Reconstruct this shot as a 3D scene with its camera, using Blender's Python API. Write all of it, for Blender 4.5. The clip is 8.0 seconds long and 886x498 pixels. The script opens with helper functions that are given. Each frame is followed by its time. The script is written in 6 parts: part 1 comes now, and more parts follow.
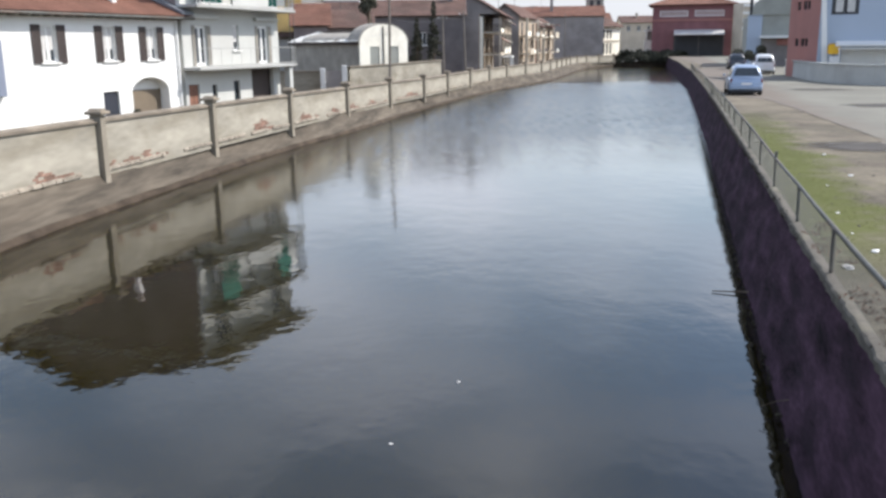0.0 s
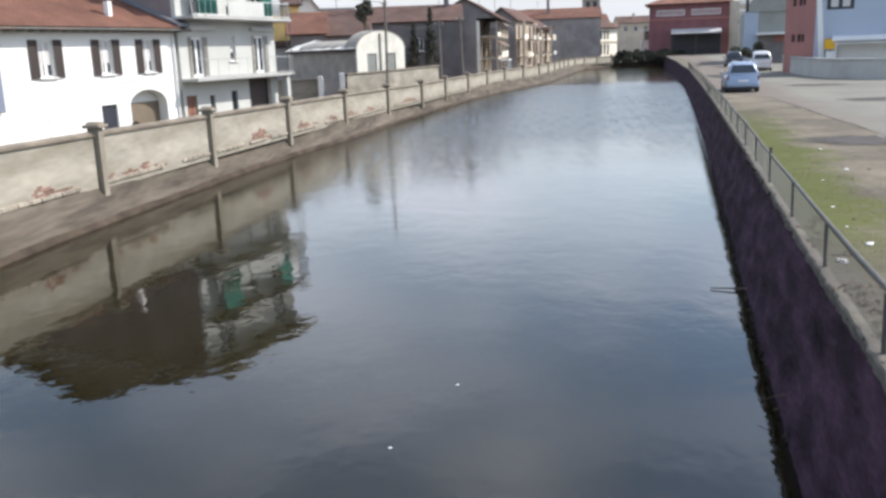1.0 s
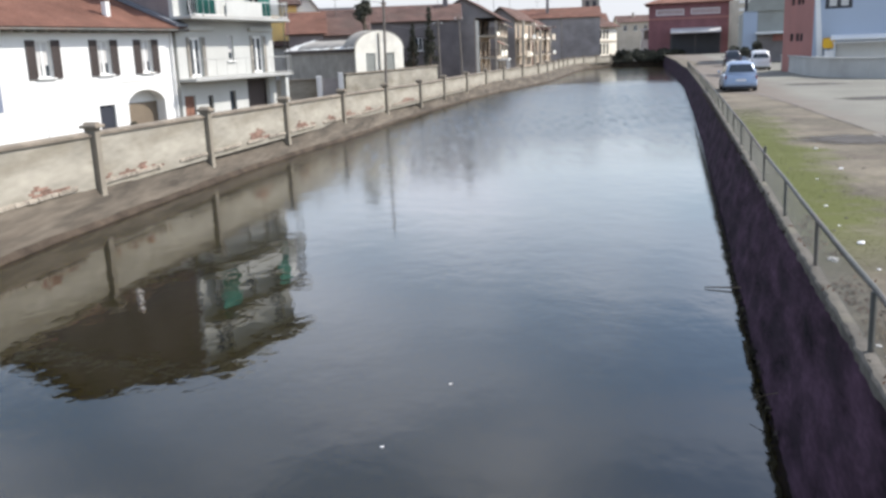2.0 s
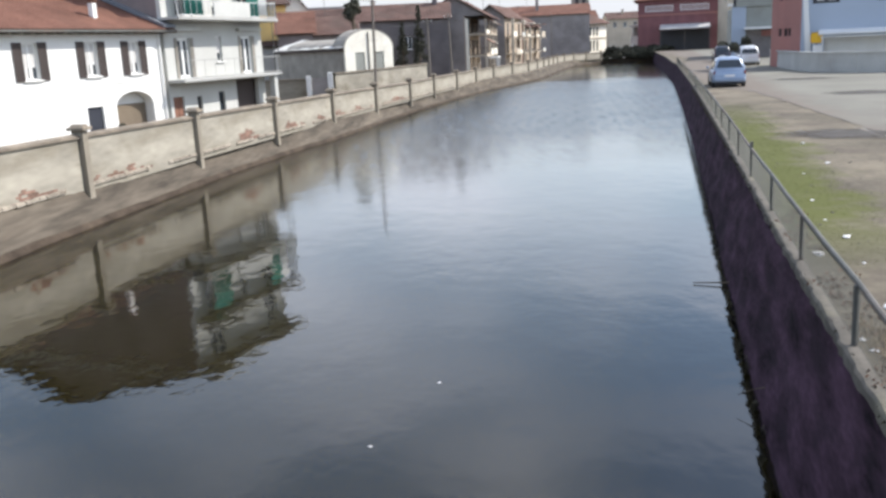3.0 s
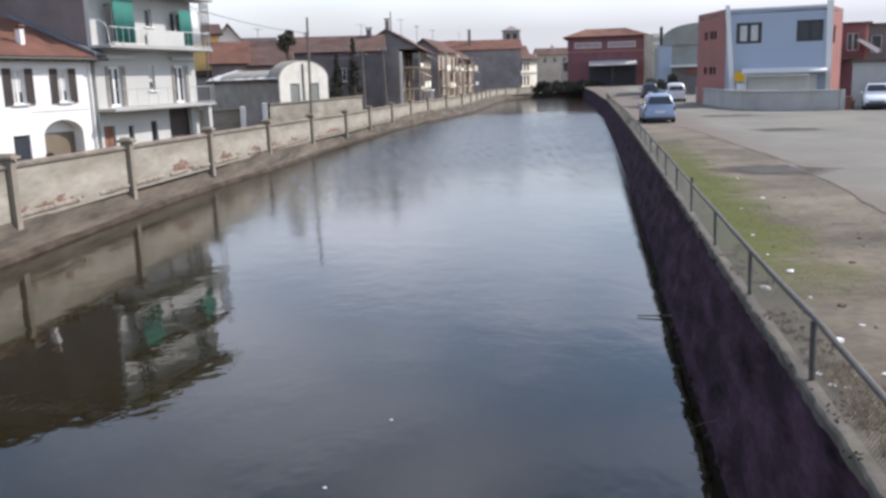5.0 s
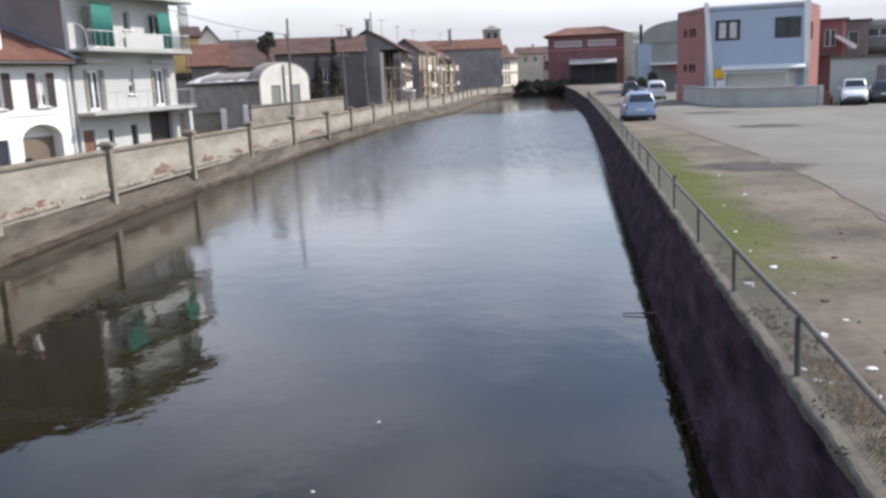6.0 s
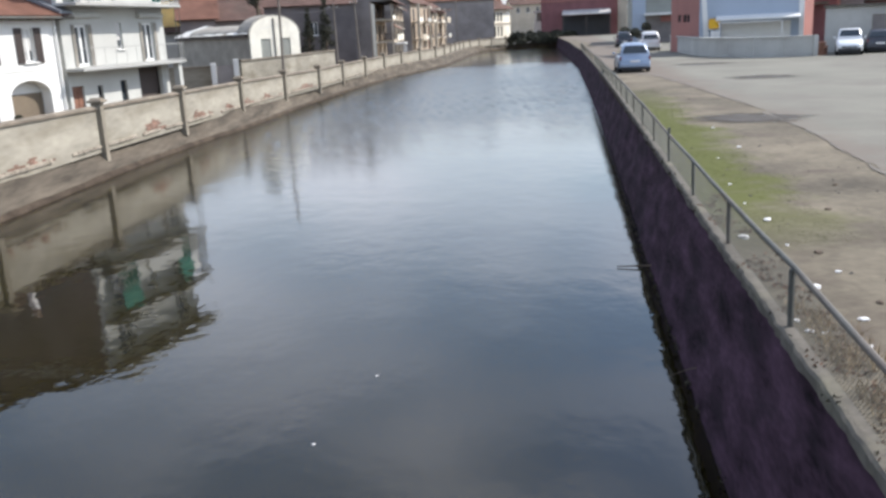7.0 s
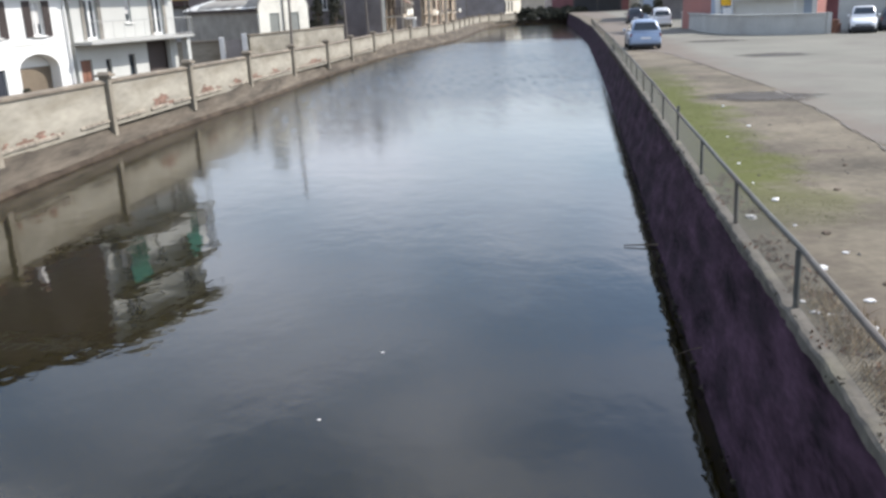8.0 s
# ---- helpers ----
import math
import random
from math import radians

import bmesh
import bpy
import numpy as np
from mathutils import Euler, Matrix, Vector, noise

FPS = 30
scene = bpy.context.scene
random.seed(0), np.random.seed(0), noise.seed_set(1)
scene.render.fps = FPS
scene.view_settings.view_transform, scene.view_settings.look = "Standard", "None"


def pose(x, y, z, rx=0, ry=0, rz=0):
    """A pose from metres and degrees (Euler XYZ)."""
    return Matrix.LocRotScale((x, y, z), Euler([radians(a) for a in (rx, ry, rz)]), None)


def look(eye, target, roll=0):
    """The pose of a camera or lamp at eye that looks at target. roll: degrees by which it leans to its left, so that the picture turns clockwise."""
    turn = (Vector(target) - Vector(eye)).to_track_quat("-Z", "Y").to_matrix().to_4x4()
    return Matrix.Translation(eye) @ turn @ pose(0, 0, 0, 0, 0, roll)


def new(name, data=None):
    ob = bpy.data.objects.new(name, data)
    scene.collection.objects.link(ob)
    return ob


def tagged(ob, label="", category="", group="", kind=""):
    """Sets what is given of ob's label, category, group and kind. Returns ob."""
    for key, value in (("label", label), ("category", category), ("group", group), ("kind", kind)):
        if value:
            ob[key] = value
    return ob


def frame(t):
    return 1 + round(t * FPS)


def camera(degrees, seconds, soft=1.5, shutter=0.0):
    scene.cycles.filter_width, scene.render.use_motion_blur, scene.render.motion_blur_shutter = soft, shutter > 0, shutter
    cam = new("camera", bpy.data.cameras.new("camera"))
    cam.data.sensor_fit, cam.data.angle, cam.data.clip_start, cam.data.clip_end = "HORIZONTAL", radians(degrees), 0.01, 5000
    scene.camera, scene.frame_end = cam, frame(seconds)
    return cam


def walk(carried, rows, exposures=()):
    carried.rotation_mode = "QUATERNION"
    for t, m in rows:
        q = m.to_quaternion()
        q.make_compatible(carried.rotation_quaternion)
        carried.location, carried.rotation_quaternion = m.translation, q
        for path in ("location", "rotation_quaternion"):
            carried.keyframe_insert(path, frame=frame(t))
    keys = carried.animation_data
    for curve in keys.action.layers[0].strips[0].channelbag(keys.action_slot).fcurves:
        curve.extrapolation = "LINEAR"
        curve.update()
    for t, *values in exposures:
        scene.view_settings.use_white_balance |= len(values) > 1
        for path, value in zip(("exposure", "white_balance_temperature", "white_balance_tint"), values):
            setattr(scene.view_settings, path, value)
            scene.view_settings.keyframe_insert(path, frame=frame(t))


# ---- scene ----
cam = camera(54.0, 8.0, soft=2.9)
PATH = [
    (0.0, pose(-0.058, 0.002, 5.973, 76.80, 0.57, 0.29)),
    (0.5, pose(-0.011, -0.009, 5.972, 77.00, 0.90, 0.26)),
    (1.0, pose(0.050, -0.041, 5.961, 77.12, 2.01, 0.17)),
    (1.5, pose(0.098, -0.072, 5.961, 77.14, 2.06, 0.18)),
    (3.0, pose(0.236, -0.063, 5.959, 76.97, 2.64, -0.45)),
    (3.5, pose(0.207, -0.013, 5.981, 77.20, 2.52, -2.79)),
    (4.0, pose(0.103, -0.007, 5.998, 77.61, 2.40, -4.16)),
    (4.5, pose(0.000, 0.000, 6.000, 78.07, 1.79, -4.35)),
    (4.7, pose(-0.033, 0.030, 5.999, 78.84, 1.74, -4.52)),
    (6.0, pose(-0.071, 0.065, 6.015, 78.81, 2.33, -6.07)),
    (6.5, pose(-0.093, 0.076, 6.026, 77.63, 2.69, -6.62)),
    (7.0, pose(-0.114, 0.026, 6.037, 75.77, 2.71, -6.61)),
    (7.5, pose(-0.119, 0.019, 6.059, 74.61, 3.02, -6.47)),
    (8.0, pose(-0.092, 0.028, 6.048, 74.26, 2.40, -5.99)),
]
walk(cam, PATH, exposures=[(0.0, 0.77, 6390, 12), (1.5, 0.77, 6390, 12), (3.0, 0.82, 6390, 12), (3.5, 0.80, 6390, 12), (4.0, 0.72, 6380, 13), (4.5, 0.52, 6330, 16), (6.0, 0.58, 6370, 15), (6.5, 0.66, 6380, 13), (7.0, 0.76, 6390, 12), (8.0, 0.78, 6390, 12)])

# ---- sky and sun ----
SUN_TO = Vector((0.92, 0.20, 0.95)).normalized()
world = bpy.data.worlds.new("sky")
scene.world = world
world.use_nodes = True
wn, wl = world.node_tree.nodes, world.node_tree.links
wn.clear()
w_out = wn.new("ShaderNodeOutputWorld")
w_bg = wn.new("ShaderNodeBackground")
w_sky = wn.new("ShaderNodeTexSky")
w_sky.sky_type = "NISHITA"
w_sky.sun_disc = False
w_sky.sun_elevation = math.asin(SUN_TO.z)
w_sky.sun_rotation = math.atan2(SUN_TO.x, SUN_TO.y)
w_sky.dust_density = 0.8
w_sky.air_density = 1.2
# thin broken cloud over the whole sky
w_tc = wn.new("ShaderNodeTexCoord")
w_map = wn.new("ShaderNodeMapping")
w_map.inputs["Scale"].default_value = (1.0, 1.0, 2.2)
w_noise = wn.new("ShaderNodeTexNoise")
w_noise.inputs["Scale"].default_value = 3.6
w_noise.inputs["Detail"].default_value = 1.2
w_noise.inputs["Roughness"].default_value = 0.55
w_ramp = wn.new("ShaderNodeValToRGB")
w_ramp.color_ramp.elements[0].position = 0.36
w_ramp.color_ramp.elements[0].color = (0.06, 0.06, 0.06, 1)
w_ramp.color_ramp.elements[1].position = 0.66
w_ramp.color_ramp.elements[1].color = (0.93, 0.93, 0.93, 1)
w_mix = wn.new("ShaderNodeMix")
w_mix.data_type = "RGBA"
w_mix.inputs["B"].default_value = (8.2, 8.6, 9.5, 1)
wl.new(w_tc.outputs["Generated"], w_map.inputs["Vector"])
wl.new(w_map.outputs["Vector"], w_noise.inputs["Vector"])
wl.new(w_noise.outputs["Fac"], w_ramp.inputs["Fac"])
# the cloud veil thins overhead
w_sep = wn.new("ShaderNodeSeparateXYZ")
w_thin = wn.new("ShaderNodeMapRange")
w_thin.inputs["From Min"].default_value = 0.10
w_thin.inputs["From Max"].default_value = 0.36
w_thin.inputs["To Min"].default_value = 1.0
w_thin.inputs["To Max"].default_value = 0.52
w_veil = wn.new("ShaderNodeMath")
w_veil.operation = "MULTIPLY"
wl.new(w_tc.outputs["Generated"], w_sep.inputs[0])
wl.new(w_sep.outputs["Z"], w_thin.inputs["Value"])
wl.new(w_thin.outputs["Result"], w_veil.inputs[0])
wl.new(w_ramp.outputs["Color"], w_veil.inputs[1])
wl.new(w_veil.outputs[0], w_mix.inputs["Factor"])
wl.new(w_sky.outputs["Color"], w_mix.inputs["A"])
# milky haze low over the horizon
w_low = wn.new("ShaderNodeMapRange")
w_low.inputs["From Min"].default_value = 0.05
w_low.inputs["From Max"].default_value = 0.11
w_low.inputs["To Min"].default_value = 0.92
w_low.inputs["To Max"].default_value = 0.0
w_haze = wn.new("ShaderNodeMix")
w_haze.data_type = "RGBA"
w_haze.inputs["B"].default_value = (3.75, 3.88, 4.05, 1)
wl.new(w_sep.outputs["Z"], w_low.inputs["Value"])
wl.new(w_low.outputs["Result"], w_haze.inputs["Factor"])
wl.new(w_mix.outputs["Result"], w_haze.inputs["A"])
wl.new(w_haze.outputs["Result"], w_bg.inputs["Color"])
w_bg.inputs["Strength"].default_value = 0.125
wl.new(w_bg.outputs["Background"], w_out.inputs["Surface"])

sun_data = bpy.data.lights.new("sun", "SUN")
sun_data.energy = 3.6
sun_data.angle = radians(0.6)
sun_data.color = (1.0, 0.95, 0.87)
sun = new("sun", sun_data)
sun.matrix_world = look(SUN_TO * 100, (0, 0, 0))


# ---- materials ----
def mat(name, color, rough=0.8, metal=0.0, vary=0.15, scale=0.6, fine=12.0, bump=0.15, stain=None, stain_amount=0.4,
        stain_scale=0.35, island=0.0, spec=0.3, stretch=None):
    """A painted, mineral or metal surface: base colour with broad and fine variation, stains with a shape of their own, and relief."""
    m = bpy.data.materials.new(name)
    m.use_nodes = True
    n, l = m.node_tree.nodes, m.node_tree.links
    b = n["Principled BSDF"]
    b.inputs["Roughness"].default_value = rough
    b.inputs["Metallic"].default_value = metal
    b.inputs["Specular IOR Level"].default_value = spec
    tc = n.new("ShaderNodeTexCoord")
    broad = n.new("ShaderNodeTexNoise")
    broad.inputs["Scale"].default_value = scale
    broad.inputs["Detail"].default_value = 6
    grain = n.new("ShaderNodeTexNoise")
    grain.inputs["Scale"].default_value = fine
    grain.inputs["Detail"].default_value = 4
    where = tc.outputs["Object"]
    if stretch:
        along = n.new("ShaderNodeMapping")
        along.inputs["Scale"].default_value = stretch
        l.new(where, along.inputs["Vector"])
        where = along.outputs["Vector"]
    for t in (broad, grain):
        l.new(where, t.inputs["Vector"])
    add = n.new("ShaderNodeMath")
    add.operation = "MULTIPLY_ADD"
    add.inputs[1].default_value = 0.45
    l.new(grain.outputs["Fac"], add.inputs[0])
    l.new(broad.outputs["Fac"], add.inputs[2])
    span = n.new("ShaderNodeMapRange")
    span.inputs["From Min"].default_value = 0.45
    span.inputs["From Max"].default_value = 1.0
    span.inputs["To Min"].default_value = 1 - vary * 1.6
    span.inputs["To Max"].default_value = 1 + vary
    l.new(add.outputs[0], span.inputs["Value"])
    last = span.outputs["Result"]
    if island:
        info = n.new("ShaderNodeNewGeometry")
        r = n.new("ShaderNodeMapRange")
        r.inputs["To Min"].default_value = 1 - island
        r.inputs["To Max"].default_value = 1 + island
        l.new(info.outputs["Random Per Island"], r.inputs["Value"])
        mu = n.new("ShaderNodeMath")
        mu.operation = "MULTIPLY"
        l.new(last, mu.inputs[0])
        l.new(r.outputs["Result"], mu.inputs[1])
        last = mu.outputs[0]
    tint = n.new("ShaderNodeVectorMath")
    tint.operation = "SCALE"
    tint.inputs[0].default_value = color
    l.new(last, tint.inputs["Scale"])
    out = tint.outputs["Vector"]
    if stain:
        patch = n.new("ShaderNodeTexNoise")
        patch.inputs["Scale"].default_value = stain_scale
        patch.inputs["Detail"].default_value = 7
        patch.inputs["Roughness"].default_value = 0.65
        shift = n.new("ShaderNodeMapping")
        shift.inputs["Location"].default_value = (7.3, 2.1, 4.4)
        l.new(where, shift.inputs["Vector"])
        l.new(shift.outputs["Vector"], patch.inputs["Vector"])
        edge = n.new("ShaderNodeMapRange")
        edge.inputs["From Min"].default_value = 0.5
        edge.inputs["From Max"].default_value = 0.66
        edge.inputs["To Max"].default_value = stain_amount
        l.new(patch.outputs["Fac"], edge.inputs["Value"])
        mx = n.new("ShaderNodeMix")
        mx.data_type = "RGBA"
        mx.inputs["B"].default_value = (*stain, 1)
        l.new(edge.outputs["Result"], mx.inputs["Factor"])
        l.new(out, mx.inputs["A"])
        out = mx.outputs["Result"]
    l.new(out, b.inputs["Base Color"])
    if bump:
        bp = n.new("ShaderNodeBump")
        bp.inputs["Strength"].default_value = bump
        bp.inputs["Distance"].default_value = 0.03
        l.new(add.outputs[0], bp.inputs["Height"])
        l.new(bp.outputs["Normal"], b.inputs["Normal"])
    return m


def glass_mat(name, color=(0.03, 0.04, 0.05), rough=0.06):
    m = mat(name, color, rough, vary=0.3, scale=0.8, fine=3, bump=0.0, spec=0.5)
    return m


M_WHITE = mat("white_plaster", (0.77, 0.765, 0.735), 0.9, vary=0.05, scale=0.5, bump=0.1, stain=(0.62, 0.61, 0.58), stain_amount=0.35)
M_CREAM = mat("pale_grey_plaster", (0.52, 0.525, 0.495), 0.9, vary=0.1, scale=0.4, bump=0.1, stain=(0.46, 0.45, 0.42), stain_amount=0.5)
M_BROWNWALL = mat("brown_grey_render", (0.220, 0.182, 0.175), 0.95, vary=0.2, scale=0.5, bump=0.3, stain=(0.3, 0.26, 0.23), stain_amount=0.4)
M_WALLOLD = mat("worn_wall_render", (0.33, 0.305, 0.25), 0.95, vary=0.26, scale=0.8, fine=5, bump=0.2, stain=(0.185, 0.16, 0.115), stain_amount=0.7, stain_scale=0.8, stretch=(0.32, 1.0, 1.1))
M_POST = mat("weathered_post_stone", (0.27, 0.24, 0.19), 0.95, vary=0.25, scale=1.2, bump=0.4, stain=(0.17, 0.15, 0.11), stain_amount=0.6)
M_COPING = mat("weathered_coping_concrete", (0.235, 0.20, 0.155), 0.95, vary=0.25, scale=1.2, bump=0.4, stain=(0.12, 0.10, 0.08), stain_amount=0.6)
M_LIP = mat("pale_mortar", (0.29, 0.255, 0.205), 0.95, vary=0.3, scale=1.5, fine=8, bump=0.2, stain=(0.2, 0.165, 0.125), stain_amount=0.6, stain_scale=0.9)
M_BRICKRED = mat("exposed_red_brick", (0.235, 0.145, 0.11), 0.95, vary=0.3, scale=2.0, bump=0.5, island=0.25)
M_BANK = mat("silty_masonry_bank", (0.108, 0.091, 0.070), 0.95, vary=0.45, scale=0.9, fine=4, bump=0.3, stain=(0.078, 0.062, 0.046), stain_amount=0.65, stain_scale=0.9, stretch=(1.4, 0.2, 2.4))
M_WET = mat("wet_stone", (0.062, 0.047, 0.034), 0.85, vary=0.35, scale=1.2, fine=6, bump=0.3, spec=0.15)
# purple-black base holds the wall's shade as well as its damp; stains are blotches
M_RWALL = mat("damp_shaded_canal_wall", (0.052, 0.029, 0.045), 0.95, vary=0.6, scale=2.6, fine=16, bump=0.35, stain=(0.020, 0.014, 0.019), stain_amount=0.85, stain_scale=2.2, spec=0.12, stretch=(1.0, 0.22, 1.1))
M_BLIND = mat("dusty_pink_blind", (0.40, 0.315, 0.31), 0.8, vary=0.12, scale=0.8, bump=0.1)
M_CANOPY = mat("weathered_white_sheet", (0.50, 0.49, 0.48), 0.8, vary=0.2, scale=0.5, bump=0.2, stain=(0.3, 0.28, 0.27), stain_amount=0.6)
M_EDGE = mat("kerb_concrete", (0.118, 0.108, 0.092), 0.95, vary=0.25, scale=1.5, fine=14, bump=0.5, stain=(0.16, 0.15, 0.11), stain_amount=0.7, stain_scale=1.2)
M_STEEL = mat("dull_galvanised_steel", (0.105, 0.108, 0.10), 0.65, 0.25, vary=0.2, scale=3, bump=0.1, stain=(0.2, 0.1, 0.06), stain_amount=0.3)
M_WIRE = mat("grey_wire", (0.062, 0.066, 0.06), 0.6, 0.4, vary=0.1, bump=0.0)
M_ASPHALT = mat("pale_worn_asphalt", (0.176, 0.171, 0.143), 0.95, vary=0.14, scale=0.25, fine=18, bump=0.25, stain=(0.125, 0.112, 0.098), stain_amount=0.65, stain_scale=0.22)
M_JOINT = mat("dirt_filled_joint", (0.145, 0.130, 0.108), 0.8, vary=0.25, scale=1.2, bump=0.2)
M_TILE = mat("clay_roof_tile", (0.19, 0.095, 0.068), 0.9, vary=0.25, scale=0.6, fine=6, bump=0.5, stain=(0.17, 0.09, 0.065), stain_amount=0.6, stain_scale=0.4)
M_TILE_OLD = mat("old_brown_roof_tile", (0.15, 0.094, 0.078), 0.95, vary=0.3, scale=0.5, fine=5, bump=0.5, stain=(0.12, 0.09, 0.075), stain_amount=0.6)
# dark grey render; on south-facing canal fronts and the mill its tone includes shade
M_DARKWALL = mat("dark_and_shaded_render", (0.285, 0.262, 0.252), 0.95, vary=0.2, scale=0.4, bump=0.3, stain=(0.17, 0.15, 0.145), stain_amount=0.6)
M_DARKER = mat("darker_grey_render", (0.15, 0.134, 0.134), 0.95, vary=0.25, scale=0.4, bump=0.3, stain=(0.23, 0.21, 0.2), stain_amount=0.4)
M_BEIGE = mat("warm_beige_render", (0.52, 0.46, 0.37), 0.9, vary=0.12, scale=0.4, bump=0.2, stain=(0.40, 0.34, 0.27), stain_amount=0.4)
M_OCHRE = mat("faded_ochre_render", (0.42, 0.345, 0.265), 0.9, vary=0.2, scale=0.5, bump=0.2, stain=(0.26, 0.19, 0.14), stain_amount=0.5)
M_YELLOW = mat("yellow_ochre_render", (0.82, 0.58, 0.22), 0.9, vary=0.1, bump=0.1, stain=(0.6, 0.4, 0.18), stain_amount=0.4)
M_SHED = mat("cream_shed_render", (0.88, 0.85, 0.74), 0.9, vary=0.08, bump=0.15, stain=(0.5, 0.46, 0.38), stain_amount=0.4)
M_GREYSHEET = mat("grey_shed_cladding", (0.33, 0.308, 0.268), 0.85, vary=0.2, scale=0.8, bump=0.3, stain=(0.2, 0.185, 0.165), stain_amount=0.6)
M_PALESHEET = mat("bleached_roof_sheet", (0.66, 0.66, 0.63), 0.7, vary=0.15, scale=0.8, bump=0.2, stain=(0.35, 0.33, 0.3), stain_amount=0.6)
M_SHUTTER = mat("dark_brown_shutter_paint", (0.075, 0.06, 0.055), 0.7, vary=0.15, bump=0.1)
M_GREEN = mat("teal_green_awning", (0.04, 0.19, 0.155), 0.8, vary=0.12, scale=1.2, bump=0.15)
M_GARAGE = mat("brown_garage_door", (0.20, 0.16, 0.115), 0.7, vary=0.15, bump=0.15)
M_DOOR = mat("dark_blue_door_paint", (0.038, 0.042, 0.055), 0.6, vary=0.15, bump=0.1)
M_WOOD = mat("reddish_wood", (0.22, 0.11, 0.075), 0.7, vary=0.25, scale=2, bump=0.2)
M_FRAME = mat("white_window_frame", (0.75, 0.75, 0.73), 0.6, vary=0.05, bump=0.03)
M_GLASS = glass_mat("window_glass")
M_CURTAIN = mat("pale_curtain", (0.55, 0.54, 0.52), 0.9, vary=0.12, scale=4, bump=0.3)
M_BLUE = mat("pale_blue_cladding", (0.37, 0.43, 0.515), 0.75, vary=0.05, scale=0.3, bump=0.05, stain=(0.38, 0.43, 0.52), stain_amount=0.4)
M_REDWALL = mat("salmon_red_render", (0.34, 0.165, 0.145), 0.9, vary=0.1, scale=0.5, bump=0.15, stain=(0.4, 0.17, 0.14), stain_amount=0.4)
M_MARKET = mat("dark_red_facade", (0.22, 0.10, 0.105), 0.8, vary=0.15, bump=0.15)
M_WHITEMETAL = mat("white_coated_metal", (0.72, 0.72, 0.70), 0.6, vary=0.08, bump=0.05)
M_GREYRENDER = mat("light_grey_render", (0.42, 0.42, 0.40), 0.9, vary=0.12, scale=0.5, bump=0.25, stain=(0.30, 0.29, 0.27), stain_amount=0.5)
M_WAREHOUSE = mat("grey_green_warehouse_panel", (0.30, 0.31, 0.28), 0.8, vary=0.1, bump=0.15, stain=(0.2, 0.2, 0.18), stain_amount=0.4)
M_RUBBER = mat("tyre_rubber", (0.025, 0.025, 0.027), 0.85, vary=0.1, bump=0.1)
M_TRIM = mat("dark_plastic_trim", (0.05, 0.05, 0.055), 0.6, vary=0.1, bump=0.05)
M_LEAF = mat("dark_evergreen_leaf", (0.08, 0.08, 0.058), 0.8, vary=0.4, scale=2, bump=0.0, island=0.4)
M_BARK = mat("bark", (0.13, 0.10, 0.075), 0.95, vary=0.3, scale=3, bump=0.5)
M_GRASS = mat("grass_blade", (0.082, 0.105, 0.022), 0.85, vary=0.35, scale=0.8, bump=0.0, island=0.35)
M_WEED = mat("dark_weed", (0.05, 0.045, 0.03), 0.9, vary=0.4, scale=2, bump=0.0, island=0.4)
M_DRY = mat("dry_stem", (0.33, 0.25, 0.15), 0.9, vary=0.25, scale=1.5, bump=0.0, island=0.35)
M_DEADLEAF = mat("dead_leaf", (0.16, 0.085, 0.055), 0.9, vary=0.35, scale=3, bump=0.0, island=0.4)
M_SLATE = mat("slate_blue_paint", (0.20, 0.225, 0.29), 0.7, vary=0.08, bump=0.05)
M_LITTER = mat("white_litter", (0.75, 0.74, 0.72), 0.7, vary=0.1, scale=4, bump=0.2)
M_POLE = mat("weathered_pole_timber", (0.20, 0.175, 0.15), 0.9, vary=0.2, scale=2, bump=0.3)
M_TAIL = mat("red_lamp_lens", (0.16, 0.025, 0.03), 0.25, vary=0.05, bump=0.0, spec=0.5)
M_LAMP = mat("clear_lamp_lens", (0.6, 0.62, 0.62), 0.2, vary=0.05, bump=0.0, spec=0.5)
M_FLASH = mat("grey_lead_flashing", (0.20, 0.215, 0.235), 0.6, 0.3, vary=0.15, scale=1.0, bump=0.1)
M_SIGN = mat("yellow_sign_sheet", (0.80, 0.48, 0.04), 0.6, vary=0.06, bump=0.03)


def car_paint(name, color):
    m = mat(name, color, 0.32, 0.15, vary=0.04, scale=1.5, bump=0.0, spec=0.5)
    m.node_tree.nodes["Principled BSDF"].inputs["Coat Weight"].default_value = 0.6
    m.node_tree.nodes["Principled BSDF"].inputs["Coat Roughness"].default_value = 0.12
    return m


M_CAR_BLUE = car_paint("light_blue_car_paint", (0.26, 0.335, 0.46))
M_CAR_WHITE = car_paint("white_car_paint", (0.72, 0.74, 0.76))
M_CAR_DARK = car_paint("dark_car_paint", (0.03, 0.035, 0.05))


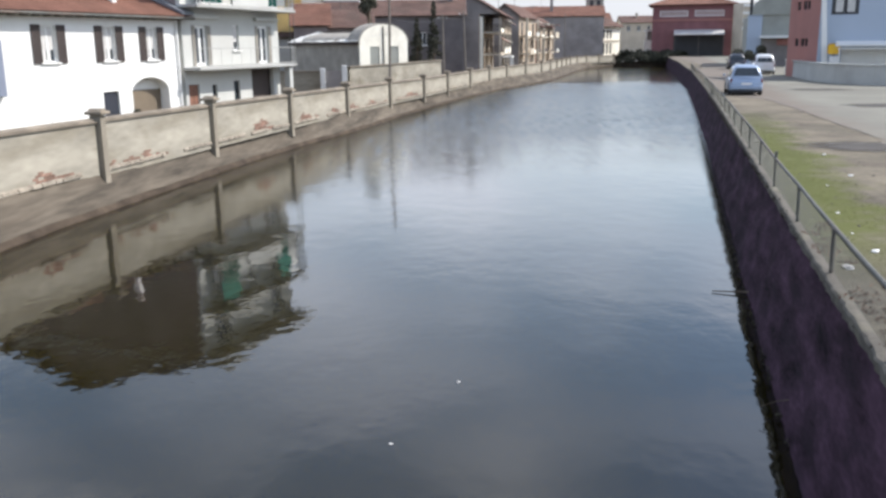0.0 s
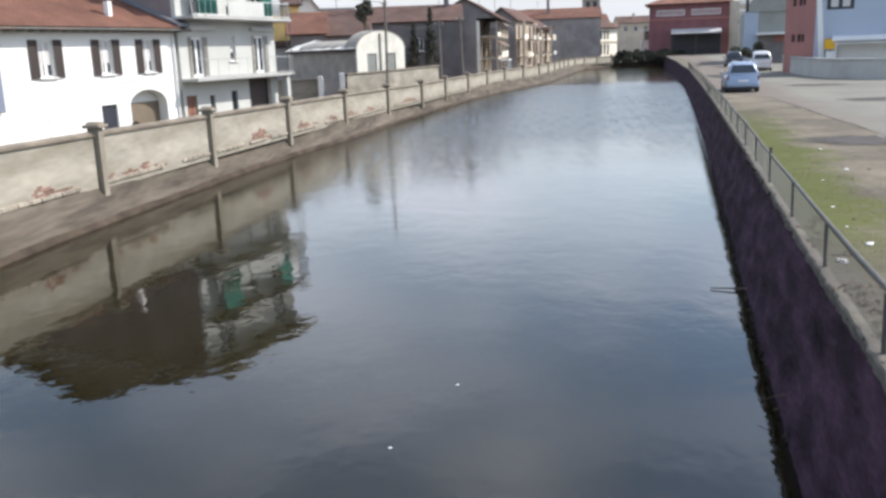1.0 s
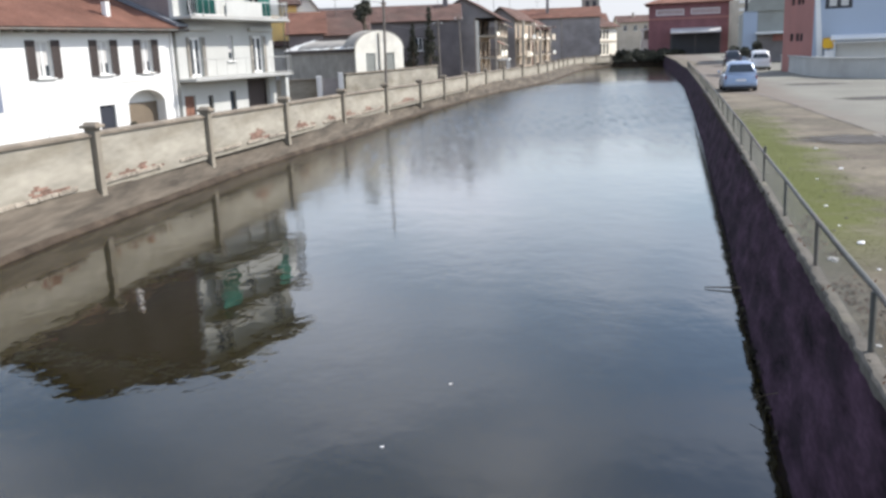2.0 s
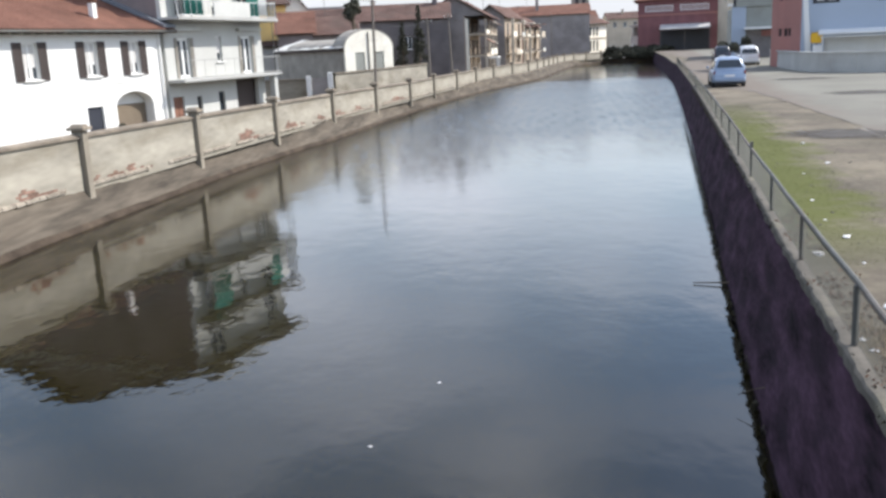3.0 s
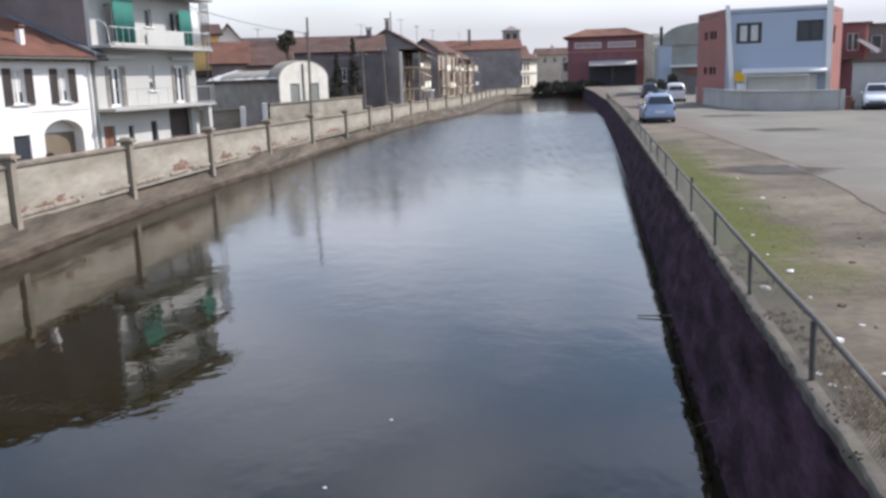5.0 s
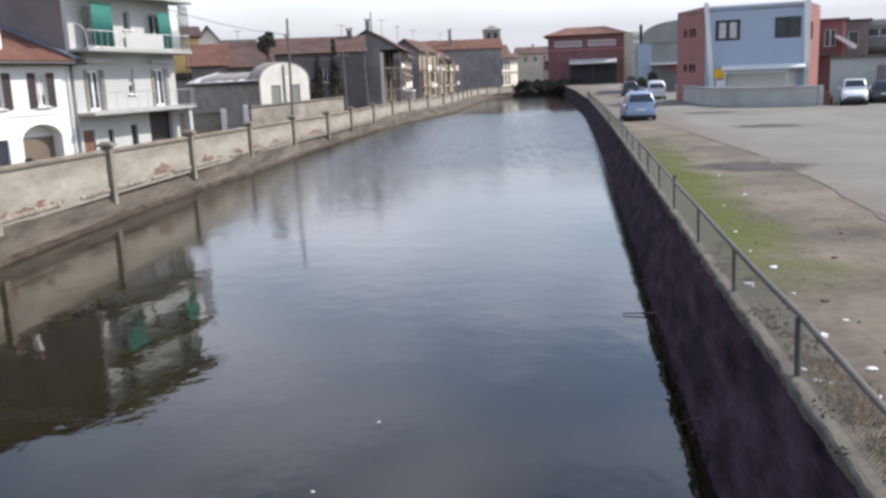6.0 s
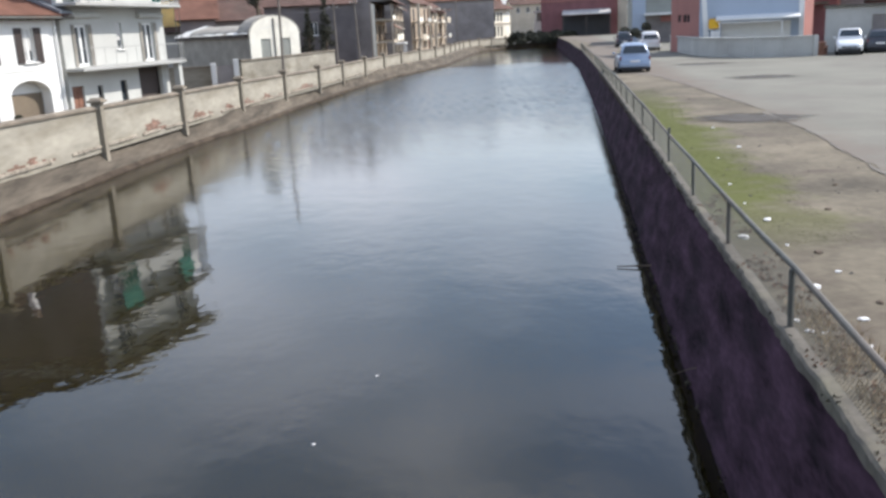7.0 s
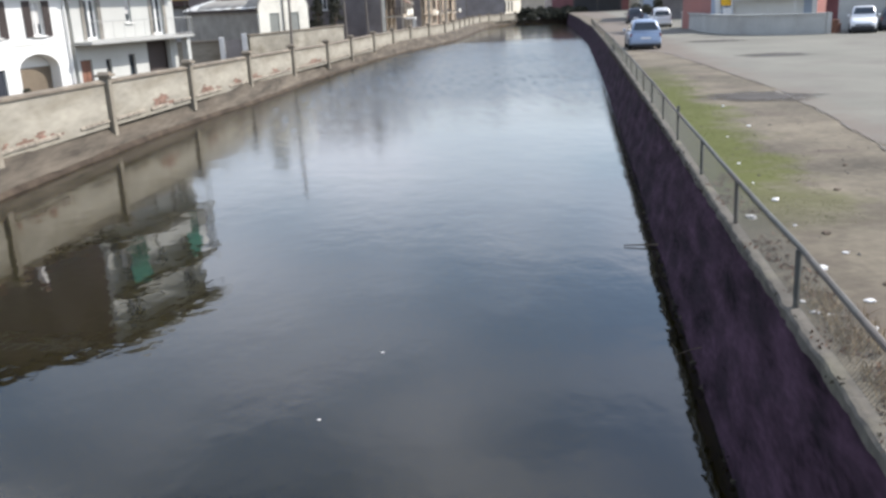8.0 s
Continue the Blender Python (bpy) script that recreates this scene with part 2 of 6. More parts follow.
def water_mat():
    m = bpy.data.materials.new("canal_water")
    m.use_nodes = True
    n, l = m.node_tree.nodes, m.node_tree.links
    b = n["Principled BSDF"]
    b.inputs["Base Color"].default_value = (0.0115, 0.0092, 0.0020, 1)
    b.subsurface_method = "BURLEY"
    b.inputs["Subsurface Weight"].default_value = 1.0
    b.inputs["Subsurface Radius"].default_value = (1.0, 1.0, 1.0)
    b.inputs["Subsurface Scale"].default_value = 1.6
    b.inputs["IOR"].default_value = 1.5
    b.inputs["Specular IOR Level"].default_value = 0.5
    tc = n.new("ShaderNodeTexCoord")
    mp = n.new("ShaderNodeMapping")
    mp.inputs["Rotation"].default_value = (0, 0, radians(15))
    mp.inputs["Scale"].default_value = (1.0, 0.75, 1.0)
    l.new(tc.outputs["Object"], mp.inputs["Vector"])
    sep = n.new("ShaderNodeSeparateXYZ")
    l.new(tc.outputs["Object"], sep.inputs[0])
    gust = n.new("ShaderNodeTexNoise")
    gust.inputs["Scale"].default_value = 0.06
    l.new(tc.outputs["Object"], gust.inputs["Vector"])
    reach = n.new("ShaderNodeMath")
    reach.operation = "MULTIPLY_ADD"
    reach.inputs[1].default_value = 40.0
    l.new(gust.outputs["Fac"], reach.inputs[0])
    l.new(sep.outputs["Y"], reach.inputs[2])
    ruffle = n.new("ShaderNodeMapRange")
    ruffle.inputs["From Min"].default_value = 38.0
    ruffle.inputs["From Max"].default_value = 72.0
    ruffle.inputs["To Min"].default_value = 0.035
    ruffle.inputs["To Max"].default_value = 0.25
    l.new(reach.outputs[0], ruffle.inputs["Value"])
    # calm again in the lee of the far bend
    lee = n.new("ShaderNodeMapRange")
    lee.inputs["From Min"].default_value = 117.0
    lee.inputs["From Max"].default_value = 131.0
    lee.inputs["To Min"].default_value = 1.0
    lee.inputs["To Max"].default_value = 0.45
    l.new(reach.outputs[0], lee.inputs["Value"])
    calm = n.new("ShaderNodeMath")
    calm.operation = "MULTIPLY"
    l.new(ruffle.outputs["Result"], calm.inputs[0])
    l.new(lee.outputs["Result"], calm.inputs[1])
    l.new(calm.outputs[0], b.inputs["Roughness"])
    h = None
    for sc, amount in ((0.40, 0.012), (1.8, 0.0056), (6.0, 0.0015)):
        t = n.new("ShaderNodeTexNoise")
        t.inputs["Scale"].default_value = sc
        t.inputs["Detail"].default_value = 2
        l.new(mp.outputs["Vector"], t.inputs["Vector"])
        mu = n.new("ShaderNodeMath")
        mu.operation = "MULTIPLY"
        mu.inputs[1].default_value = amount
        l.new(t.outputs["Fac"], mu.inputs[0])
        if h is None:
            h = mu.outputs[0]
        else:
            ad = n.new("ShaderNodeMath")
            l.new(h, ad.inputs[0])
            l.new(mu.outputs[0], ad.inputs[1])
            h = ad.outputs[0]
    bp = n.new("ShaderNodeBump")
    bp.inputs["Strength"].default_value = 1.0
    bp.inputs["Distance"].default_value = 1.0
    l.new(h, bp.inputs["Height"])
    l.new(bp.outputs["Normal"], b.inputs["Normal"])
    return m


M_WATER = water_mat()


def ground_mat():
    """Trodden earth with a mossy strip along the fence on the east side."""
    m = mat("trodden_earth", (0.146, 0.125, 0.091), 0.95, vary=0.35, scale=0.5, fine=7, bump=0.6, stain=(0.072, 0.056, 0.044), stain_amount=0.75, stain_scale=0.7)
    n, l = m.node_tree.nodes, m.node_tree.links
    b = n["Principled BSDF"]
    old = b.inputs["Base Color"].links[0].from_socket
    tc = n.new("ShaderNodeTexCoord")
    sep = n.new("ShaderNodeSeparateXYZ")
    l.new(tc.outputs["Object"], sep.inputs[0])
    off = n.new("ShaderNodeMath")
    off.operation = "MULTIPLY_ADD"
    off.inputs[1].default_value = -0.253
    l.new(sep.outputs["Y"], off.inputs[0])
    l.new(sep.outputs["X"], off.inputs[2])
    nz = n.new("ShaderNodeTexNoise")
    nz.inputs["Scale"].default_value = 0.8
    nz.inputs["Detail"].default_value = 7
    nz.inputs["Roughness"].default_value = 0.65
    l.new(tc.outputs["Object"], nz.inputs["Vector"])
    wob = n.new("ShaderNodeMath")
    wob.operation = "MULTIPLY_ADD"
    wob.inputs[1].default_value = 4.2
    l.new(nz.outputs["Fac"], wob.inputs[0])
    l.new(off.outputs[0], wob.inputs[2])
    band = n.new("ShaderNodeMapRange")
    band.inputs["From Min"].default_value = 6.2
    band.inputs["From Max"].default_value = 5.2
    l.new(wob.outputs[0], band.inputs["Value"])
    far = n.new("ShaderNodeMapRange")
    far.inputs["From Min"].default_value = 9.5
    far.inputs["From Max"].default_value = 13.0
    l.new(sep.outputs["Y"], far.inputs["Value"])
    far2 = n.new("ShaderNodeMapRange")
    far2.inputs["From Min"].default_value = 37.0
    far2.inputs["From Max"].default_value = 26.0
    l.new(sep.outputs["Y"], far2.inputs["Value"])
    mm = n.new("ShaderNodeMath")
    mm.operation = "MULTIPLY"
    l.new(far.outputs[0], mm.inputs[0])
    l.new(far2.outputs[0], mm.inputs[1])
    mm2 = n.new("ShaderNodeMath")
    mm2.operation = "MULTIPLY"
    l.new(mm.outputs[0], mm2.inputs[0])
    l.new(band.outputs[0], mm2.inputs[1])
    mm3 = n.new("ShaderNodeMath")
    mm3.operation = "MULTIPLY"
    mm3.inputs[1].default_value = 0.95
    l.new(mm2.outputs[0], mm3.inputs[0])
    mx = n.new("ShaderNodeMix")
    mx.data_type = "RGBA"
    mx.inputs["B"].default_value = (0.072, 0.081, 0.013, 1)
    l.new(mm3.outputs[0], mx.inputs["Factor"])
    l.new(old, mx.inputs["A"])
    l.new(mx.outputs["Result"], b.inputs["Base Color"])
    return m


M_GROUND = ground_mat()


def damp_mat():
    """Damp stain that thins out towards a broken rim."""
    m = mat("damp_stain", (0.072, 0.064, 0.057), 0.8, vary=0.25, scale=1.2, bump=0.2)
    n, l = m.node_tree.nodes, m.node_tree.links
    tc = n.new("ShaderNodeTexCoord")
    cen = n.new("ShaderNodeVectorMath")
    cen.operation = "SUBTRACT"
    cen.inputs[1].default_value = (0.5, 0.5, 0.5)
    l.new(tc.outputs["Generated"], cen.inputs[0])
    flat = n.new("ShaderNodeVectorMath")
    flat.operation = "MULTIPLY"
    flat.inputs[1].default_value = (1, 1, 0)
    l.new(cen.outputs["Vector"], flat.inputs[0])
    rad = n.new("ShaderNodeVectorMath")
    rad.operation = "LENGTH"
    l.new(flat.outputs["Vector"], rad.inputs[0])
    nz = n.new("ShaderNodeTexNoise")
    nz.inputs["Scale"].default_value = 1.7
    nz.inputs["Detail"].default_value = 7
    nz.inputs["Roughness"].default_value = 0.7
    l.new(tc.outputs["Object"], nz.inputs["Vector"])
    mix = n.new("ShaderNodeMath")
    mix.operation = "MULTIPLY_ADD"
    mix.inputs[1].default_value = 0.55
    l.new(nz.outputs["Fac"], mix.inputs[0])
    l.new(rad.outputs["Value"], mix.inputs[2])
    rim = n.new("ShaderNodeMapRange")
    rim.inputs["From Min"].default_value = 0.72
    rim.inputs["From Max"].default_value = 0.46
    rim.inputs["To Max"].default_value = 0.85
    l.new(mix.outputs[0], rim.inputs["Value"])
    clear = n.new("ShaderNodeBsdfTransparent")
    sh = n.new("ShaderNodeMixShader")
    l.new(rim.outputs["Result"], sh.inputs["Fac"])
    l.new(clear.outputs["BSDF"], sh.inputs[1])
    l.new(n["Principled BSDF"].outputs["BSDF"], sh.inputs[2])
    l.new(sh.outputs["Shader"], n["Material Output"].inputs["Surface"])
    return m


M_PATCH = damp_mat()


def dusty_edge():
    """Earth and dust lying ragged over the first metres of the asphalt beside the verge."""
    n, l = M_ASPHALT.node_tree.nodes, M_ASPHALT.node_tree.links
    b = n["Principled BSDF"]
    old = b.inputs["Base Color"].links[0].from_socket
    tc = n.new("ShaderNodeTexCoord")
    sep = n.new("ShaderNodeSeparateXYZ")
    l.new(tc.outputs["Object"], sep.inputs[0])
    off = n.new("ShaderNodeMath")
    off.operation = "MULTIPLY_ADD"
    off.inputs[1].default_value = -0.253
    l.new(sep.outputs["Y"], off.inputs[0])
    l.new(sep.outputs["X"], off.inputs[2])
    nz = n.new("ShaderNodeTexNoise")
    nz.inputs["Scale"].default_value = 0.7
    nz.inputs["Detail"].default_value = 8
    nz.inputs["Roughness"].default_value = 0.7
    l.new(tc.outputs["Object"], nz.inputs["Vector"])
    wob = n.new("ShaderNodeMath")
    wob.operation = "MULTIPLY_ADD"
    wob.inputs[1].default_value = 3.4
    l.new(nz.outputs["Fac"], wob.inputs[0])
    l.new(off.outputs[0], wob.inputs[2])
    dust = n.new("ShaderNodeMapRange")
    dust.inputs["From Min"].default_value = 8.6
    dust.inputs["From Max"].default_value = 7.2
    dust.inputs["To Max"].default_value = 0.85
    l.new(wob.outputs[0], dust.inputs["Value"])
    mx = n.new("ShaderNodeMix")
    mx.data_type = "RGBA"
    mx.inputs["B"].default_value = (0.142, 0.118, 0.097, 1)
    l.new(dust.outputs["Result"], mx.inputs["Factor"])
    l.new(old, mx.inputs["A"])
    l.new(mx.outputs["Result"], b.inputs["Base Color"])


dusty_edge()


# ---- mesh helpers ----
def box(bm, x0, x1, y0, y1, z0, z1, bevel=0.0):
    vs = [bm.verts.new((x, y, z)) for z in (z0, z1) for x, y in ((x0, y0), (x1, y0), (x1, y1), (x0, y1))]
    fs = [bm.faces.new([vs[i] for i in f]) for f in ((3, 2, 1, 0), (4, 5, 6, 7), (0, 1, 5, 4), (1, 2, 6, 5), (2, 3, 7, 6), (3, 0, 4, 7))]
    if bevel:
        es = list({e for f in fs for e in f.edges})
        bmesh.ops.bevel(bm, geom=es, offset=bevel, segments=1, affect="EDGES")
    return bm


def boxes(*rows, bevel=0.0):
    bm = bmesh.new()
    for r in rows:
        box(bm, *r, bevel=bevel)
    return bm


def prism(bm, ring, axis, a, b):
    """A solid whose outline ring of (u, v) runs along axis from a to b. axis x: (y, z); y: (x, z); z: (x, y)."""
    def place(u, v, w):
        return {"x": (w, u, v), "y": (u, w, v), "z": (u, v, w)}[axis]
    r0 = [bm.verts.new(place(u, v, a)) for u, v in ring]
    r1 = [bm.verts.new(place(u, v, b)) for u, v in ring]
    n = len(ring)
    bm.faces.new(r0)
    bm.faces.new(r1[::-1])
    for i in range(n):
        bm.faces.new((r0[i], r1[i], r1[(i + 1) % n], r0[(i + 1) % n]))
    return bm


def tube(bm, points, radius, sides=6, taper=1.0):
    """A round bar along points."""
    pts = [Vector(p) for p in points]
    rings = []
    for i, p in enumerate(pts):
        d = (pts[min(i + 1, len(pts) - 1)] - pts[max(i - 1, 0)]).normalized()
        a = d.cross(Vector((0, 0, 1)) if abs(d.z) < 0.9 else Vector((1, 0, 0))).normalized()
        b = d.cross(a)
        r = radius * (1 + (taper - 1) * i / max(1, len(pts) - 1))
        rings.append([bm.verts.new(p + (a * math.cos(k) + b * math.sin(k)) * r) for k in (2 * math.pi * j / sides for j in range(sides))])
    for r0, r1 in zip(rings, rings[1:]):
        for j in range(sides):
            bm.faces.new((r0[j], r0[(j + 1) % sides], r1[(j + 1) % sides], r1[j]))
    bm.faces.new(rings[0][::-1])
    bm.faces.new(rings[-1])
    return bm


def mesh_of(bm, name, material, smooth=False):
    bmesh.ops.recalc_face_normals(bm, faces=bm.faces)
    me = bpy.data.meshes.new(name)
    bm.to_mesh(me)
    bm.free()
    me.materials.append(material)
    if smooth:
        me.shade_smooth()
    return me


def part(name, bm, material, parent, label="", smooth=False):
    ob = new(name, mesh_of(bm, name, material, smooth))
    ob.parent = parent
    return tagged(ob, label)


def thing(name, m, label, category, group="", kind=""):
    ob = new(name)
    ob.empty_display_size = 0.3
    ob.matrix_world = m
    return tagged(ob, label, category, group, kind)


def single(name, bm, material, label, category, m=None, group="", kind="", smooth=False):
    ob = new(name, mesh_of(bm, name, material, smooth))
    if m is not None:
        ob.matrix_world = m
    return tagged(ob, label, category, group, kind)


def walled(x0, x1, z0, z1, y, th, holes):
    """A wall slab in the plane y, th thick (inwards), with rectangular holes (x0, x1, z0, z1) through it."""
    bm = bmesh.new()
    xs = sorted({x0, x1, *(min(max(v, x0), x1) for h in holes for v in h[:2])})
    zs = sorted({z0, z1, *(min(max(v, z0), z1) for h in holes for v in h[2:])})

    def solid(i, k):
        if not (0 <= i < len(xs) - 1 and 0 <= k < len(zs) - 1):
            return False
        cx, cz = (xs[i] + xs[i + 1]) / 2, (zs[k] + zs[k + 1]) / 2
        return not any(h[0] < cx < h[1] and h[2] < cz < h[3] for h in holes)
    cache = {}

    def v(i, k, w):
        key = (i, k, w)
        if key not in cache:
            cache[key] = bm.verts.new((xs[i], y + (th if w else 0), zs[k]))
        return cache[key]
    for i in range(len(xs) - 1):
        for k in range(len(zs) - 1):
            if not solid(i, k):
                continue
            bm.faces.new((v(i, k, 0), v(i + 1, k, 0), v(i + 1, k + 1, 0), v(i, k + 1, 0)))
            bm.faces.new((v(i, k + 1, 1), v(i + 1, k + 1, 1), v(i + 1, k, 1), v(i, k, 1)))
            for di, dk, a, b in ((-1, 0, (i, k), (i, k + 1)), (1, 0, (i + 1, k), (i + 1, k + 1)), (0, -1, (i, k), (i + 1, k)), (0, 1, (i, k + 1), (i + 1, k + 1))):
                if not solid(i + di, k + dk):
                    bm.faces.new((v(*a, 0), v(*a, 1), v(*b, 1), v(*b, 0)))
    return bm


def shell(parent, length, depth, z1, holes, material, side_material=None, back=0.25, side_holes=()):
    """Four walls of a building in its own space: front in y = 0, x from 0 to length, z from 0 to z1."""
    part("wall", walled(0, length, 0, z1, 0, back, holes), material, parent)
    sm = side_material or material
    part("wall", boxes((0, 0.25, back, depth - 0.25, 0, z1)), sm, parent)
    part("wall", boxes((length - 0.25, length, back, depth - 0.25, 0, z1)), sm, parent)
    part("wall", boxes((0, length, depth - 0.25, depth, 0, z1)), sm, parent)


def window(parent, x0, x1, z0, z1, y=0.12, mullions=1, sill=True, material=M_FRAME, curtain=0.0, bar=0.055):
    """A window set into its opening: frame, panes and sill, and a curtain behind when it shows."""
    bm = boxes((x0, x1, y, y + 0.06, z0, z0 + bar), (x0, x1, y, y + 0.06, z1 - bar, z1),
               (x0, x0 + bar, y, y + 0.06, z0 + bar, z1 - bar), (x1 - bar, x1, y, y + 0.06, z0 + bar, z1 - bar))
    n, bars = mullions + 1, []
    w = (x1 - x0 - 2 * bar) / n
    for i in range(1, n):
        cx = x0 + bar + w * i
        bars.append(boxes((cx - bar * 0.7, cx + bar * 0.7, y - 0.01, y + 0.05, z0 + bar, z1 - bar)))
    w_ob = part("window", bm, material, parent)
    for b in bars:
        part("mullion", b, material, w_ob)
    for i in range(n):
        a = x0 + bar + w * i + (bar * 0.7 if i else 0)
        b = x0 + bar + w * (i + 1) - (bar * 0.7 if i < n - 1 else 0)
        part("pane", boxes((a, b, y + 0.025, y + 0.035, z0 + bar, z1 - bar)), M_GLASS, w_ob)
    if sill:
        part("sill", boxes((x0 - 0.12, x1 + 0.12, -0.10, y, z0 - 0.07, z0 - 0.003), bevel=0.012), M_WHITE, w_ob)
    if curtain:
        low = z0 + bar + (z1 - z0) * 0.3
        for i in range(n):
            a = x0 + bar + w * i + (bar * 0.7 if i else 0)
            b = x0 + bar + w * (i + 1) - (bar * 0.7 if i < n - 1 else 0)
            part("curtain", boxes((a, b, y + 0.010, y + 0.021, low, z1 - bar), (a, a + (b - a) * curtain * (1.0 if i % 2 == 0 else 0.45), y + 0.010, y + 0.021, z0 + bar, low - 0.001)), M_CURTAIN, w_ob)
    return w_ob


def shutter(parent, x0, x1, z0, z1, material=M_SHUTTER):
    """An open slatted shutter leaf flat against the wall."""
    bm = boxes((x0, x1, -0.05, -0.012, z0, z0 + 0.07), (x0, x1, -0.05, -0.012, z1 - 0.07, z1),
               (x0, x0 + 0.06, -0.05, -0.012, z0 + 0.07, z1 - 0.07), (x1 - 0.06, x1, -0.05, -0.012, z0 + 0.07, z1 - 0.07))
    k = z0 + 0.09
    while k < z1 - 0.1:
        box(bm, x0 + 0.06, x1 - 0.06, -0.042, -0.02, k, k + 0.045)
        k += 0.065
    box(bm, x0 + 0.06, x1 - 0.06, -0.02, -0.012, z0 + 0.07, z1 - 0.07)
    return part("shutter", bm, material, parent)


def tiled_slope(corners, pitch=0.24, amp=0.045, rows=14, thick=0.10):
    """A roof slope of pantiles: corners are eave-left, eave-right, ridge-right, ridge-left; rounded courses run up the slope and step at each row."""
    el, er, rr, rl = (Vector(c) for c in corners)
    bm = bmesh.new()
    width = max((er - el).length, (rr - rl).length)
    cols = max(2, int(width / pitch)) * 2
    amp = min(amp, pitch * 0.17)
    nrm = (er - el).cross(rl - el).normalized()
    if nrm.z < 0:
        nrm = -nrm
    grid = []
    for j in range(rows):
        for edge in (0, 1):
            t = (j + edge) / rows
            lift = 0.028 if edge == 0 else 0.0
            a, b = el.lerp(rl, t), er.lerp(rr, t)
            grid.append([bm.verts.new(a.lerp(b, i / cols) + nrm * (lift + (amp if i % 2 else 0.0))) for i in range(cols + 1)])
    for r0, r1 in zip(grid, grid[1:]):
        for i in range(cols):
            try:
                bm.faces.new((r0[i], r0[i + 1], r1[i + 1], r1[i]))
            except ValueError:
                pass
    low = [bm.verts.new(c - nrm * thick) for c in (el, er, rr, rl)]
    bm.faces.new(low)
    return bm


def gable_roof(parent, x0, x1, y0, y1, z, rise, material, over=0.4, ridge="x", rows=12, gable_material=None, pitch=0.3):
    """Two tiled slopes over a plan rectangle, with the gable triangles."""
    zo = z - over * rise / ((y1 - y0) / 2 if ridge == "x" else (x1 - x0) / 2)
    if ridge == "x":
        ym = (y0 + y1) / 2
        part("roof_slope", tiled_slope(((x0 - over, y0 - over, zo), (x1 + over, y0 - over, zo), (x1 + over, ym, z + rise), (x0 - over, ym, z + rise)), rows=rows, pitch=pitch), material, parent)
        part("roof_slope", tiled_slope(((x1 + over, y1 + over, zo), (x0 - over, y1 + over, zo), (x0 - over, ym, z + rise), (x1 + over, ym, z + rise)), rows=rows, pitch=pitch), material, parent)
        for xa, xb in ((x0, x0 + 0.25), (x1 - 0.25, x1)):
            bm = bmesh.new()
            prism(bm, ((y0, z), (y1, z), (ym, z + rise - 0.12)), "x", xa, xb)
            part("gable", bm, gable_material or material, parent)
    else:
        xm = (x0 + x1) / 2
        part("roof_slope", tiled_slope(((x0 - over, y1 + over, zo), (x0 - over, y0 - over, zo), (xm, y0 - over, z + rise), (xm, y1 + over, z + rise)), rows=rows, pitch=pitch), material, parent)
        part("roof_slope", tiled_slope(((x1 + over, y0 - over, zo), (x1 + over, y1 + over, zo), (xm, y1 + over, z + rise), (xm, y0 - over, z + rise)), rows=rows, pitch=pitch), material, parent)
        for ya, yb in ((y0, y0 + 0.25), (y1 - 0.25, y1)):
            bm = bmesh.new()
            prism(bm, ((x0, z), (x1, z), (xm, z + rise - 0.12)), "y", ya, yb)
            part("gable", bm, gable_material or material, parent)


def hip_roof(parent, x0, x1, y0, y1, z, rise, material, over=0.5, rows=10, run=None):
    a, b, c, d = x0 - over, x1 + over, y0 - over, y1 + over
    h = run or (d - c) / 2
    ym = (c + d) / 2
    l, r = (a + h, ym, z + rise), (b - h, ym, z + rise)
    part("roof_slope", tiled_slope(((a, c, z), (b, c, z), r, l), rows=rows, pitch=0.4), material, parent)
    part("roof_slope", tiled_slope(((b, d, z), (a, d, z), l, r), rows=rows, pitch=0.4), material, parent)
    part("roof_slope", tiled_slope(((a, d, z), (a, c, z), l, l), rows=rows, pitch=0.4), material, parent)
    part("roof_slope", tiled_slope(((b, c, z), (b, d, z), r, r), rows=rows, pitch=0.4), material, parent)


def chimney(parent, x, y, z0, z1, w=0.45, material=M_WHITE, cap=M_TILE):
    c = part("chimney", boxes((x - w / 2, x + w / 2, y - w / 2, y + w / 2, z0, z1)), material, parent)
    part("chimney_cap", boxes((x - w * 0.7, x + w * 0.7, y - w * 0.7, y + w * 0.7, z1 + 0.12, z1 + 0.22), (x - w * 0.5, x - w * 0.3, y - w * 0.5, y + w * 0.5, z1, z1 + 0.12), (x + w * 0.3, x + w * 0.5, y - w * 0.5, y + w * 0.5, z1, z1 + 0.12)), cap, c)


def railing(parent, points, height, material, step=0.14, bar=0.012):
    """A metal balcony railing along points on the floor edge: rails and bars as one mesh."""
    bm = bmesh.new()
    for p, q in zip(points, points[1:]):
        p, q = Vector(p), Vector(q)
        for h in (0.08, height):
            tube(bm, (p + Vector((0, 0, h)), q + Vector((0, 0, h))), 0.02, 5)
        n = max(1, int((q - p).length / step))
        for i in range(n + 1):
            b = p.lerp(q, i / n)
            tube(bm, (b + Vector((0, 0, 0.0)), b + Vector((0, 0, height))), bar, 4)
    return part("railing", bm, material, parent)


# ---- the canal's lines ----
EAST_X, EAST_K = 1.80, 0.253          # water edge of the east wall: x = EAST_X + EAST_K * y
EDGE_L = [(-13.3, -40.0), (-12.2, 3.9), (-11.1, 15.7), (-10.5, 22.3), (-9.55, 28.6), (-8.3, 36.4), (-7.1, 41.9), (-5.4, 48.5), (-2.65, 61.9), (1.5, 79.1), (5.3, 92.4),
          (8.6, 101.0), (13.6, 115.9), (21.8, 152.0), (25.9, 168.0), (29.6, 177.5), (34.4, 184.6)]


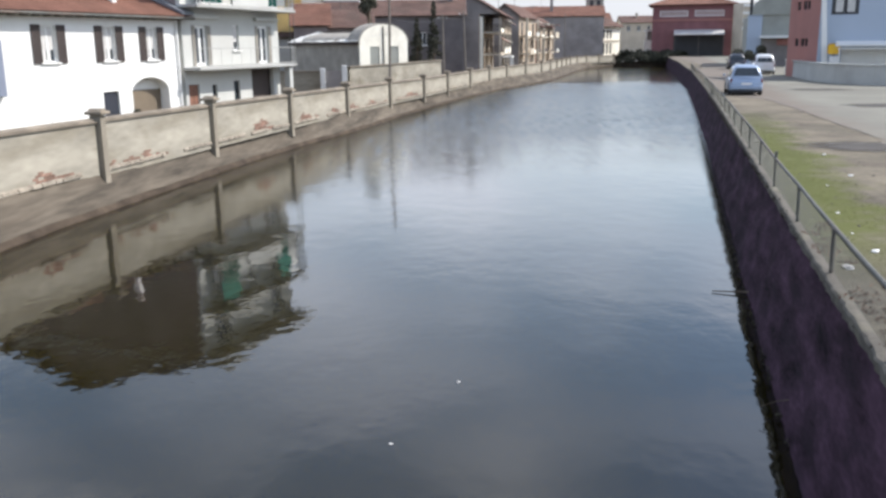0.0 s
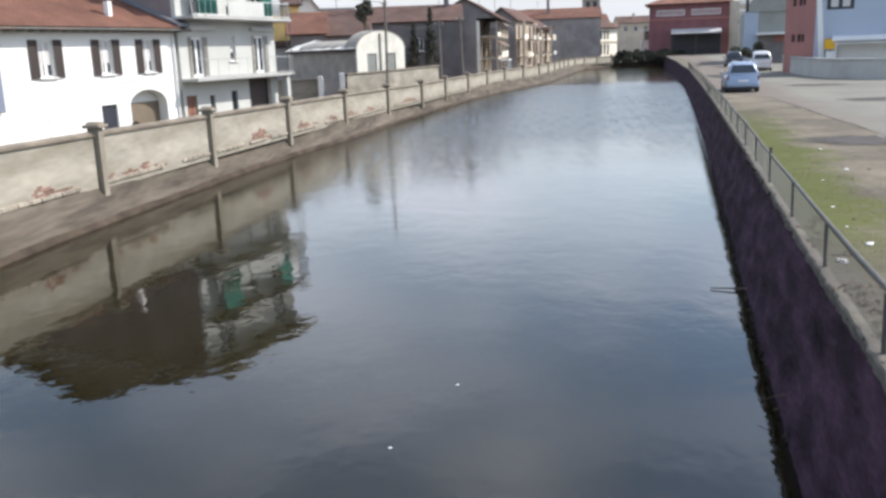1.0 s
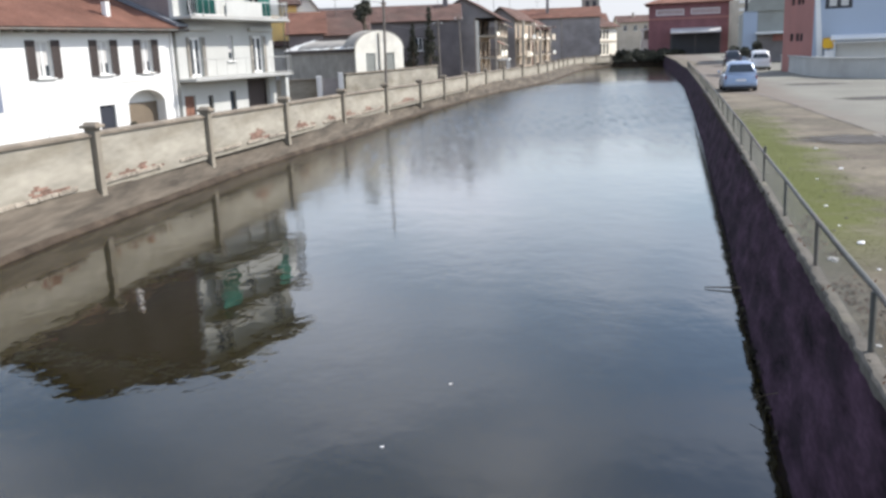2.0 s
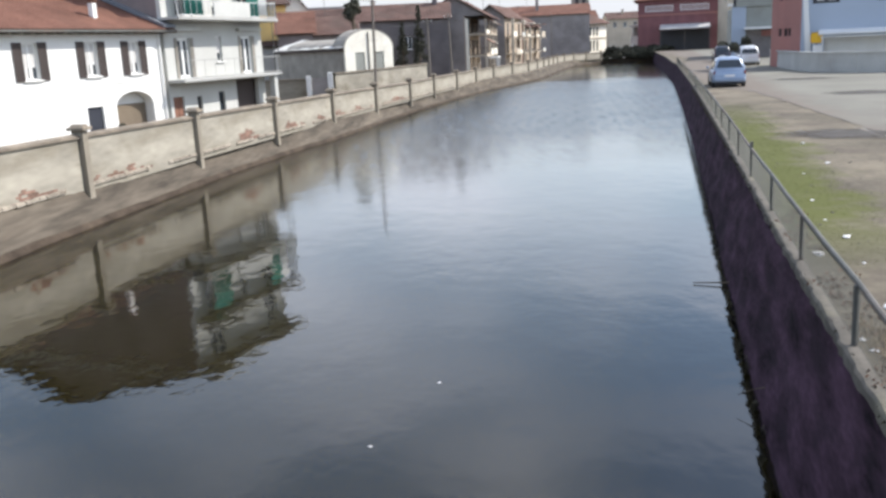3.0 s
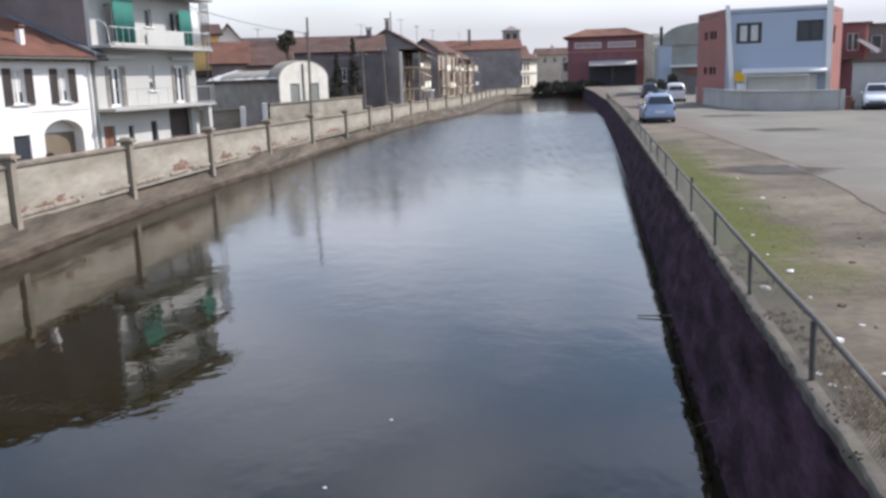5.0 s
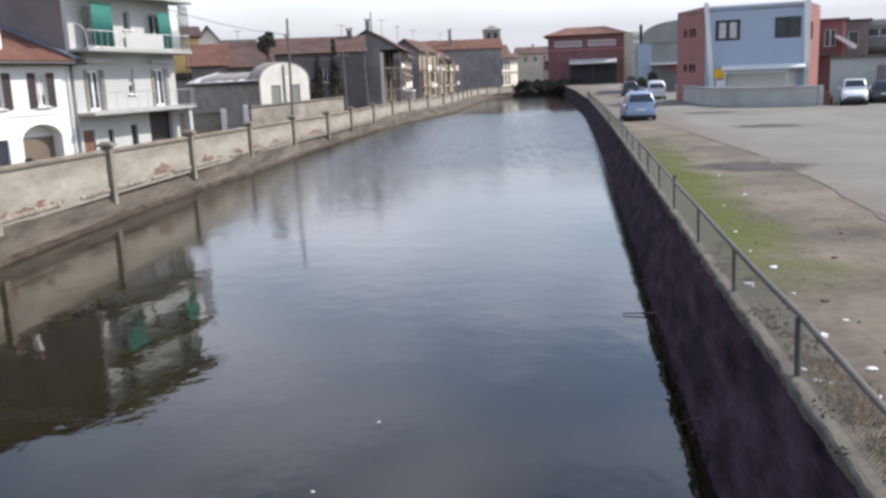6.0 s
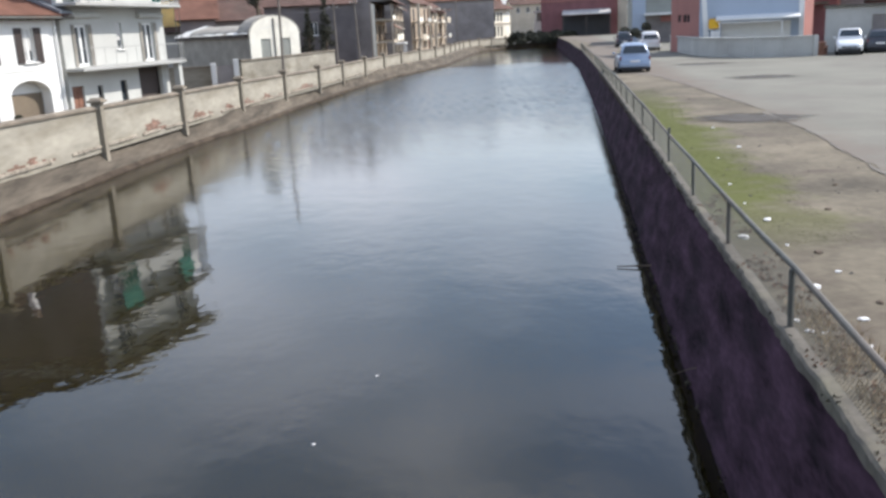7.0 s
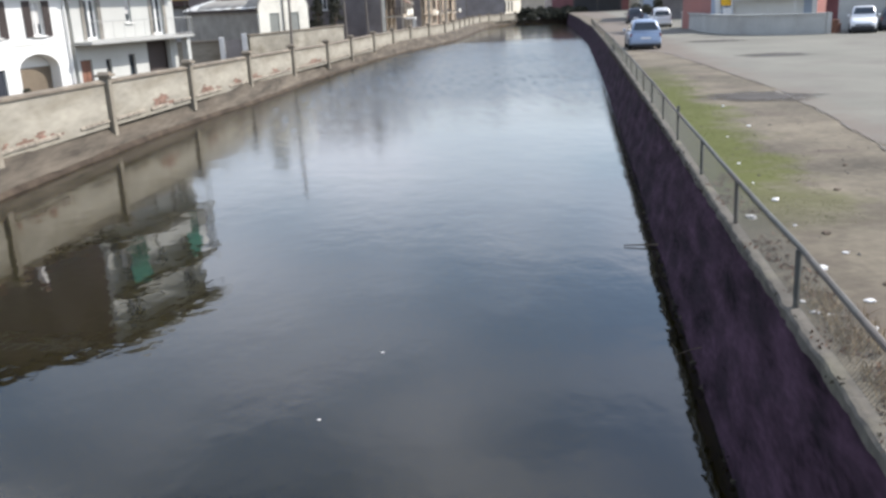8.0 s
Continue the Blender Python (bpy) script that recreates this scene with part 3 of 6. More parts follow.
def bow(y):
    """The wall bulges slightly eastwards between the near fence and the parked car."""
    return 0.16 * math.sin(math.pi * min(1.0, max(0.0, (y - 10.0) / 70.0)))


EDGE_R = [(EAST_X + EAST_K * y + bow(y), y) for y in (-40, -10, 0, 10, 15, 20, 25, 30, 35, 40, 45, 50, 55, 60, 65, 70, 75, 80, 90)] + [(26.7, 100.0), (29.0, 110.0), (33.6, 130.0), (40.0, 160.0), (45.5, 185.0)]
WATER_Z, LEFT_Z, ROAD_Z = 1.30, 2.05, 3.20


def offset(line, d):
    """The line moved sideways by d metres to its right (east, for a line that runs north)."""
    out = []
    for i, (x, y) in enumerate(line):
        a, b = line[max(0, i - 1)], line[min(len(line) - 1, i + 1)]
        t = Vector((b[0] - a[0], b[1] - a[1])).normalized()
        out.append((x + t.y * d, y - t.x * d))
    return out


def strip(rows, closed=False):
    """Faces between polylines of equal length, each a list of (x, y, z)."""
    bm = bmesh.new()
    grid = [[bm.verts.new(p) for p in r] for r in rows]
    for r0, r1 in zip(grid, grid[1:]):
        for i in range(len(r0) - 1):
            bm.faces.new((r0[i], r0[i + 1], r1[i + 1], r1[i]))
    return bm


def dense(line, step):
    out = []
    for p, q in zip(line, line[1:]):
        n = max(1, int(math.dist(p, q) / step))
        out += [(p[0] + (q[0] - p[0]) * i / n, p[1] + (q[1] - p[1]) * i / n) for i in range(n)]
    return out + [line[-1]]


# water: calm near the bridge and in the lee of the far bend, ruffled by wind between
def across(line, y):
    """The x of a bank line at y."""
    return float(np.interp(y, [p[1] for p in line], [p[0] for p in line]))


def canal_water():
    y0, y1, step, cols = 20.0, 128.0, 0.08, 250
    ys = np.arange(y0, y1 + step / 2, step)
    lo = np.array([across(EDGE_L, y) - 1.2 for y in ys])
    hi = np.array([across(EDGE_R, y) + 0.8 for y in ys])
    u = np.linspace(0.0, 1.0, cols)
    X = lo[:, None] + (hi - lo)[:, None] * u
    Y = np.repeat(ys[:, None], cols, axis=1)
    rng = np.random.default_rng(5)
    Z = np.zeros_like(X)
    for k in range(22):
        wave = rng.uniform(0.24, 0.55)
        a = rng.normal(math.pi / 2 - 0.25, 0.7)
        Z += 0.031 * wave / (2 * math.pi) * np.sin((X * math.cos(a) + Y * math.sin(a)) * 2 * math.pi / wave + rng.uniform(0, 6.28))
    drift = 5.0 * np.sin(X * 0.31 + 1.0) + 3.0 * np.sin(X * 0.83 + Y * 0.11) + 2.0 * np.sin(Y * 0.37 - X * 0.2)
    patchy = 0.8 + 0.2 * np.sin(X * 0.24 + Y * 0.09) * np.sin(Y * 0.13 + 2.0)
    rise = np.clip((Y + 0.4 * drift - 25.0) / 26.0, 0.0, 1.0) ** 1.3
    fall = 1.0 - 0.85 * np.clip((Y + 0.7 * drift - 103.0) / 5.0, 0.0, 1.0)
    ends = np.clip((Y - y0) / 3.0, 0.0, 1.0) * np.clip((y1 - Y) / 3.0, 0.0, 1.0)
    Z *= rise * fall * patchy * ends
    verts = np.stack([X, Y, WATER_Z + Z], axis=2).reshape(-1, 3).tolist()
    rows = len(ys)
    faces = []
    for r in range(rows - 1):
        b = r * cols
        faces += [(b + c, b + c + 1, b + cols + c + 1, b + cols + c) for c in range(cols - 1)]
    n = len(verts)
    verts += [(-40, -40, WATER_Z), (40, -40, WATER_Z), (40, y0, WATER_Z), (-40, y0, WATER_Z), (-20, y1, WATER_Z), (60, y1, WATER_Z), (70, 200, WATER_Z), (-10, 200, WATER_Z)]
    faces += [(n, n + 1, n + 2, n + 3), (n + 4, n + 5, n + 6, n + 7)]
    me = bpy.data.meshes.new("water")
    me.from_pydata(verts, [], faces)
    me.materials.append(M_WATER)
    me.shade_smooth()
    return tagged(new("water", me), "grey-blue canal water reflecting sky and houses, lightly ruffled", "water", kind="structure")


canal_water()

# ground: one sheet on both sides of the canal, out to the horizon
gl, gr = offset(EDGE_L, -1.05), offset(EDGE_R, 0.18)
FAR = 3500.0
bm = strip([[(-FAR, y * 1.0, LEFT_Z) for x, y in gl], [(x - 12, y, LEFT_Z) for x, y in gl], [(x, y, LEFT_Z) for x, y in gl]])
gb = strip([[(x, y, ROAD_Z) for x, y in gr], [(x + 3, y, ROAD_Z) for x, y in gr], [(x + 30, y, ROAD_Z) for x, y in gr], [(FAR, y, ROAD_Z) for x, y in gr]])
tmp = bpy.data.meshes.new("tmp")
gb.to_mesh(tmp)
gb.free()
bm.from_mesh(tmp)
bpy.data.meshes.remove(tmp)
xl, yl = gl[-1]
xr, yr = gr[-1]
for ring in (((-FAR, yl, LEFT_Z), (xl, yl, LEFT_Z), (xl, yl + 14, ROAD_Z), (-FAR, yl + 14, ROAD_Z)),
             ((xl, yl, LEFT_Z), (xr, yr, ROAD_Z), (xr, yl + 14, ROAD_Z), (xl, yl + 14, ROAD_Z)),
             ((xr, yr, ROAD_Z), (FAR, yr, ROAD_Z), (FAR, yl + 14, ROAD_Z), (xr, yl + 14, ROAD_Z)),
             ((-FAR, yl + 14, ROAD_Z), (FAR, yl + 14, ROAD_Z), (FAR, FAR, ROAD_Z), (-FAR, FAR, ROAD_Z)),
             ((-FAR, -FAR, LEFT_Z), (gl[0][0], -FAR, LEFT_Z), (gl[0][0], -40, LEFT_Z), (-FAR, -40, LEFT_Z)),
             ((gr[0][0], -FAR, ROAD_Z), (FAR, -FAR, ROAD_Z), (FAR, -40, ROAD_Z), (gr[0][0], -40, ROAD_Z))):
    bm.faces.new([bm.verts.new(p) for p in ring])
single("ground", bm, M_GROUND, "bare trodden earth with a mossy strip along the fence", "ground", kind="structure")

# asphalt yard and road on the east side
road_edge = [(-20.0, -3.4), (5.0, 3.6), (12.0, 3.8), (16.2, 3.95), (19.4, 4.1), (26.0, 4.2), (31.6, 3.75), (35.7, 3.5), (43.5, 2.75), (47.0, 1.3), (60.0, 0.9), (80.0, 0.9), (95.0, 0.9)]
left, right = [], []
for y, off in road_edge:
    yy = y
    left.append((EAST_X + EAST_K * yy + off + (4.5 if y < 0 else 0), yy, ROAD_Z + 0.008))
    right.append((75.0, yy, ROAD_Z + 0.008))
for x, y in ((29.4, 101.0), (35.8, 130.0), (42.8, 170.0), (50.5, 215.0)):
    left.append((x, y, ROAD_Z + 0.008))
    right.append((85.0, y, ROAD_Z + 0.008))
dl, dr = [], []
for i in range(len(left) - 1):
    n = max(1, int((left[i + 1][1] - left[i][1]) / 0.35)) if left[i][1] < 45 else 1
    for k in range(n):
        t = k / n
        p = Vector(left[i]).lerp(Vector(left[i + 1]), t)
        p.x += 0.22 * noise.noise((p.y * 0.9, 3.0, 0.0)) + 0.12 * noise.noise((p.y * 3.1, 8.0, 0.0))
        dl.append(tuple(p))
        dr.append(tuple(Vector(right[i]).lerp(Vector(right[i + 1]), t)))
dl.append(left[-1])
dr.append(right[-1])
single("road", strip([dl, dr]), M_ASPHALT, "pale worn asphalt road and yard with ragged edge", "road", kind="structure")


def patch(name, cx, cy, rx, ry, turn, z, material, label, category, seed=0):
    bm = bmesh.new()
    vs = []
    for i in range(40):
        a = 2 * math.pi * i / 40
        k = 1 + 0.55 * noise.noise((math.cos(a) * 1.6 + seed, math.sin(a) * 1.6, seed * 1.7)) + 0.4 * noise.noise((math.cos(a) * 4 + seed, math.sin(a) * 5, 2.0))
        u, v = rx * k * math.cos(a), ry * k * math.sin(a)
        vs.append(bm.verts.new((cx + u * math.cos(turn) - v * math.sin(turn), cy + u * math.sin(turn) + v * math.cos(turn), z)))
    bm.faces.new(vs)
    return single(name, bm, material, label, category, kind="structure")


# broken, dirt-filled joint where the asphalt gives way to earth
joint = dense([(15.7, 43.5), (14.45, 35.7), (13.55, 31.6), (12.65, 26.3), (11.85, 23.3), (10.85, 19.4), (9.85, 16.2), (8.9, 13.2)], 0.25)
lo, hi = [], []
for k, ((xa, ya), (xb, yb)) in enumerate(zip(offset(joint, -1.0), offset(joint, 1.0))):
    u = 0.10 * noise.noise((k * 0.22, 1.5, 0.0)) + 0.05 * noise.noise((k * 0.9, 7.5, 0.0))
    v = max(0.008, 0.02 + 0.10 * noise.noise((k * 0.3, 3.5, 9.0)))
    mx_, my_, dx_, dy_ = (xa + xb) / 2, (ya + yb) / 2, (xb - xa) / 2, (yb - ya) / 2
    lo.append((mx_ + dx_ * (u - v), my_ + dy_ * (u - v), ROAD_Z + 0.016))
    hi.append((mx_ + dx_ * (u + v), my_ + dy_ * (u + v), ROAD_Z + 0.016))
single("asphalt_joint", strip([lo, hi]), M_JOINT, "dark broken joint along the edge of the asphalt", "stain", kind="structure")
patch("asphalt_patch", 11.3, 23.4, 1.9, 1.5, -0.5, ROAD_Z + 0.013, M_PATCH, "dark damp patch at the ragged asphalt edge", "stain", 1.0)
patch("asphalt_patch", 19.1, 38.4, 2.1, 1.3, -0.35, ROAD_Z + 0.013, M_PATCH, "long dark repaired seam in the asphalt", "stain", 2.0)
patch("asphalt_patch", 21.6, 51.9, 2.2, 1.5, -0.2, ROAD_Z + 0.013, M_PATCH, "dark oily patch on worn asphalt", "stain", 3.0)

# ---- west bank: masonry slope, boundary wall with posts ----
POSTS = [(-13.00, 10.57), (-11.82, 18.64), (-10.55, 26.31), (-9.16, 33.83), (-7.54, 41.66), (-5.79, 50.03), (-3.89, 58.41), (-1.85, 66.32), (-0.08, 74.39), (2.04, 83.00), (4.23, 91.61), (6.58, 99.83), (9.40, 108.05), (12.21, 116.28), (14.33, 124.50), (16.21, 132.72), (18.01, 140.94), (19.81, 149.16), (21.61, 157.38), (24.0, 165.5), (26.9, 173.0), (30.4, 179.2), (34.2, 183.6)]


def coping_z(y):
    return 3.95 - 0.0085 * (min(max(y, 19), 66) - 26)


ed = dense(EDGE_L, 0.6)
rows = []
for d, z in ((0.10, 0.8), (0.02, 1.31), (-0.05, 1.42), (-0.12, 1.47), (-0.36, 1.78), (-0.6, 2.10), (-0.8, 2.40), (-1.1, 2.46)):
    rows.append([(x + 0.06 * noise.noise((x * 0.8, y * 0.8, d * 9)), y, z + 0.045 * noise.noise((x * 0.6, y * 0.9, 4 + d * 5))) for x, y in offset(ed, d)])
single("bank_foot", strip(rows[:4]), M_WET, "dark wet stone foot of the bank at the waterline", "bank", kind="structure", smooth=True)
single("canal_bank", strip(rows[3:]), M_BANK, "sloping silty masonry bank at the foot of the boundary wall", "bank", kind="structure", smooth=True)

wall_t = thing("boundary_wall", pose(0, 0, 0), "long worn plaster boundary wall with stone posts along the canal", "wall", kind="structure")


rng_lip = random.Random(63)


def wall_run(p, q, lift):
    """Panel and coping between two posts."""
    a, b = Vector((*p, 0)), Vector((*q, 0))
    ln = (b - a).length
    h = math.atan2(b.y - a.y, b.x - a.x)
    za, zb = coping_z(p[1]), coping_z(q[1])
    m = pose(a.x, a.y, 0, 0, 0, math.degrees(h))
    x0, x1 = 0.175, ln - 0.175
    y0, y1 = 0.05, 0.30
    n = 24
    bm = bmesh.new()
    low, top, lowb, topb = [], [], [], []
    for i in range(n + 1):
        t = i / n
        x = x0 + (x1 - x0) * t
        zt = za + (zb - za) * t - 0.14
        low.append(bm.verts.new((x, y0, 2.15)))
        top.append(bm.verts.new((x, y0, zt)))
        lowb.append(bm.verts.new((x, y1, 2.15)))
        topb.append(bm.verts.new((x, y1, zt)))
    for i in range(n):
        bm.faces.new((low[i], low[i + 1], top[i + 1], top[i]))
        bm.faces.new((topb[i], topb[i + 1], lowb[i + 1], lowb[i]))
        bm.faces.new((top[i], top[i + 1], topb[i + 1], topb[i]))
    bm.faces.new((low[0], top[0], topb[0], lowb[0]))
    bm.faces.new((low[-1], lowb[-1], topb[-1], top[-1]))
    o = part("panel", bm, M_WALLOLD, wall_t)
    o.matrix_local = m
    bm = bmesh.new()
    prism(bm, ((y0 - 0.07, -0.14), (y1 + 0.07, -0.14), (y1 + 0.07, -0.06), ((y0 + y1) / 2, 0.0), (y0 - 0.07, -0.06)), "x", x0, x1)
    for v in bm.verts:
        v.co.z += za + (zb - za) * (v.co.x / ln)
    c = part("coping", bm, M_COPING, wall_t)
    c.matrix_local = m
    # broken mortar fillet along the foot of the panel
    bm = bmesh.new()
    k = x0
    while k < x1 - 0.2:
        w = rng_lip.uniform(0.08, 0.4)
        if noise.noise((k * 0.8, p[1], 12.0)) > -0.28:
            h1, d1 = rng_lip.uniform(0.01, 0.05), rng_lip.uniform(0.005, 0.04)
            prism(bm, ((y0 + 0.02, 2.33), (y0 - 0.04 - d1, 2.33), (y0 - 0.03 - d1, 2.40 + h1 * 0.4), (y0 + 0.02, 2.43 + h1)), "x", k, min(k + w - 0.015, x1))
        k += w
    if len(bm.verts):
        part("mortar_fillet", bm, M_LIP, wall_t, "pale broken mortar fillet").matrix_local = m
    else:
        bm.free()
    # bared brick along the foot, where the plaster has fallen
    rng = random.Random(int(p[1] * 10))
    if p[1] < 60:
        bm = bmesh.new()
        x = x0 + 0.1
        while x < x1 - 0.3:
            hgt = 0.09 + 0.55 * noise.noise((x * 0.55, p[1], 1.0)) + 0.22 * noise.noise((x * 2.7, p[1], 6.0))
            k = 0
            while k * 0.075 < hgt and k < 7:
                sh = 0.13 if k % 2 else 0.0
                if rng.random() < 0.85:
                    z = 2.38 + k * 0.075
                    box(bm, x + sh, x + sh + 0.235, y0 - 0.012, y0 + 0.05, z, z + 0.062)
                k += 1
            x += 0.255
        if len(bm.verts):
            o = part("bare_brickwork", bm, M_BRICKRED, wall_t, "red brick bared where plaster fell")
            o.matrix_local = m
            o["kind"] = "stuff"
        else:
            bm.free()


for p, q in zip(POSTS, POSTS[1:]):
    wall_run(p, q, 0)
me_post = mesh_of(boxes((-0.2, 0.2, -0.16, 0.34, 0.0, 1.0), bevel=0.0), "post", M_POST)
cap_bm = boxes((-0.36, 0.36, -0.32, 0.46, 0.0, 0.12), bevel=0.02)
prism(cap_bm, ((-0.26, 0.12), (0.26, 0.12), (0.12, 0.22), (-0.12, 0.22)), "y", -0.2, 0.36)
me_cap = mesh_of(cap_bm, "post_cap", M_COPING)
for i, (x, y) in enumerate(POSTS):
    a, b = POSTS[max(0, i - 1)], POSTS[min(len(POSTS) - 1, i + 1)]
    h = math.degrees(math.atan2(b[1] - a[1], b[0] - a[0]))
    z1 = coping_z(y) + 0.10
    o = new("post", me_post)
    o.parent = wall_t
    o.matrix_local = pose(x, y, 1.8, 0, 0, h) @ Matrix.Diagonal((0.68, 0.72, z1 - 1.8, 1))
    c = new("post_cap", me_cap)
    c.parent = wall_t
    c.matrix_local = pose(x, y, z1, 0, 0, h) @ Matrix.Diagonal((0.72, 0.72, 0.8, 1))

# ---- east bank: retaining wall, concrete edge, wire fence ----
er = dense(EDGE_R, 0.12)
rows = []
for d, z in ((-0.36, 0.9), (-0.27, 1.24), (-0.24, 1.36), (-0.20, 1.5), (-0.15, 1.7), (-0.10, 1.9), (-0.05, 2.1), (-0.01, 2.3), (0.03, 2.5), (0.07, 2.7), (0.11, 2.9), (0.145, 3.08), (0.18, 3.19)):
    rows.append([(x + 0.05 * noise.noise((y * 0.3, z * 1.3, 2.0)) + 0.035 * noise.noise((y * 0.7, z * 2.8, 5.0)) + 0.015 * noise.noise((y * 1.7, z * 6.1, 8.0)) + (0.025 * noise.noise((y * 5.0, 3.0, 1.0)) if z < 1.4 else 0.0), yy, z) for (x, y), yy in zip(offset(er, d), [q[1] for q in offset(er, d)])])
single("canal_wall", strip(rows), M_RWALL, "damp stone retaining wall, darkened for its shade, rising from the water", "retaining wall", kind="structure", smooth=True)
rows = []
for d, z in ((0.10, 3.08), (0.09, 3.19), (0.11, 3.212), (0.235, 3.215), (0.245, 3.20), (0.25, 3.08)):
    rows.append([(x + 0.022 * noise.noise((y * 2.6, 1.0, 0.5)) * (d < 0.2) + 0.03 * noise.noise((y * 15.0, d * 7, z * 9)) * (d < 0.2), y, z + 0.02 * noise.noise((y * 1.3, d * 5, 3.0))) for x, y in offset(er, d)])
single("kerb", strip(rows), M_EDGE, "chipped concrete edge along the top of the canal wall", "kerb", kind="structure")

fence = thing("wire_fence", pose(0, 0, 0), "low wire mesh fence with steel posts and top rail", "fence")
FENCE_Z, FENCE_H = 3.25, 0.52
fl = offset([(EAST_X + EAST_K * y, y) for y in (0.0, 100.0)], 0.19)


def on_fence(y):
    t = (y - fl[0][1]) / (fl[1][1] - fl[0][1])
    return fl[0][0] + (fl[1][0] - fl[0][0]) * t + bow(y)


FPOSTS = [1.2, 4.1, 7.25, 10.3, 13.45, 16.9] + [20.0 + 3.15 * k for k in range(26)]
for i, y in enumerate(FPOSTS):
    tall = 0.13 if i == 5 else 0.0
    bm = bmesh.new()
    tube(bm, ((on_fence(y), y, FENCE_Z - 0.06), (on_fence(y) - 0.01, y, FENCE_Z + FENCE_H + tall)), 0.030, 8)
    part("post", bm, M_STEEL, fence)
rng = random.Random(4)
sag = [(on_fence(y) + rng.uniform(-0.015, 0.015), y, FENCE_Z + FENCE_H + rng.uniform(-0.012, 0.012)) for y in [-1.0] + FPOSTS]
for a, b in zip(sag, sag[1:]):
    bm = bmesh.new()
    mid = tuple((Vector(a) + Vector(b)) / 2 - Vector((0, 0, 0.008)))
    tube(bm, (a, mid, b), 0.027, 8)
    part("top_rail", bm, M_STEEL, fence)
for y0, y1 in zip(FPOSTS, FPOSTS[1:]):
    if y0 > 60:
        break
    bm = bmesh.new()
    cell = 0.055 if y0 < 25 else 0.11
    wr = 0.0027 if y0 < 25 else 0.005
    n = int((y1 - y0) / cell)
    hh = FENCE_H - 0.03

    def wire(ya, za, yb, zb):
        vs = []
        for yy, zz in ((ya, za), (yb, zb)):
            x = on_fence(yy)
            vs.append([bm.verts.new(c) for c in ((x - wr, yy - wr, FENCE_Z + zz), (x + wr, yy, FENCE_Z + zz), (x, yy + wr, FENCE_Z + zz))])
        for k in range(3):
            bm.faces.new((vs[0][k], vs[0][(k + 1) % 3], vs[1][(k + 1) % 3], vs[1][k]))
    k = -int(hh / cell)
    while k <= n:
        for sgn in (1, -1):
            ya, yb = y0 + k * cell, y0 + k * cell + hh
            za, zb = (0.01, hh) if sgn > 0 else (hh, 0.01)
            ca, cb = max(ya, y0), min(yb, y1)
            if cb - ca > 0.02:
                wire(ca, za + (zb - za) * (ca - ya) / hh, cb, za + (zb - za) * (cb - ya) / hh)
        k += 1
    part("wire_mesh", bm, M_WIRE, fence)

# ---- the white farmhouse ----
HA = pose(-13.61 - 14.0 * math.sin(radians(22)), 44.99 - 14.0 * math.cos(radians(22)), LEFT_Z, 0, 0, 90 - 22)
L = 14.0                                    # its own x runs from 0 to L; L is the corner beside the balcony house


def zz(z):
    return z - LEFT_Z


house_a = thing("farmhouse", HA, "white plastered two-storey farmhouse with brown shutters and tiled roof", "house")
winA = [(L - 8.72, L - 7.92), (L - 5.22, L - 4.46), (L - 2.38, L - 1.66), (L - 12.2, L - 11.4)]
zA = (zz(5.42), zz(6.95))
holesA = [(a, b, *zA) for a, b in winA] + [(L - 5.5, L - 4.5, 0, zz(4.05)), (L - 3.62, L - 1.0, 0, zz(4.60)), (L - 10.95, L - 10.62, zz(4.1), zz(6.2))][:2]
shell(house_a, L, 9.0, zz(7.45), holesA, M_WHITE)
for a, b in winA:
    window(house_a, a, b, *zA, mullions=1, curtain=0.8, bar=0.06)
    shutter(house_a, a - 0.50, a - 0.03, zA[0] - 0.05, zA[1] + 0.02)
    shutter(house_a, b + 0.03, b + 0.50, zA[0] - 0.05, zA[1] + 0.02)
part("door", boxes((L - 5.47, L - 4.53, 0.1, 0.16, 0.02, zz(4.03)), (L - 5.37, L - 4.63, 0.085, 0.1, 0.3, 0.9), (L - 5.37, L - 4.63, 0.085, 0.1, 1.05, 1.9)), M_DOOR, house_a, "dark blue panelled door")
# arched garage entrance: spandrels fill the corners above the arch
cx, rx_, spring, rise_ = L - 2.31, 1.31, zz(3.92), 0.68
arc = [(cx + rx_ * math.cos(math.pi * (1 - i / 16)), spring + rise_ * math.sin(math.pi * (1 - i / 16))) for i in range(17)]
bm = bmesh.new()
prism(bm, arc[:9] + [(cx - rx_, zz(4.60))], "y", 0.002, 0.53)
prism(bm, arc[8:] + [(cx + rx_, zz(4.60))], "y", 0.002, 0.53)
part("arch", bm, M_WHITE, house_a)
gd = part("garage_door", boxes((cx - rx_, cx + rx_, 0.56, 0.62, 0.02, zz(4.0))), M_GARAGE, house_a, "brown sectional garage door set back in the arch")
for k in range(9):
    part("door_board", boxes((cx - rx_ + 0.01, cx + rx_ - 0.01, 0.54, 0.559, 0.05 + k * 0.21, 0.05 + k * 0.21 + 0.2)), M_GARAGE, gd)
part("porch_wall", boxes((cx - rx_ - 0.1, cx + rx_ + 0.1, 0.62, 0.8, 0.0, zz(4.65)), (cx + rx_ + 0.003, cx + rx_ + 0.15, 0.253, 0.62, 0, zz(4.65)), (cx - rx_ - 0.15, cx - rx_ - 0.003, 0.253, 0.62, 0, zz(4.65))), M_WHITE, house_a)
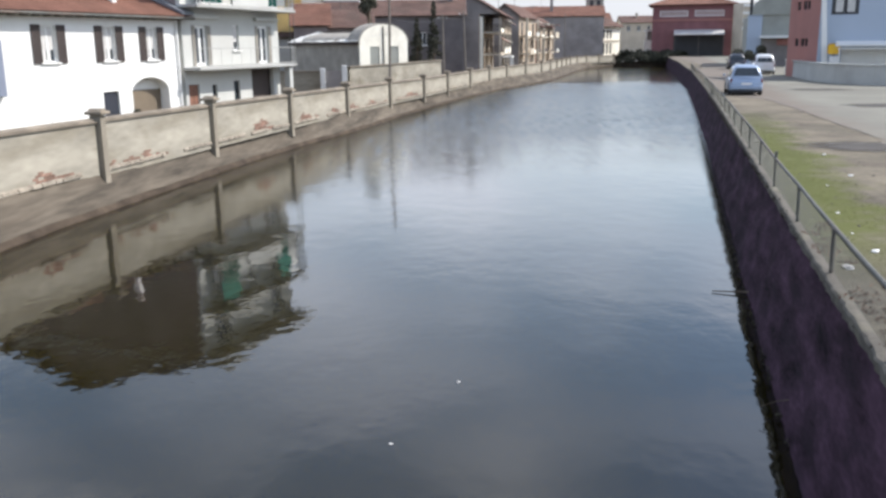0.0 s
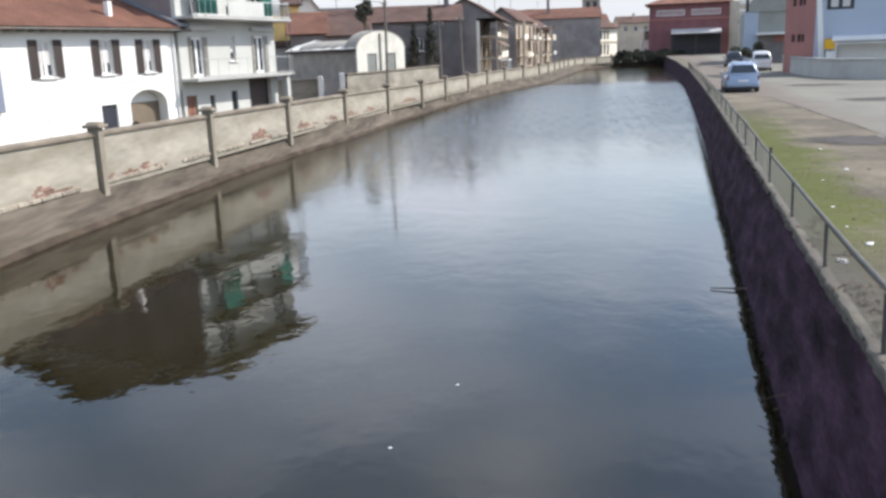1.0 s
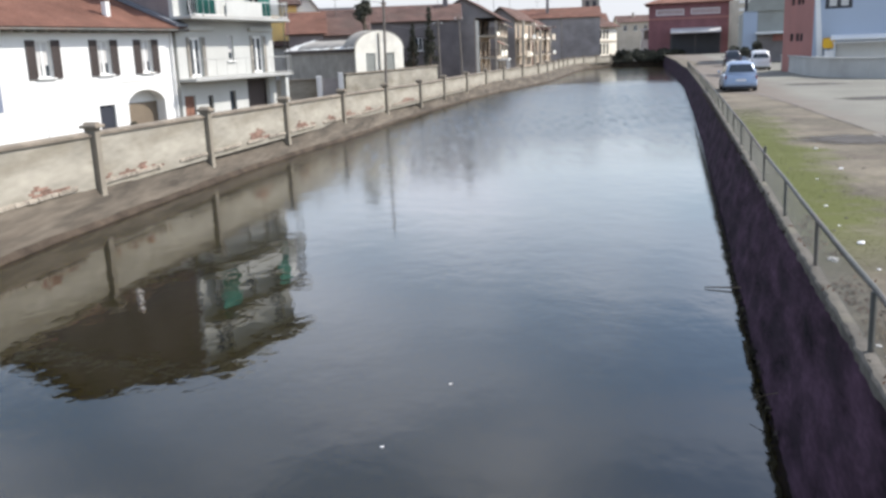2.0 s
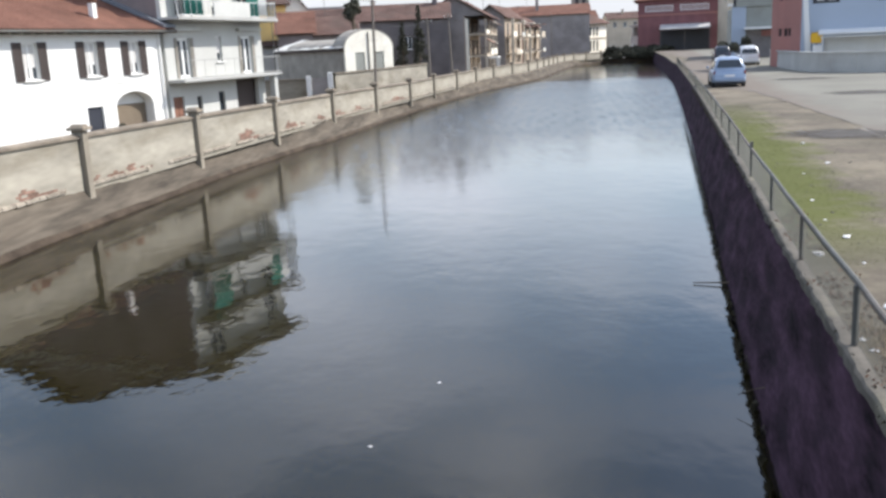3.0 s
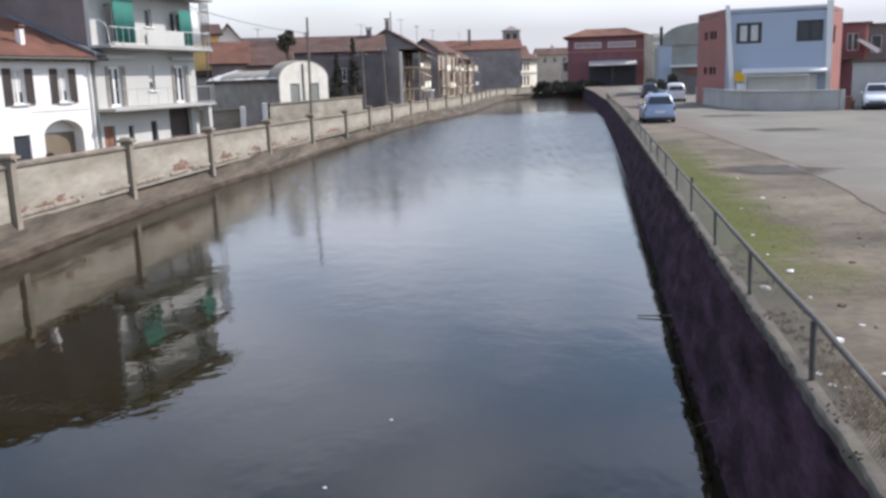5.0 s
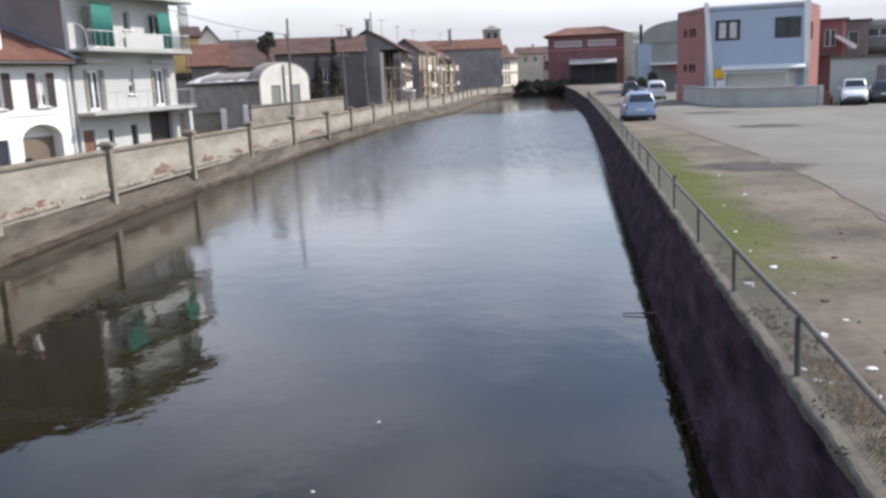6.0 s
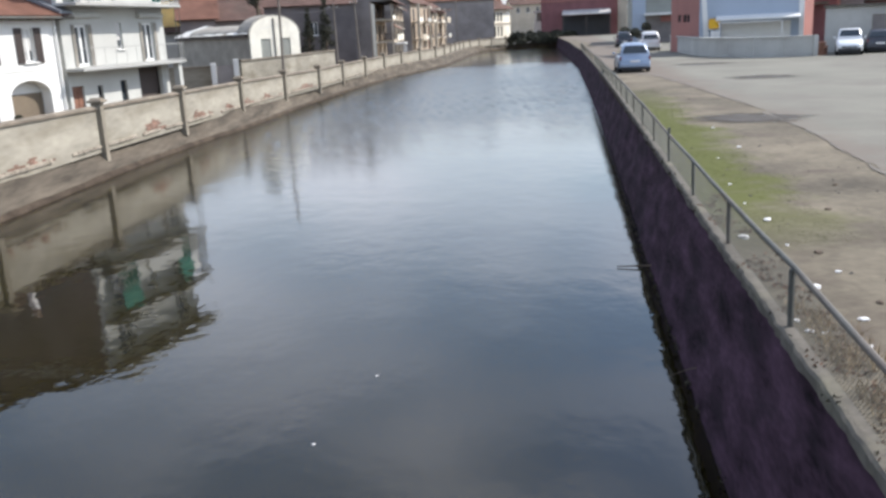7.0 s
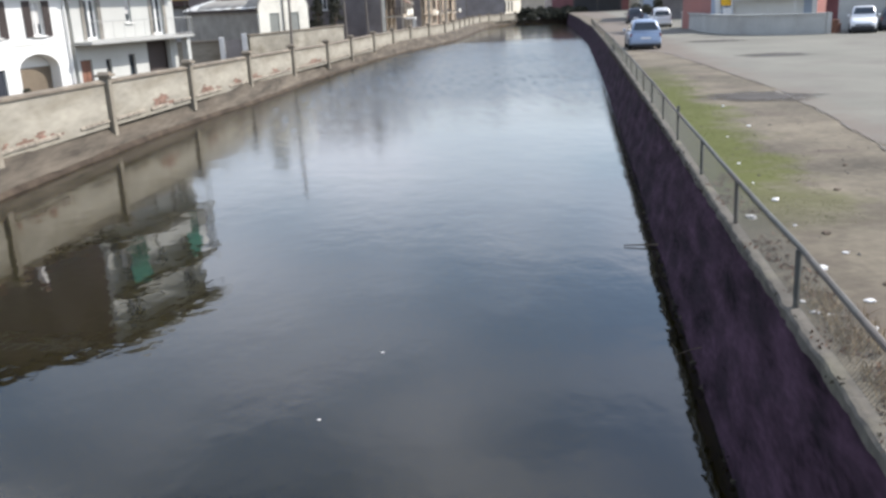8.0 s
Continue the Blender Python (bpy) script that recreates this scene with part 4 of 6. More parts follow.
part("drainpipe", tube(bmesh.new(), ((L - 0.22, -0.08, zz(7.25)), (L - 0.18, -0.08, 0.0)), 0.05, 7), M_FRAME, house_a, "white drainpipe")
part("gutter", tube(bmesh.new(), ((-0.4, -0.52, zz(7.40)), (L + 0.7, -0.52, zz(7.40))), 0.07, 7), M_STEEL, house_a)
part("string_course", boxes((L - 4.3, L - 0.4, -0.02, 0.0, zz(5.02), zz(5.06))), M_CREAM, house_a)
part("meter_door", boxes((L - 8.6, L - 7.6, -0.03, -0.003, zz(2.6), zz(3.75))), M_WHITE, house_a)
part("utility_box", boxes((L - 11.3, L - 10.9, -0.25, -0.003, zz(4.15), zz(6.35)), bevel=0.02), M_SLATE, house_a, "pale blue-grey wall box")
part("roof_slope", tiled_slope(((-0.6, -0.55, zz(7.46)), (L + 0.75, -0.55, zz(7.46)), (L + 0.75, 4.6, zz(9.55)), (-0.6, 4.6, zz(9.55))), rows=20, pitch=0.26), M_TILE, house_a, "brown-red clay tile slope")
part("roof_slope", tiled_slope(((L + 0.75, 9.5, zz(7.46)), (-0.6, 9.5, zz(7.46)), (-0.6, 4.6, zz(9.55)), (L + 0.75, 4.6, zz(9.55))), rows=20, pitch=0.26), M_TILE, house_a)
for xa in (0.0, L - 0.25):
    bm = bmesh.new()
    prism(bm, ((0.0, zz(7.45)), (9.0, zz(7.45)), (4.5, zz(9.38))), "x", xa, xa + 0.25)
    part("gable", bm, M_WHITE, house_a)
for k in range(24):
    part("rafter_end", boxes((0.1 + k * 0.6, 0.2 + k * 0.6, -0.45, -0.003, zz(7.30), zz(7.42))), M_SHUTTER, house_a)
chimney(house_a, L - 3.35, 0.95, zz(7.9), zz(8.75), 0.26)
bm = bmesh.new()
prism(bm, ((-0.5, zz(7.58)), (4.5, zz(9.62)), (4.5, zz(9.80)), (-0.5, zz(7.72))), "x", L - 0.15, L + 0.72)
part("flashing", bm, M_FLASH, house_a, "grey sheet flashing along the roof's edge")

plant = thing("potted_plant", HA @ pose(L - 4.0, -0.5, 0), "dark potted shrub beside the garage arch", "plant")
bm = bmesh.new()
prism(bm, [(0.16 * math.cos(a), 0.16 * math.sin(a)) for a in (2 * math.pi * i / 10 for i in range(10))], "z", 0, 0.35)
part("pot", bm, M_WOOD, plant)


def leaf_cloud(centres, count, size, seed, squash=1.0):
    """Many small leaf blades round the given (x, y, z, radius) clumps."""
    rng = random.Random(seed)
    verts, faces = [], []
    for _ in range(count):
        cx, cy, cz, r = rng.choice(centres)
        d = Vector((rng.gauss(0, 1), rng.gauss(0, 1), rng.gauss(0, 1) * squash)).normalized() * r * (0.35 + 0.65 * rng.random() ** 0.5)
        c = Vector((cx, cy, cz)) + d
        a = Vector((rng.gauss(0, 1), rng.gauss(0, 1), rng.gauss(0, 1))).normalized()
        b = a.cross(Vector((rng.gauss(0, 1), rng.gauss(0, 1), rng.gauss(0, 1)))).normalized()
        s = size * rng.uniform(0.6, 1.4)
        i = len(verts)
        verts += [c - a * s, c + b * s * 0.45, c + a * s, c - b * s * 0.45]
        faces.append((i, i + 1, i + 2, i + 3))
    me = bpy.data.meshes.new("leaves")
    me.from_pydata([tuple(v) for v in verts], [], faces)
    bm = bmesh.new()
    bm.from_mesh(me)
    bpy.data.meshes.remove(me)
    return bm


part("foliage", leaf_cloud([(0, 0, 0.6, 0.28), (0.05, 0, 0.95, 0.2)], 500, 0.06, 3), M_LEAF, plant)

# ---- the balcony house ----
HB = pose(-13.50, 45.27, LEFT_Z, 0, 0, 70)
house_b = thing("balcony_house", HB, "pale grey three-storey house with long concrete balconies", "house")
LB, TOPB = 9.35, zz(13.4)
holesB = [(1.05, 2.1, zz(5.05), zz(7.08)), (7.05, 8.2, zz(5.05), zz(7.15)), (4.55, 5.1, zz(5.8), zz(7.15)), (1.2, 2.65, zz(8.18), zz(10.15)), (7.15, 8.4, zz(8.18), zz(10.12)),
          (4.65, 5.3, zz(9.2), zz(10.15)), (-0.02 + 0.25, 1.15, 0, zz(4.1)), (2.3, 2.75, zz(3.1), zz(4.02)), (4.35, 4.95, 0.3, zz(4.15)), (6.2, 8.6, 0, zz(4.72)), (1.2, 2.5, zz(11.2), zz(12.9)), (7.1, 8.3, zz(11.2), zz(12.9))]
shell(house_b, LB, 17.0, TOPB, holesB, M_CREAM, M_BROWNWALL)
for x0, x1, z0, z1, cu in ((1.05, 2.1, 5.05, 7.08, 0.36), (7.05, 8.2, 5.05, 7.15, 0.36)):
    window(house_b, x0, x1, zz(z0), zz(z1), mullions=1, sill=False, bar=0.13)
    shutter(house_b, x0 - 0.26, x0 - 0.02, zz(z0), zz(z1), M_GREYSHEET)
    shutter(house_b, x1 + 0.02, x1 + 0.30, zz(z0), zz(z1), M_GREYSHEET)
window(house_b, 4.55, 5.1, zz(5.8), zz(7.15), mullions=0, curtain=0.3)
window(house_b, 4.65, 5.3, zz(9.2), zz(10.15), mullions=0)
for x0, x1 in ((1.2, 2.5), (7.1, 8.3)):
    window(house_b, x0, x1, zz(11.2), zz(12.9), mullions=1, sill=True, bar=0.07)
for x0, x1 in ((1.2, 2.65), (7.15, 8.4)):
    window(house_b, x0, x1, zz(8.18), zz(10.13), mullions=1, sill=False, bar=0.07)
part("door", boxes((0.25, 1.13, 0.1, 0.16, 0.02, zz(4.08)), (0.35, 0.66, 0.08, 0.1, 0.2, 1.8), (0.72, 1.03, 0.08, 0.1, 0.2, 1.8)), M_WOOD, house_b, "reddish wooden door")
window(house_b, 2.3, 2.75, zz(3.1), zz(4.02), mullions=0, material=M_SHUTTER)
window(house_b, 4.35, 4.95, 0.3, zz(4.15), mullions=0, material=M_SHUTTER, sill=False)
gd = part("garage_door", boxes((6.2, 8.6, 0.35, 0.42, 0.02, zz(4.7))), M_SHUTTER, house_b)
for k in range(8):
    part("door_board", boxes((6.2, 8.6, 0.33, 0.349, 0.05 + 0.3 * k, 0.3 + 0.3 * k)), M_SHUTTER, gd)
# balconies
for zt, depth, x0, x1 in ((4.98, 1.05, -0.1, 9.4), (8.10, 1.15, -0.15, 9.5), (10.95, 1.2, -0.15, 9.95)):
    part("balcony_slab", boxes((x0, x1, -depth, -0.003, zz(zt) - 0.16, zz(zt)), bevel=0.02), M_GREYRENDER, house_b)
    part("balcony_slab", boxes((9.353, 10.0, -0.9, 3.2, zz(4.82), zz(4.98)), bevel=0.02), M_CREAM, house_b)
part("balcony_slab", boxes((9.353, 10.0, -0.9, 3.2, zz(7.94), zz(8.10)), bevel=0.02), M_CREAM, house_b)
railing(house_b, ((0.0, -1.0, zz(4.98)), (9.35, -1.0, zz(4.98))), 0.95, M_GREYRENDER, step=0.9, bar=0.008)
railing(house_b, ((9.4, -0.85, zz(4.98)), (9.95, -0.85, zz(4.98)), (9.95, 3.1, zz(4.98))), 0.95, M_GREYRENDER, step=0.13)
railing(house_b, ((9.4, -0.85, zz(8.10)), (9.95, -0.85, zz(8.10)), (9.95, 3.1, zz(8.10))), 0.95, M_GREYRENDER, step=0.13)
for a, b in ((0.0, 3.05), (6.6, 9.35)):
    railing(house_b, ((a, -1.1, zz(8.10)), (b, -1.1, zz(8.10))), 0.85, M_FRAME, step=0.45, bar=0.012)
part("balcony_panel", boxes((3.05, 6.6, -1.13, -1.08, zz(8.12), zz(8.95)), bevel=0.01), M_CREAM, house_b)
# green awning curtains of the top balcony
def drape(x0, x1, z0, z1, y, waves, material, name, label):
    bm = bmesh.new()
    n = waves * 6
    r0 = [bm.verts.new((x0 + (x1 - x0) * i / n, y + 0.05 * math.sin(i / 6 * 2 * math.pi), z0)) for i in range(n + 1)]
    r1 = [bm.verts.new((x0 + (x1 - x0) * i / n, y + 0.035 * math.sin(i / 6 * 2 * math.pi) + 0.02, z1)) for i in range(n + 1)]
    for i in range(n):
        bm.faces.new((r0[i], r0[i + 1], r1[i + 1], r1[i]))
    o = part(name, bm, material, house_b, label, smooth=True)
    sm = o.modifiers.new("thickness", "SOLIDIFY")
    sm.thickness = 0.02


drape(0.95, 2.6, zz(8.2), zz(10.35), -0.75, 7, M_GREEN, "sun_curtain", "teal green hanging sun curtain")
drape(7.0, 8.2, zz(8.2), zz(10.2), -0.7, 5, M_GREEN, "sun_curtain", "teal green hanging sun curtain")
drape(8.3, 9.1, zz(8.3), zz(10.2), -0.7, 4, M_FRAME, "sun_curtain", "white hanging sun curtain")
drape(3.2, 4.3, zz(8.15), zz(8.9), -0.9, 4, M_CREAM, "hanging_sheet", "pale sheet hung over the balcony")
# roller blind housings below the upper slab
part("awning_box", boxes((0.2, 3.0, -0.28, -0.003, zz(7.42), zz(7.62)), bevel=0.03), M_CREAM, house_b)
part("awning_box", boxes((6.6, 9.0, -0.28, -0.003, zz(7.42), zz(7.62)), bevel=0.03), M_CREAM, house_b)
bm = bmesh.new()
tube(bm, [(-0.05, -0.05 - 0.95 * math.sin(a), zz(8.1) + 1.25 - 0.0 + 0.55 * math.cos(a) - 0.55) for a in (math.pi / 2 * i / 8 for i in range(9))] + [(-0.05, -1.05, zz(8.1))], 0.025, 6)
part("end_rail", bm, M_FRAME, house_b)
# upright lattice at the far end of the balcony
bm = bmesh.new()
for x in (9.05, 9.3, 9.6, 9.92):
    tube(bm, ((x, -0.8, zz(8.1)), (x, -0.8, zz(10.7))), 0.035, 5)
for z in (8.95, 9.6, 10.2, 10.5, 10.65):
    tube(bm, ((9.05, -0.8, zz(z)), (9.95, -0.8, zz(z))), 0.03, 5)
for x in (9.4, 9.9):
    tube(bm, ((x, -0.8, zz(5.0)), (x, -0.8, zz(7.9))), 0.025, 5)
part("lattice", bm, M_STEEL, house_b)
part("eave", boxes((-0.3, 10.0, -1.3, 17.3, TOPB, TOPB + 0.16)), M_CREAM, house_b)
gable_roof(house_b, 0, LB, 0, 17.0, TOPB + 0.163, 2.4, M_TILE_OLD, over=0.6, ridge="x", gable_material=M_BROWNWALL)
part("end_pier", boxes((9.0, 9.352, -0.9, -0.55, 0, zz(4.82))), M_CREAM, house_b)

# ---- generic buildings from a plan ----
def side(parent, p, q, z0, z1, holes, material, name="wall", th=0.25):
    """A wall of the building parent between plan points p and q (as seen from outside, p is on the viewer's left)."""
    base = parent.matrix_world.inverted()
    m = base @ pose(p[0], p[1], 0, 0, 0, math.degrees(math.atan2(q[1] - p[1], q[0] - p[0])))
    o = part(name, walled(0, math.dist(p, q), z0, z1, 0, th, [h[:4] for h in holes]), material, parent)
    o.matrix_local = m
    return o, m


def placed(o, m):
    o.matrix_local = m
    return o


def glaze(parent, m, x0, x1, z0, z1, material=M_FRAME, mullions=1, bar=0.06, y=0.1, sill=False):
    w = window(parent, x0, x1, z0, z1, y=y, mullions=mullions, sill=sill, material=material, bar=bar)
    w.matrix_local = m
    return w


def slab(parent, ring, z0, z1, material, name, label=""):
    bm = bmesh.new()
    prism(bm, ring, "z", z0, z1)
    o = part(name, bm, material, parent, label)
    o.matrix_local = parent.matrix_world.inverted()
    return o


# ---- east side: the pale blue and red workshop building ----
TL, TR, RB, BB, LB2 = (27.5, 66.6), (34.1, 63.5), (37.7, 68.3), (36.4, 76.0), (27.85, 73.4)
shop = thing("workshop_building", pose(*TL, ROAD_Z), "two-storey workshop with pale blue front and salmon red sides", "building")
bw = [(0.72, 2.55, 7.86, 9.4), (5.0, 6.85, 7.86, 9.4)]
gw = [(1.6, 6.6, 3.4, 5.45)]
_, mF = side(shop, TL, TR, ROAD_Z, 10.35, bw + gw, M_BLUE)
for h in bw:
    glaze(shop, mF, *h, material=M_TRIM, mullions=1, bar=0.13, y=0.06)
for a, b in ((1.0, 1.5), (1.78, 2.28)):
    placed(part("curtain", boxes((a, b, 0.068, 0.08, 8.05, 9.2)), M_CURTAIN, shop, "pale drawn curtain"), mF)
sh = part("roller_shutter", boxes((1.6, 4.05, 0.12, 0.18, 3.4, 5.45)), M_WHITE, shop, "pale grey roller shutter")
sh.matrix_local = mF
sh = part("roller_shutter", boxes((4.15, 6.6, 0.12, 0.18, 3.4, 5.45)), M_WHITE, shop, "pale grey roller shutter")
sh.matrix_local = mF
placed(part("shutter_post", boxes((4.05, 4.15, 0.02, 0.2, 3.4, 5.45)), M_FRAME, shop), mF)
aw = bmesh.new()
prism(aw, ((-0.003, 5.75), (-0.003, 5.98), (-1.3, 5.72), (-1.3, 5.60)), "x", 1.25, 7.2)
placed(part("awning", aw, M_WHITEMETAL, shop, "white sloping awning"), mF)
placed(part("awning_rail", boxes((1.4, 6.0, -1.22, -1.12, 5.40, 5.48), (1.5, 1.58, -1.2, -1.13, 3.2, 5.45), (5.9, 5.98, -1.2, -1.13, 3.2, 5.45)), M_FRAME, shop), mF)
# white slanted fins at both corners
fin = bmesh.new()
prism(fin, ((-0.12, 10.75), (0.2, 10.75), (0.85, 3.2), (0.42, 3.2)), "y", -0.14, -0.004)
placed(part("corner_fin", fin, M_FRAME, shop, "white slanted corner fin"), mF)
fin = bmesh.new()
prism(fin, ((7.0, 10.75), (7.45, 10.75), (7.5, 3.2), (7.2, 3.2)), "y", -0.14, -0.004)
placed(part("corner_fin", fin, M_FRAME, shop, "white slanted corner fin"), mF)
placed(part("parapet", boxes((0.2, 7.0, -0.05, 0.25, 10.353, 10.47)), M_FRAME, shop), mF)
sw = [(1.7, 2.5, 8.35, 9.0), (3.0, 3.8, 8.35, 9.0), (3.9, 4.6, 8.35, 9.0), (1.7, 2.5, 5.6, 6.2), (3.0, 3.8, 5.6, 6.2), (3.9, 4.6, 5.6, 6.2)]
_, mL = side(shop, LB2, TL, ROAD_Z, 10.5, sw, M_REDWALL)
for h in sw:
    glaze(shop, mL, *h, material=M_TRIM, mullions=0, bar=0.05, y=0.08)
ow = [(1.6, 2.6, 7.7, 9.0)]
_, mO = side(shop, TR, RB, ROAD_Z, 10.4, ow, M_REDWALL)
for h in ow:
    glaze(shop, mO, *h, material=M_TRIM, mullions=0, bar=0.05)
side(shop, RB, BB, ROAD_Z, 10.3, [], M_REDWALL)
side(shop, BB, LB2, ROAD_Z, 10.3, [], M_REDWALL)
slab(shop, (TL, TR, RB, BB, LB2), 10.05, 10.2, M_GREYRENDER, "roof")

sign = thing("yellow_sign", pose(28.15, 65.3, ROAD_Z, 0, 0, -25), "yellow roadside sign board on a post", "sign")
part("board", boxes((-0.42, 0.42, -0.04, 0.04, 1.85, 2.6), bevel=0.12), M_SIGN, sign)
bm = bmesh.new()
tube(bm, ((0, 0.08, 0), (0, 0.08, 2.55)), 0.04, 7)
part("post", bm, M_STEEL, sign)
part("lower_board", boxes((-0.25, 0.4, -0.03, 0.03, 0.95, 1.7)), M_LITTER, sign)

# curved low wall in front of it
lw = [(28.9, 76.0), (27.3, 69.2), (26.2, 64.0), (25.9, 60.5), (26.1, 57.9), (26.9, 56.0), (28.3, 54.7), (29.9, 54.1)]
lowwall = thing("low_wall", pose(26.2, 57.9, ROAD_Z), "curved low grey rendered wall with concrete coping", "wall", kind="structure")
inv = lowwall.matrix_world.inverted()
dn = dense(lw, 0.4)
LW_TOP = 4.42
rows = [[(x, y, z) for x, y in offset(dn, d)] for d, z in ((-0.12, ROAD_Z - 0.05), (-0.12, LW_TOP), (0.12, LW_TOP), (0.12, ROAD_Z - 0.05), (-0.12, ROAD_Z - 0.05))]
placed(part("wall_body", strip(rows), M_GREYRENDER, lowwall), inv)
rows = [[(x, y, z) for x, y in offset(dn, d)] for d, z in ((-0.2, LW_TOP + 0.003), (-0.2, LW_TOP + 0.1), (0.2, LW_TOP + 0.1), (0.2, LW_TOP + 0.003), (-0.2, LW_TOP + 0.003))]
placed(part("coping", strip(rows), M_GREYRENDER, lowwall, "pale concrete coping"), inv)
placed(part("wall_end", boxes((29.85, 30.15, 53.85, 54.2, ROAD_Z, LW_TOP + 0.1)), M_GREYRENDER, lowwall), inv)

for k, (x, y, r, h) in enumerate(((30.75, 54.6, 0.28, 0.75), (31.1, 54.9, 0.25, 0.5))):
    bm = bmesh.new()
    prism(bm, [(r * math.cos(a), r * math.sin(a)) for a in (2 * math.pi * i / 12 for i in range(12))], "z", 0, h)
    pot = thing("terracotta_pot", pose(x, y, ROAD_Z + 0.008), "brown terracotta pot at the end of the low wall", "pot")
    part("body", bm, M_WOOD, pot)
    bm = bmesh.new()
    prism(bm, [((r + 0.05) * math.cos(a), (r + 0.05) * math.sin(a)) for a in (2 * math.pi * i / 12 for i in range(12))], "z", h, h + 0.08)
    part("rim", bm, M_WOOD, pot)

# garage and houses beyond the yard
gar = thing("garage", pose(33.0, 58.2, ROAD_Z), "low flat-roofed pale grey garage", "garage")
g1, g2, g3, g4 = (33.0, 58.2), (37.2, 55.6), (39.6, 59.5), (35.4, 62.1)
_, m = side(gar, g1, g2, ROAD_Z, 6.15, [(2.9, 4.6, ROAD_Z + 0.02, 5.6)], M_GREYRENDER)
placed(part("garage_door", boxes((2.9, 4.6, 0.1, 0.15, ROAD_Z, 5.6)), M_DARKWALL, gar), m)
side(gar, g2, g3, ROAD_Z, 6.15, [], M_GREYRENDER)
side(gar, g3, g4, ROAD_Z, 6.15, [], M_GREYRENDER)
side(gar, g4, g1, ROAD_Z, 6.15, [], M_GREYRENDER)
slab(gar, ((32.8, 58.1), (37.2, 55.35), (39.9, 59.5), (35.4, 62.4)), 6.153, 6.33, M_EDGE, "roof")

redh = thing("red_house", pose(39.5, 71.5, ROAD_Z), "dark red house with an outside stair", "house")
r1, r2, r3, r4 = (38.2, 71.9), (41.1, 70.3), (43.6, 75.6), (40.7, 77.2)
rh = [(1.7, 2.6, 7.2, 8.6)]
_, m = side(redh, r1, r2, ROAD_Z, 9.3, rh, M_MARKET)
for h in rh:
    glaze(redh, m, *h, mullions=1)
side(redh, r2, r3, ROAD_Z, 9.3, [], M_REDWALL)
side(redh, r3, r4, ROAD_Z, 9.3, [], M_MARKET)
side(redh, r4, r1, ROAD_Z, 9.3, [], M_MARKET)
slab(redh, ((37.9, 71.8), (41.2, 70.0), (43.9, 75.7), (40.6, 77.5)), 9.303, 9.48, M_TILE_OLD, "roof")
st = bmesh.new()
prism(st, ((2.4, 8.0), (2.7, 8.1), (4.2, 7.2), (4.0, 6.9)), "y", -1.3, -0.2)
placed(part("outside_stair", st, M_WHITEMETAL, redh, "pale outside stair flight"), m)
placed(part("porch_roof", boxes((-0.5, 2.4, -1.6, -0.003, 6.5, 6.7)), M_EDGE, redh), m)

pale = thing("brown_block", pose(41.4, 71.2, ROAD_Z), "brownish rendered house behind the red one", "house")
q1, q2, q3, q4 = (41.3, 71.4), (43.2, 70.4), (46.0, 76.0), (44.1, 77.0)
_, m = side(pale, q1, q2, ROAD_Z, 9.2, [(0.6, 1.4, 7.0, 8.4)], M_BROWNWALL)
glaze(pale, m, 0.6, 1.4, 7.0, 8.4, mullions=0)
side(pale, q2, q3, ROAD_Z, 9.2, [], M_BROWNWALL)
side(pale, q3, q4, ROAD_Z, 9.2, [], M_BROWNWALL)
side(pale, q4, q1, ROAD_Z, 9.2, [], M_BROWNWALL)
slab(pale, ((41.0, 71.4), (43.3, 70.1), (46.3, 76.0), (44.1, 77.3)), 9.203, 9.35, M_EDGE, "roof")

darkb = thing("dark_building", pose(43.5, 68.5, ROAD_Z), "large dark grey commercial building with a pale band", "building")
d1, d2, d3, d4 = (43.6, 72.4), (55.0, 64.5), (60.0, 73.0), (48.6, 80.9)
dh = [(0.6, 2.4, 7.9, 8.6), (3.0, 5.6, 7.9, 8.6), (0.8, 3.2, ROAD_Z, 6.6)]
_, m = side(darkb, d1, d2, ROAD_Z, 9.3, dh, M_DARKWALL)
for h in dh[:2]:
    glaze(darkb, m, *h, mullions=1)
placed(part("recess_door", boxes((0.8, 3.2, 0.18, 0.24, ROAD_Z, 6.6)), M_MARKET, darkb), m)
placed(part("pale_band", boxes((0.0, 13.0, -0.06, -0.003, 8.8, 9.3)), M_GREYRENDER, darkb), m)
placed(part("canopy", boxes((0.0, 13.0, -1.2, -0.003, 6.75, 7.0)), M_EDGE, darkb), m)
placed(part("pier", boxes((3.3, 3.75, -0.5, -0.003, ROAD_Z, 6.75)), M_EDGE, darkb), m)
side(darkb, d2, d3, ROAD_Z, 9.3, [], M_DARKWALL)
side(darkb, d3, d4, ROAD_Z, 9.3, [], M_DARKWALL)
side(darkb, d4, d1, ROAD_Z, 9.3, [], M_DARKWALL)
slab(darkb, (d1, d2, d3, d4), 9.05, 9.2, M_GREYRENDER, "roof")

# grey warehouse with a rounded roof, beyond the workshop
wh = thing("warehouse", pose(35.0, 104.0, ROAD_Z), "grey warehouse with a rounded sheet roof", "warehouse")
w1, w2, w3, w4 = (35.0, 104.6), (45.5, 100.8), (50.5, 118.0), (40.0, 121.8)
_, m = side(wh, w1, w2, ROAD_Z, 9.0, [(1.6, 6.0, ROAD_Z, 6.3)], M_WAREHOUSE)
placed(part("entrance", boxes((1.6, 6.0, 0.19, 0.24, ROAD_Z, 6.3)), M_DARKWALL, wh), m)
placed(part("canopy", boxes((1.3, 7.0, -1.4, -0.003, 6.4, 6.65)), M_WHITEMETAL, wh), m)
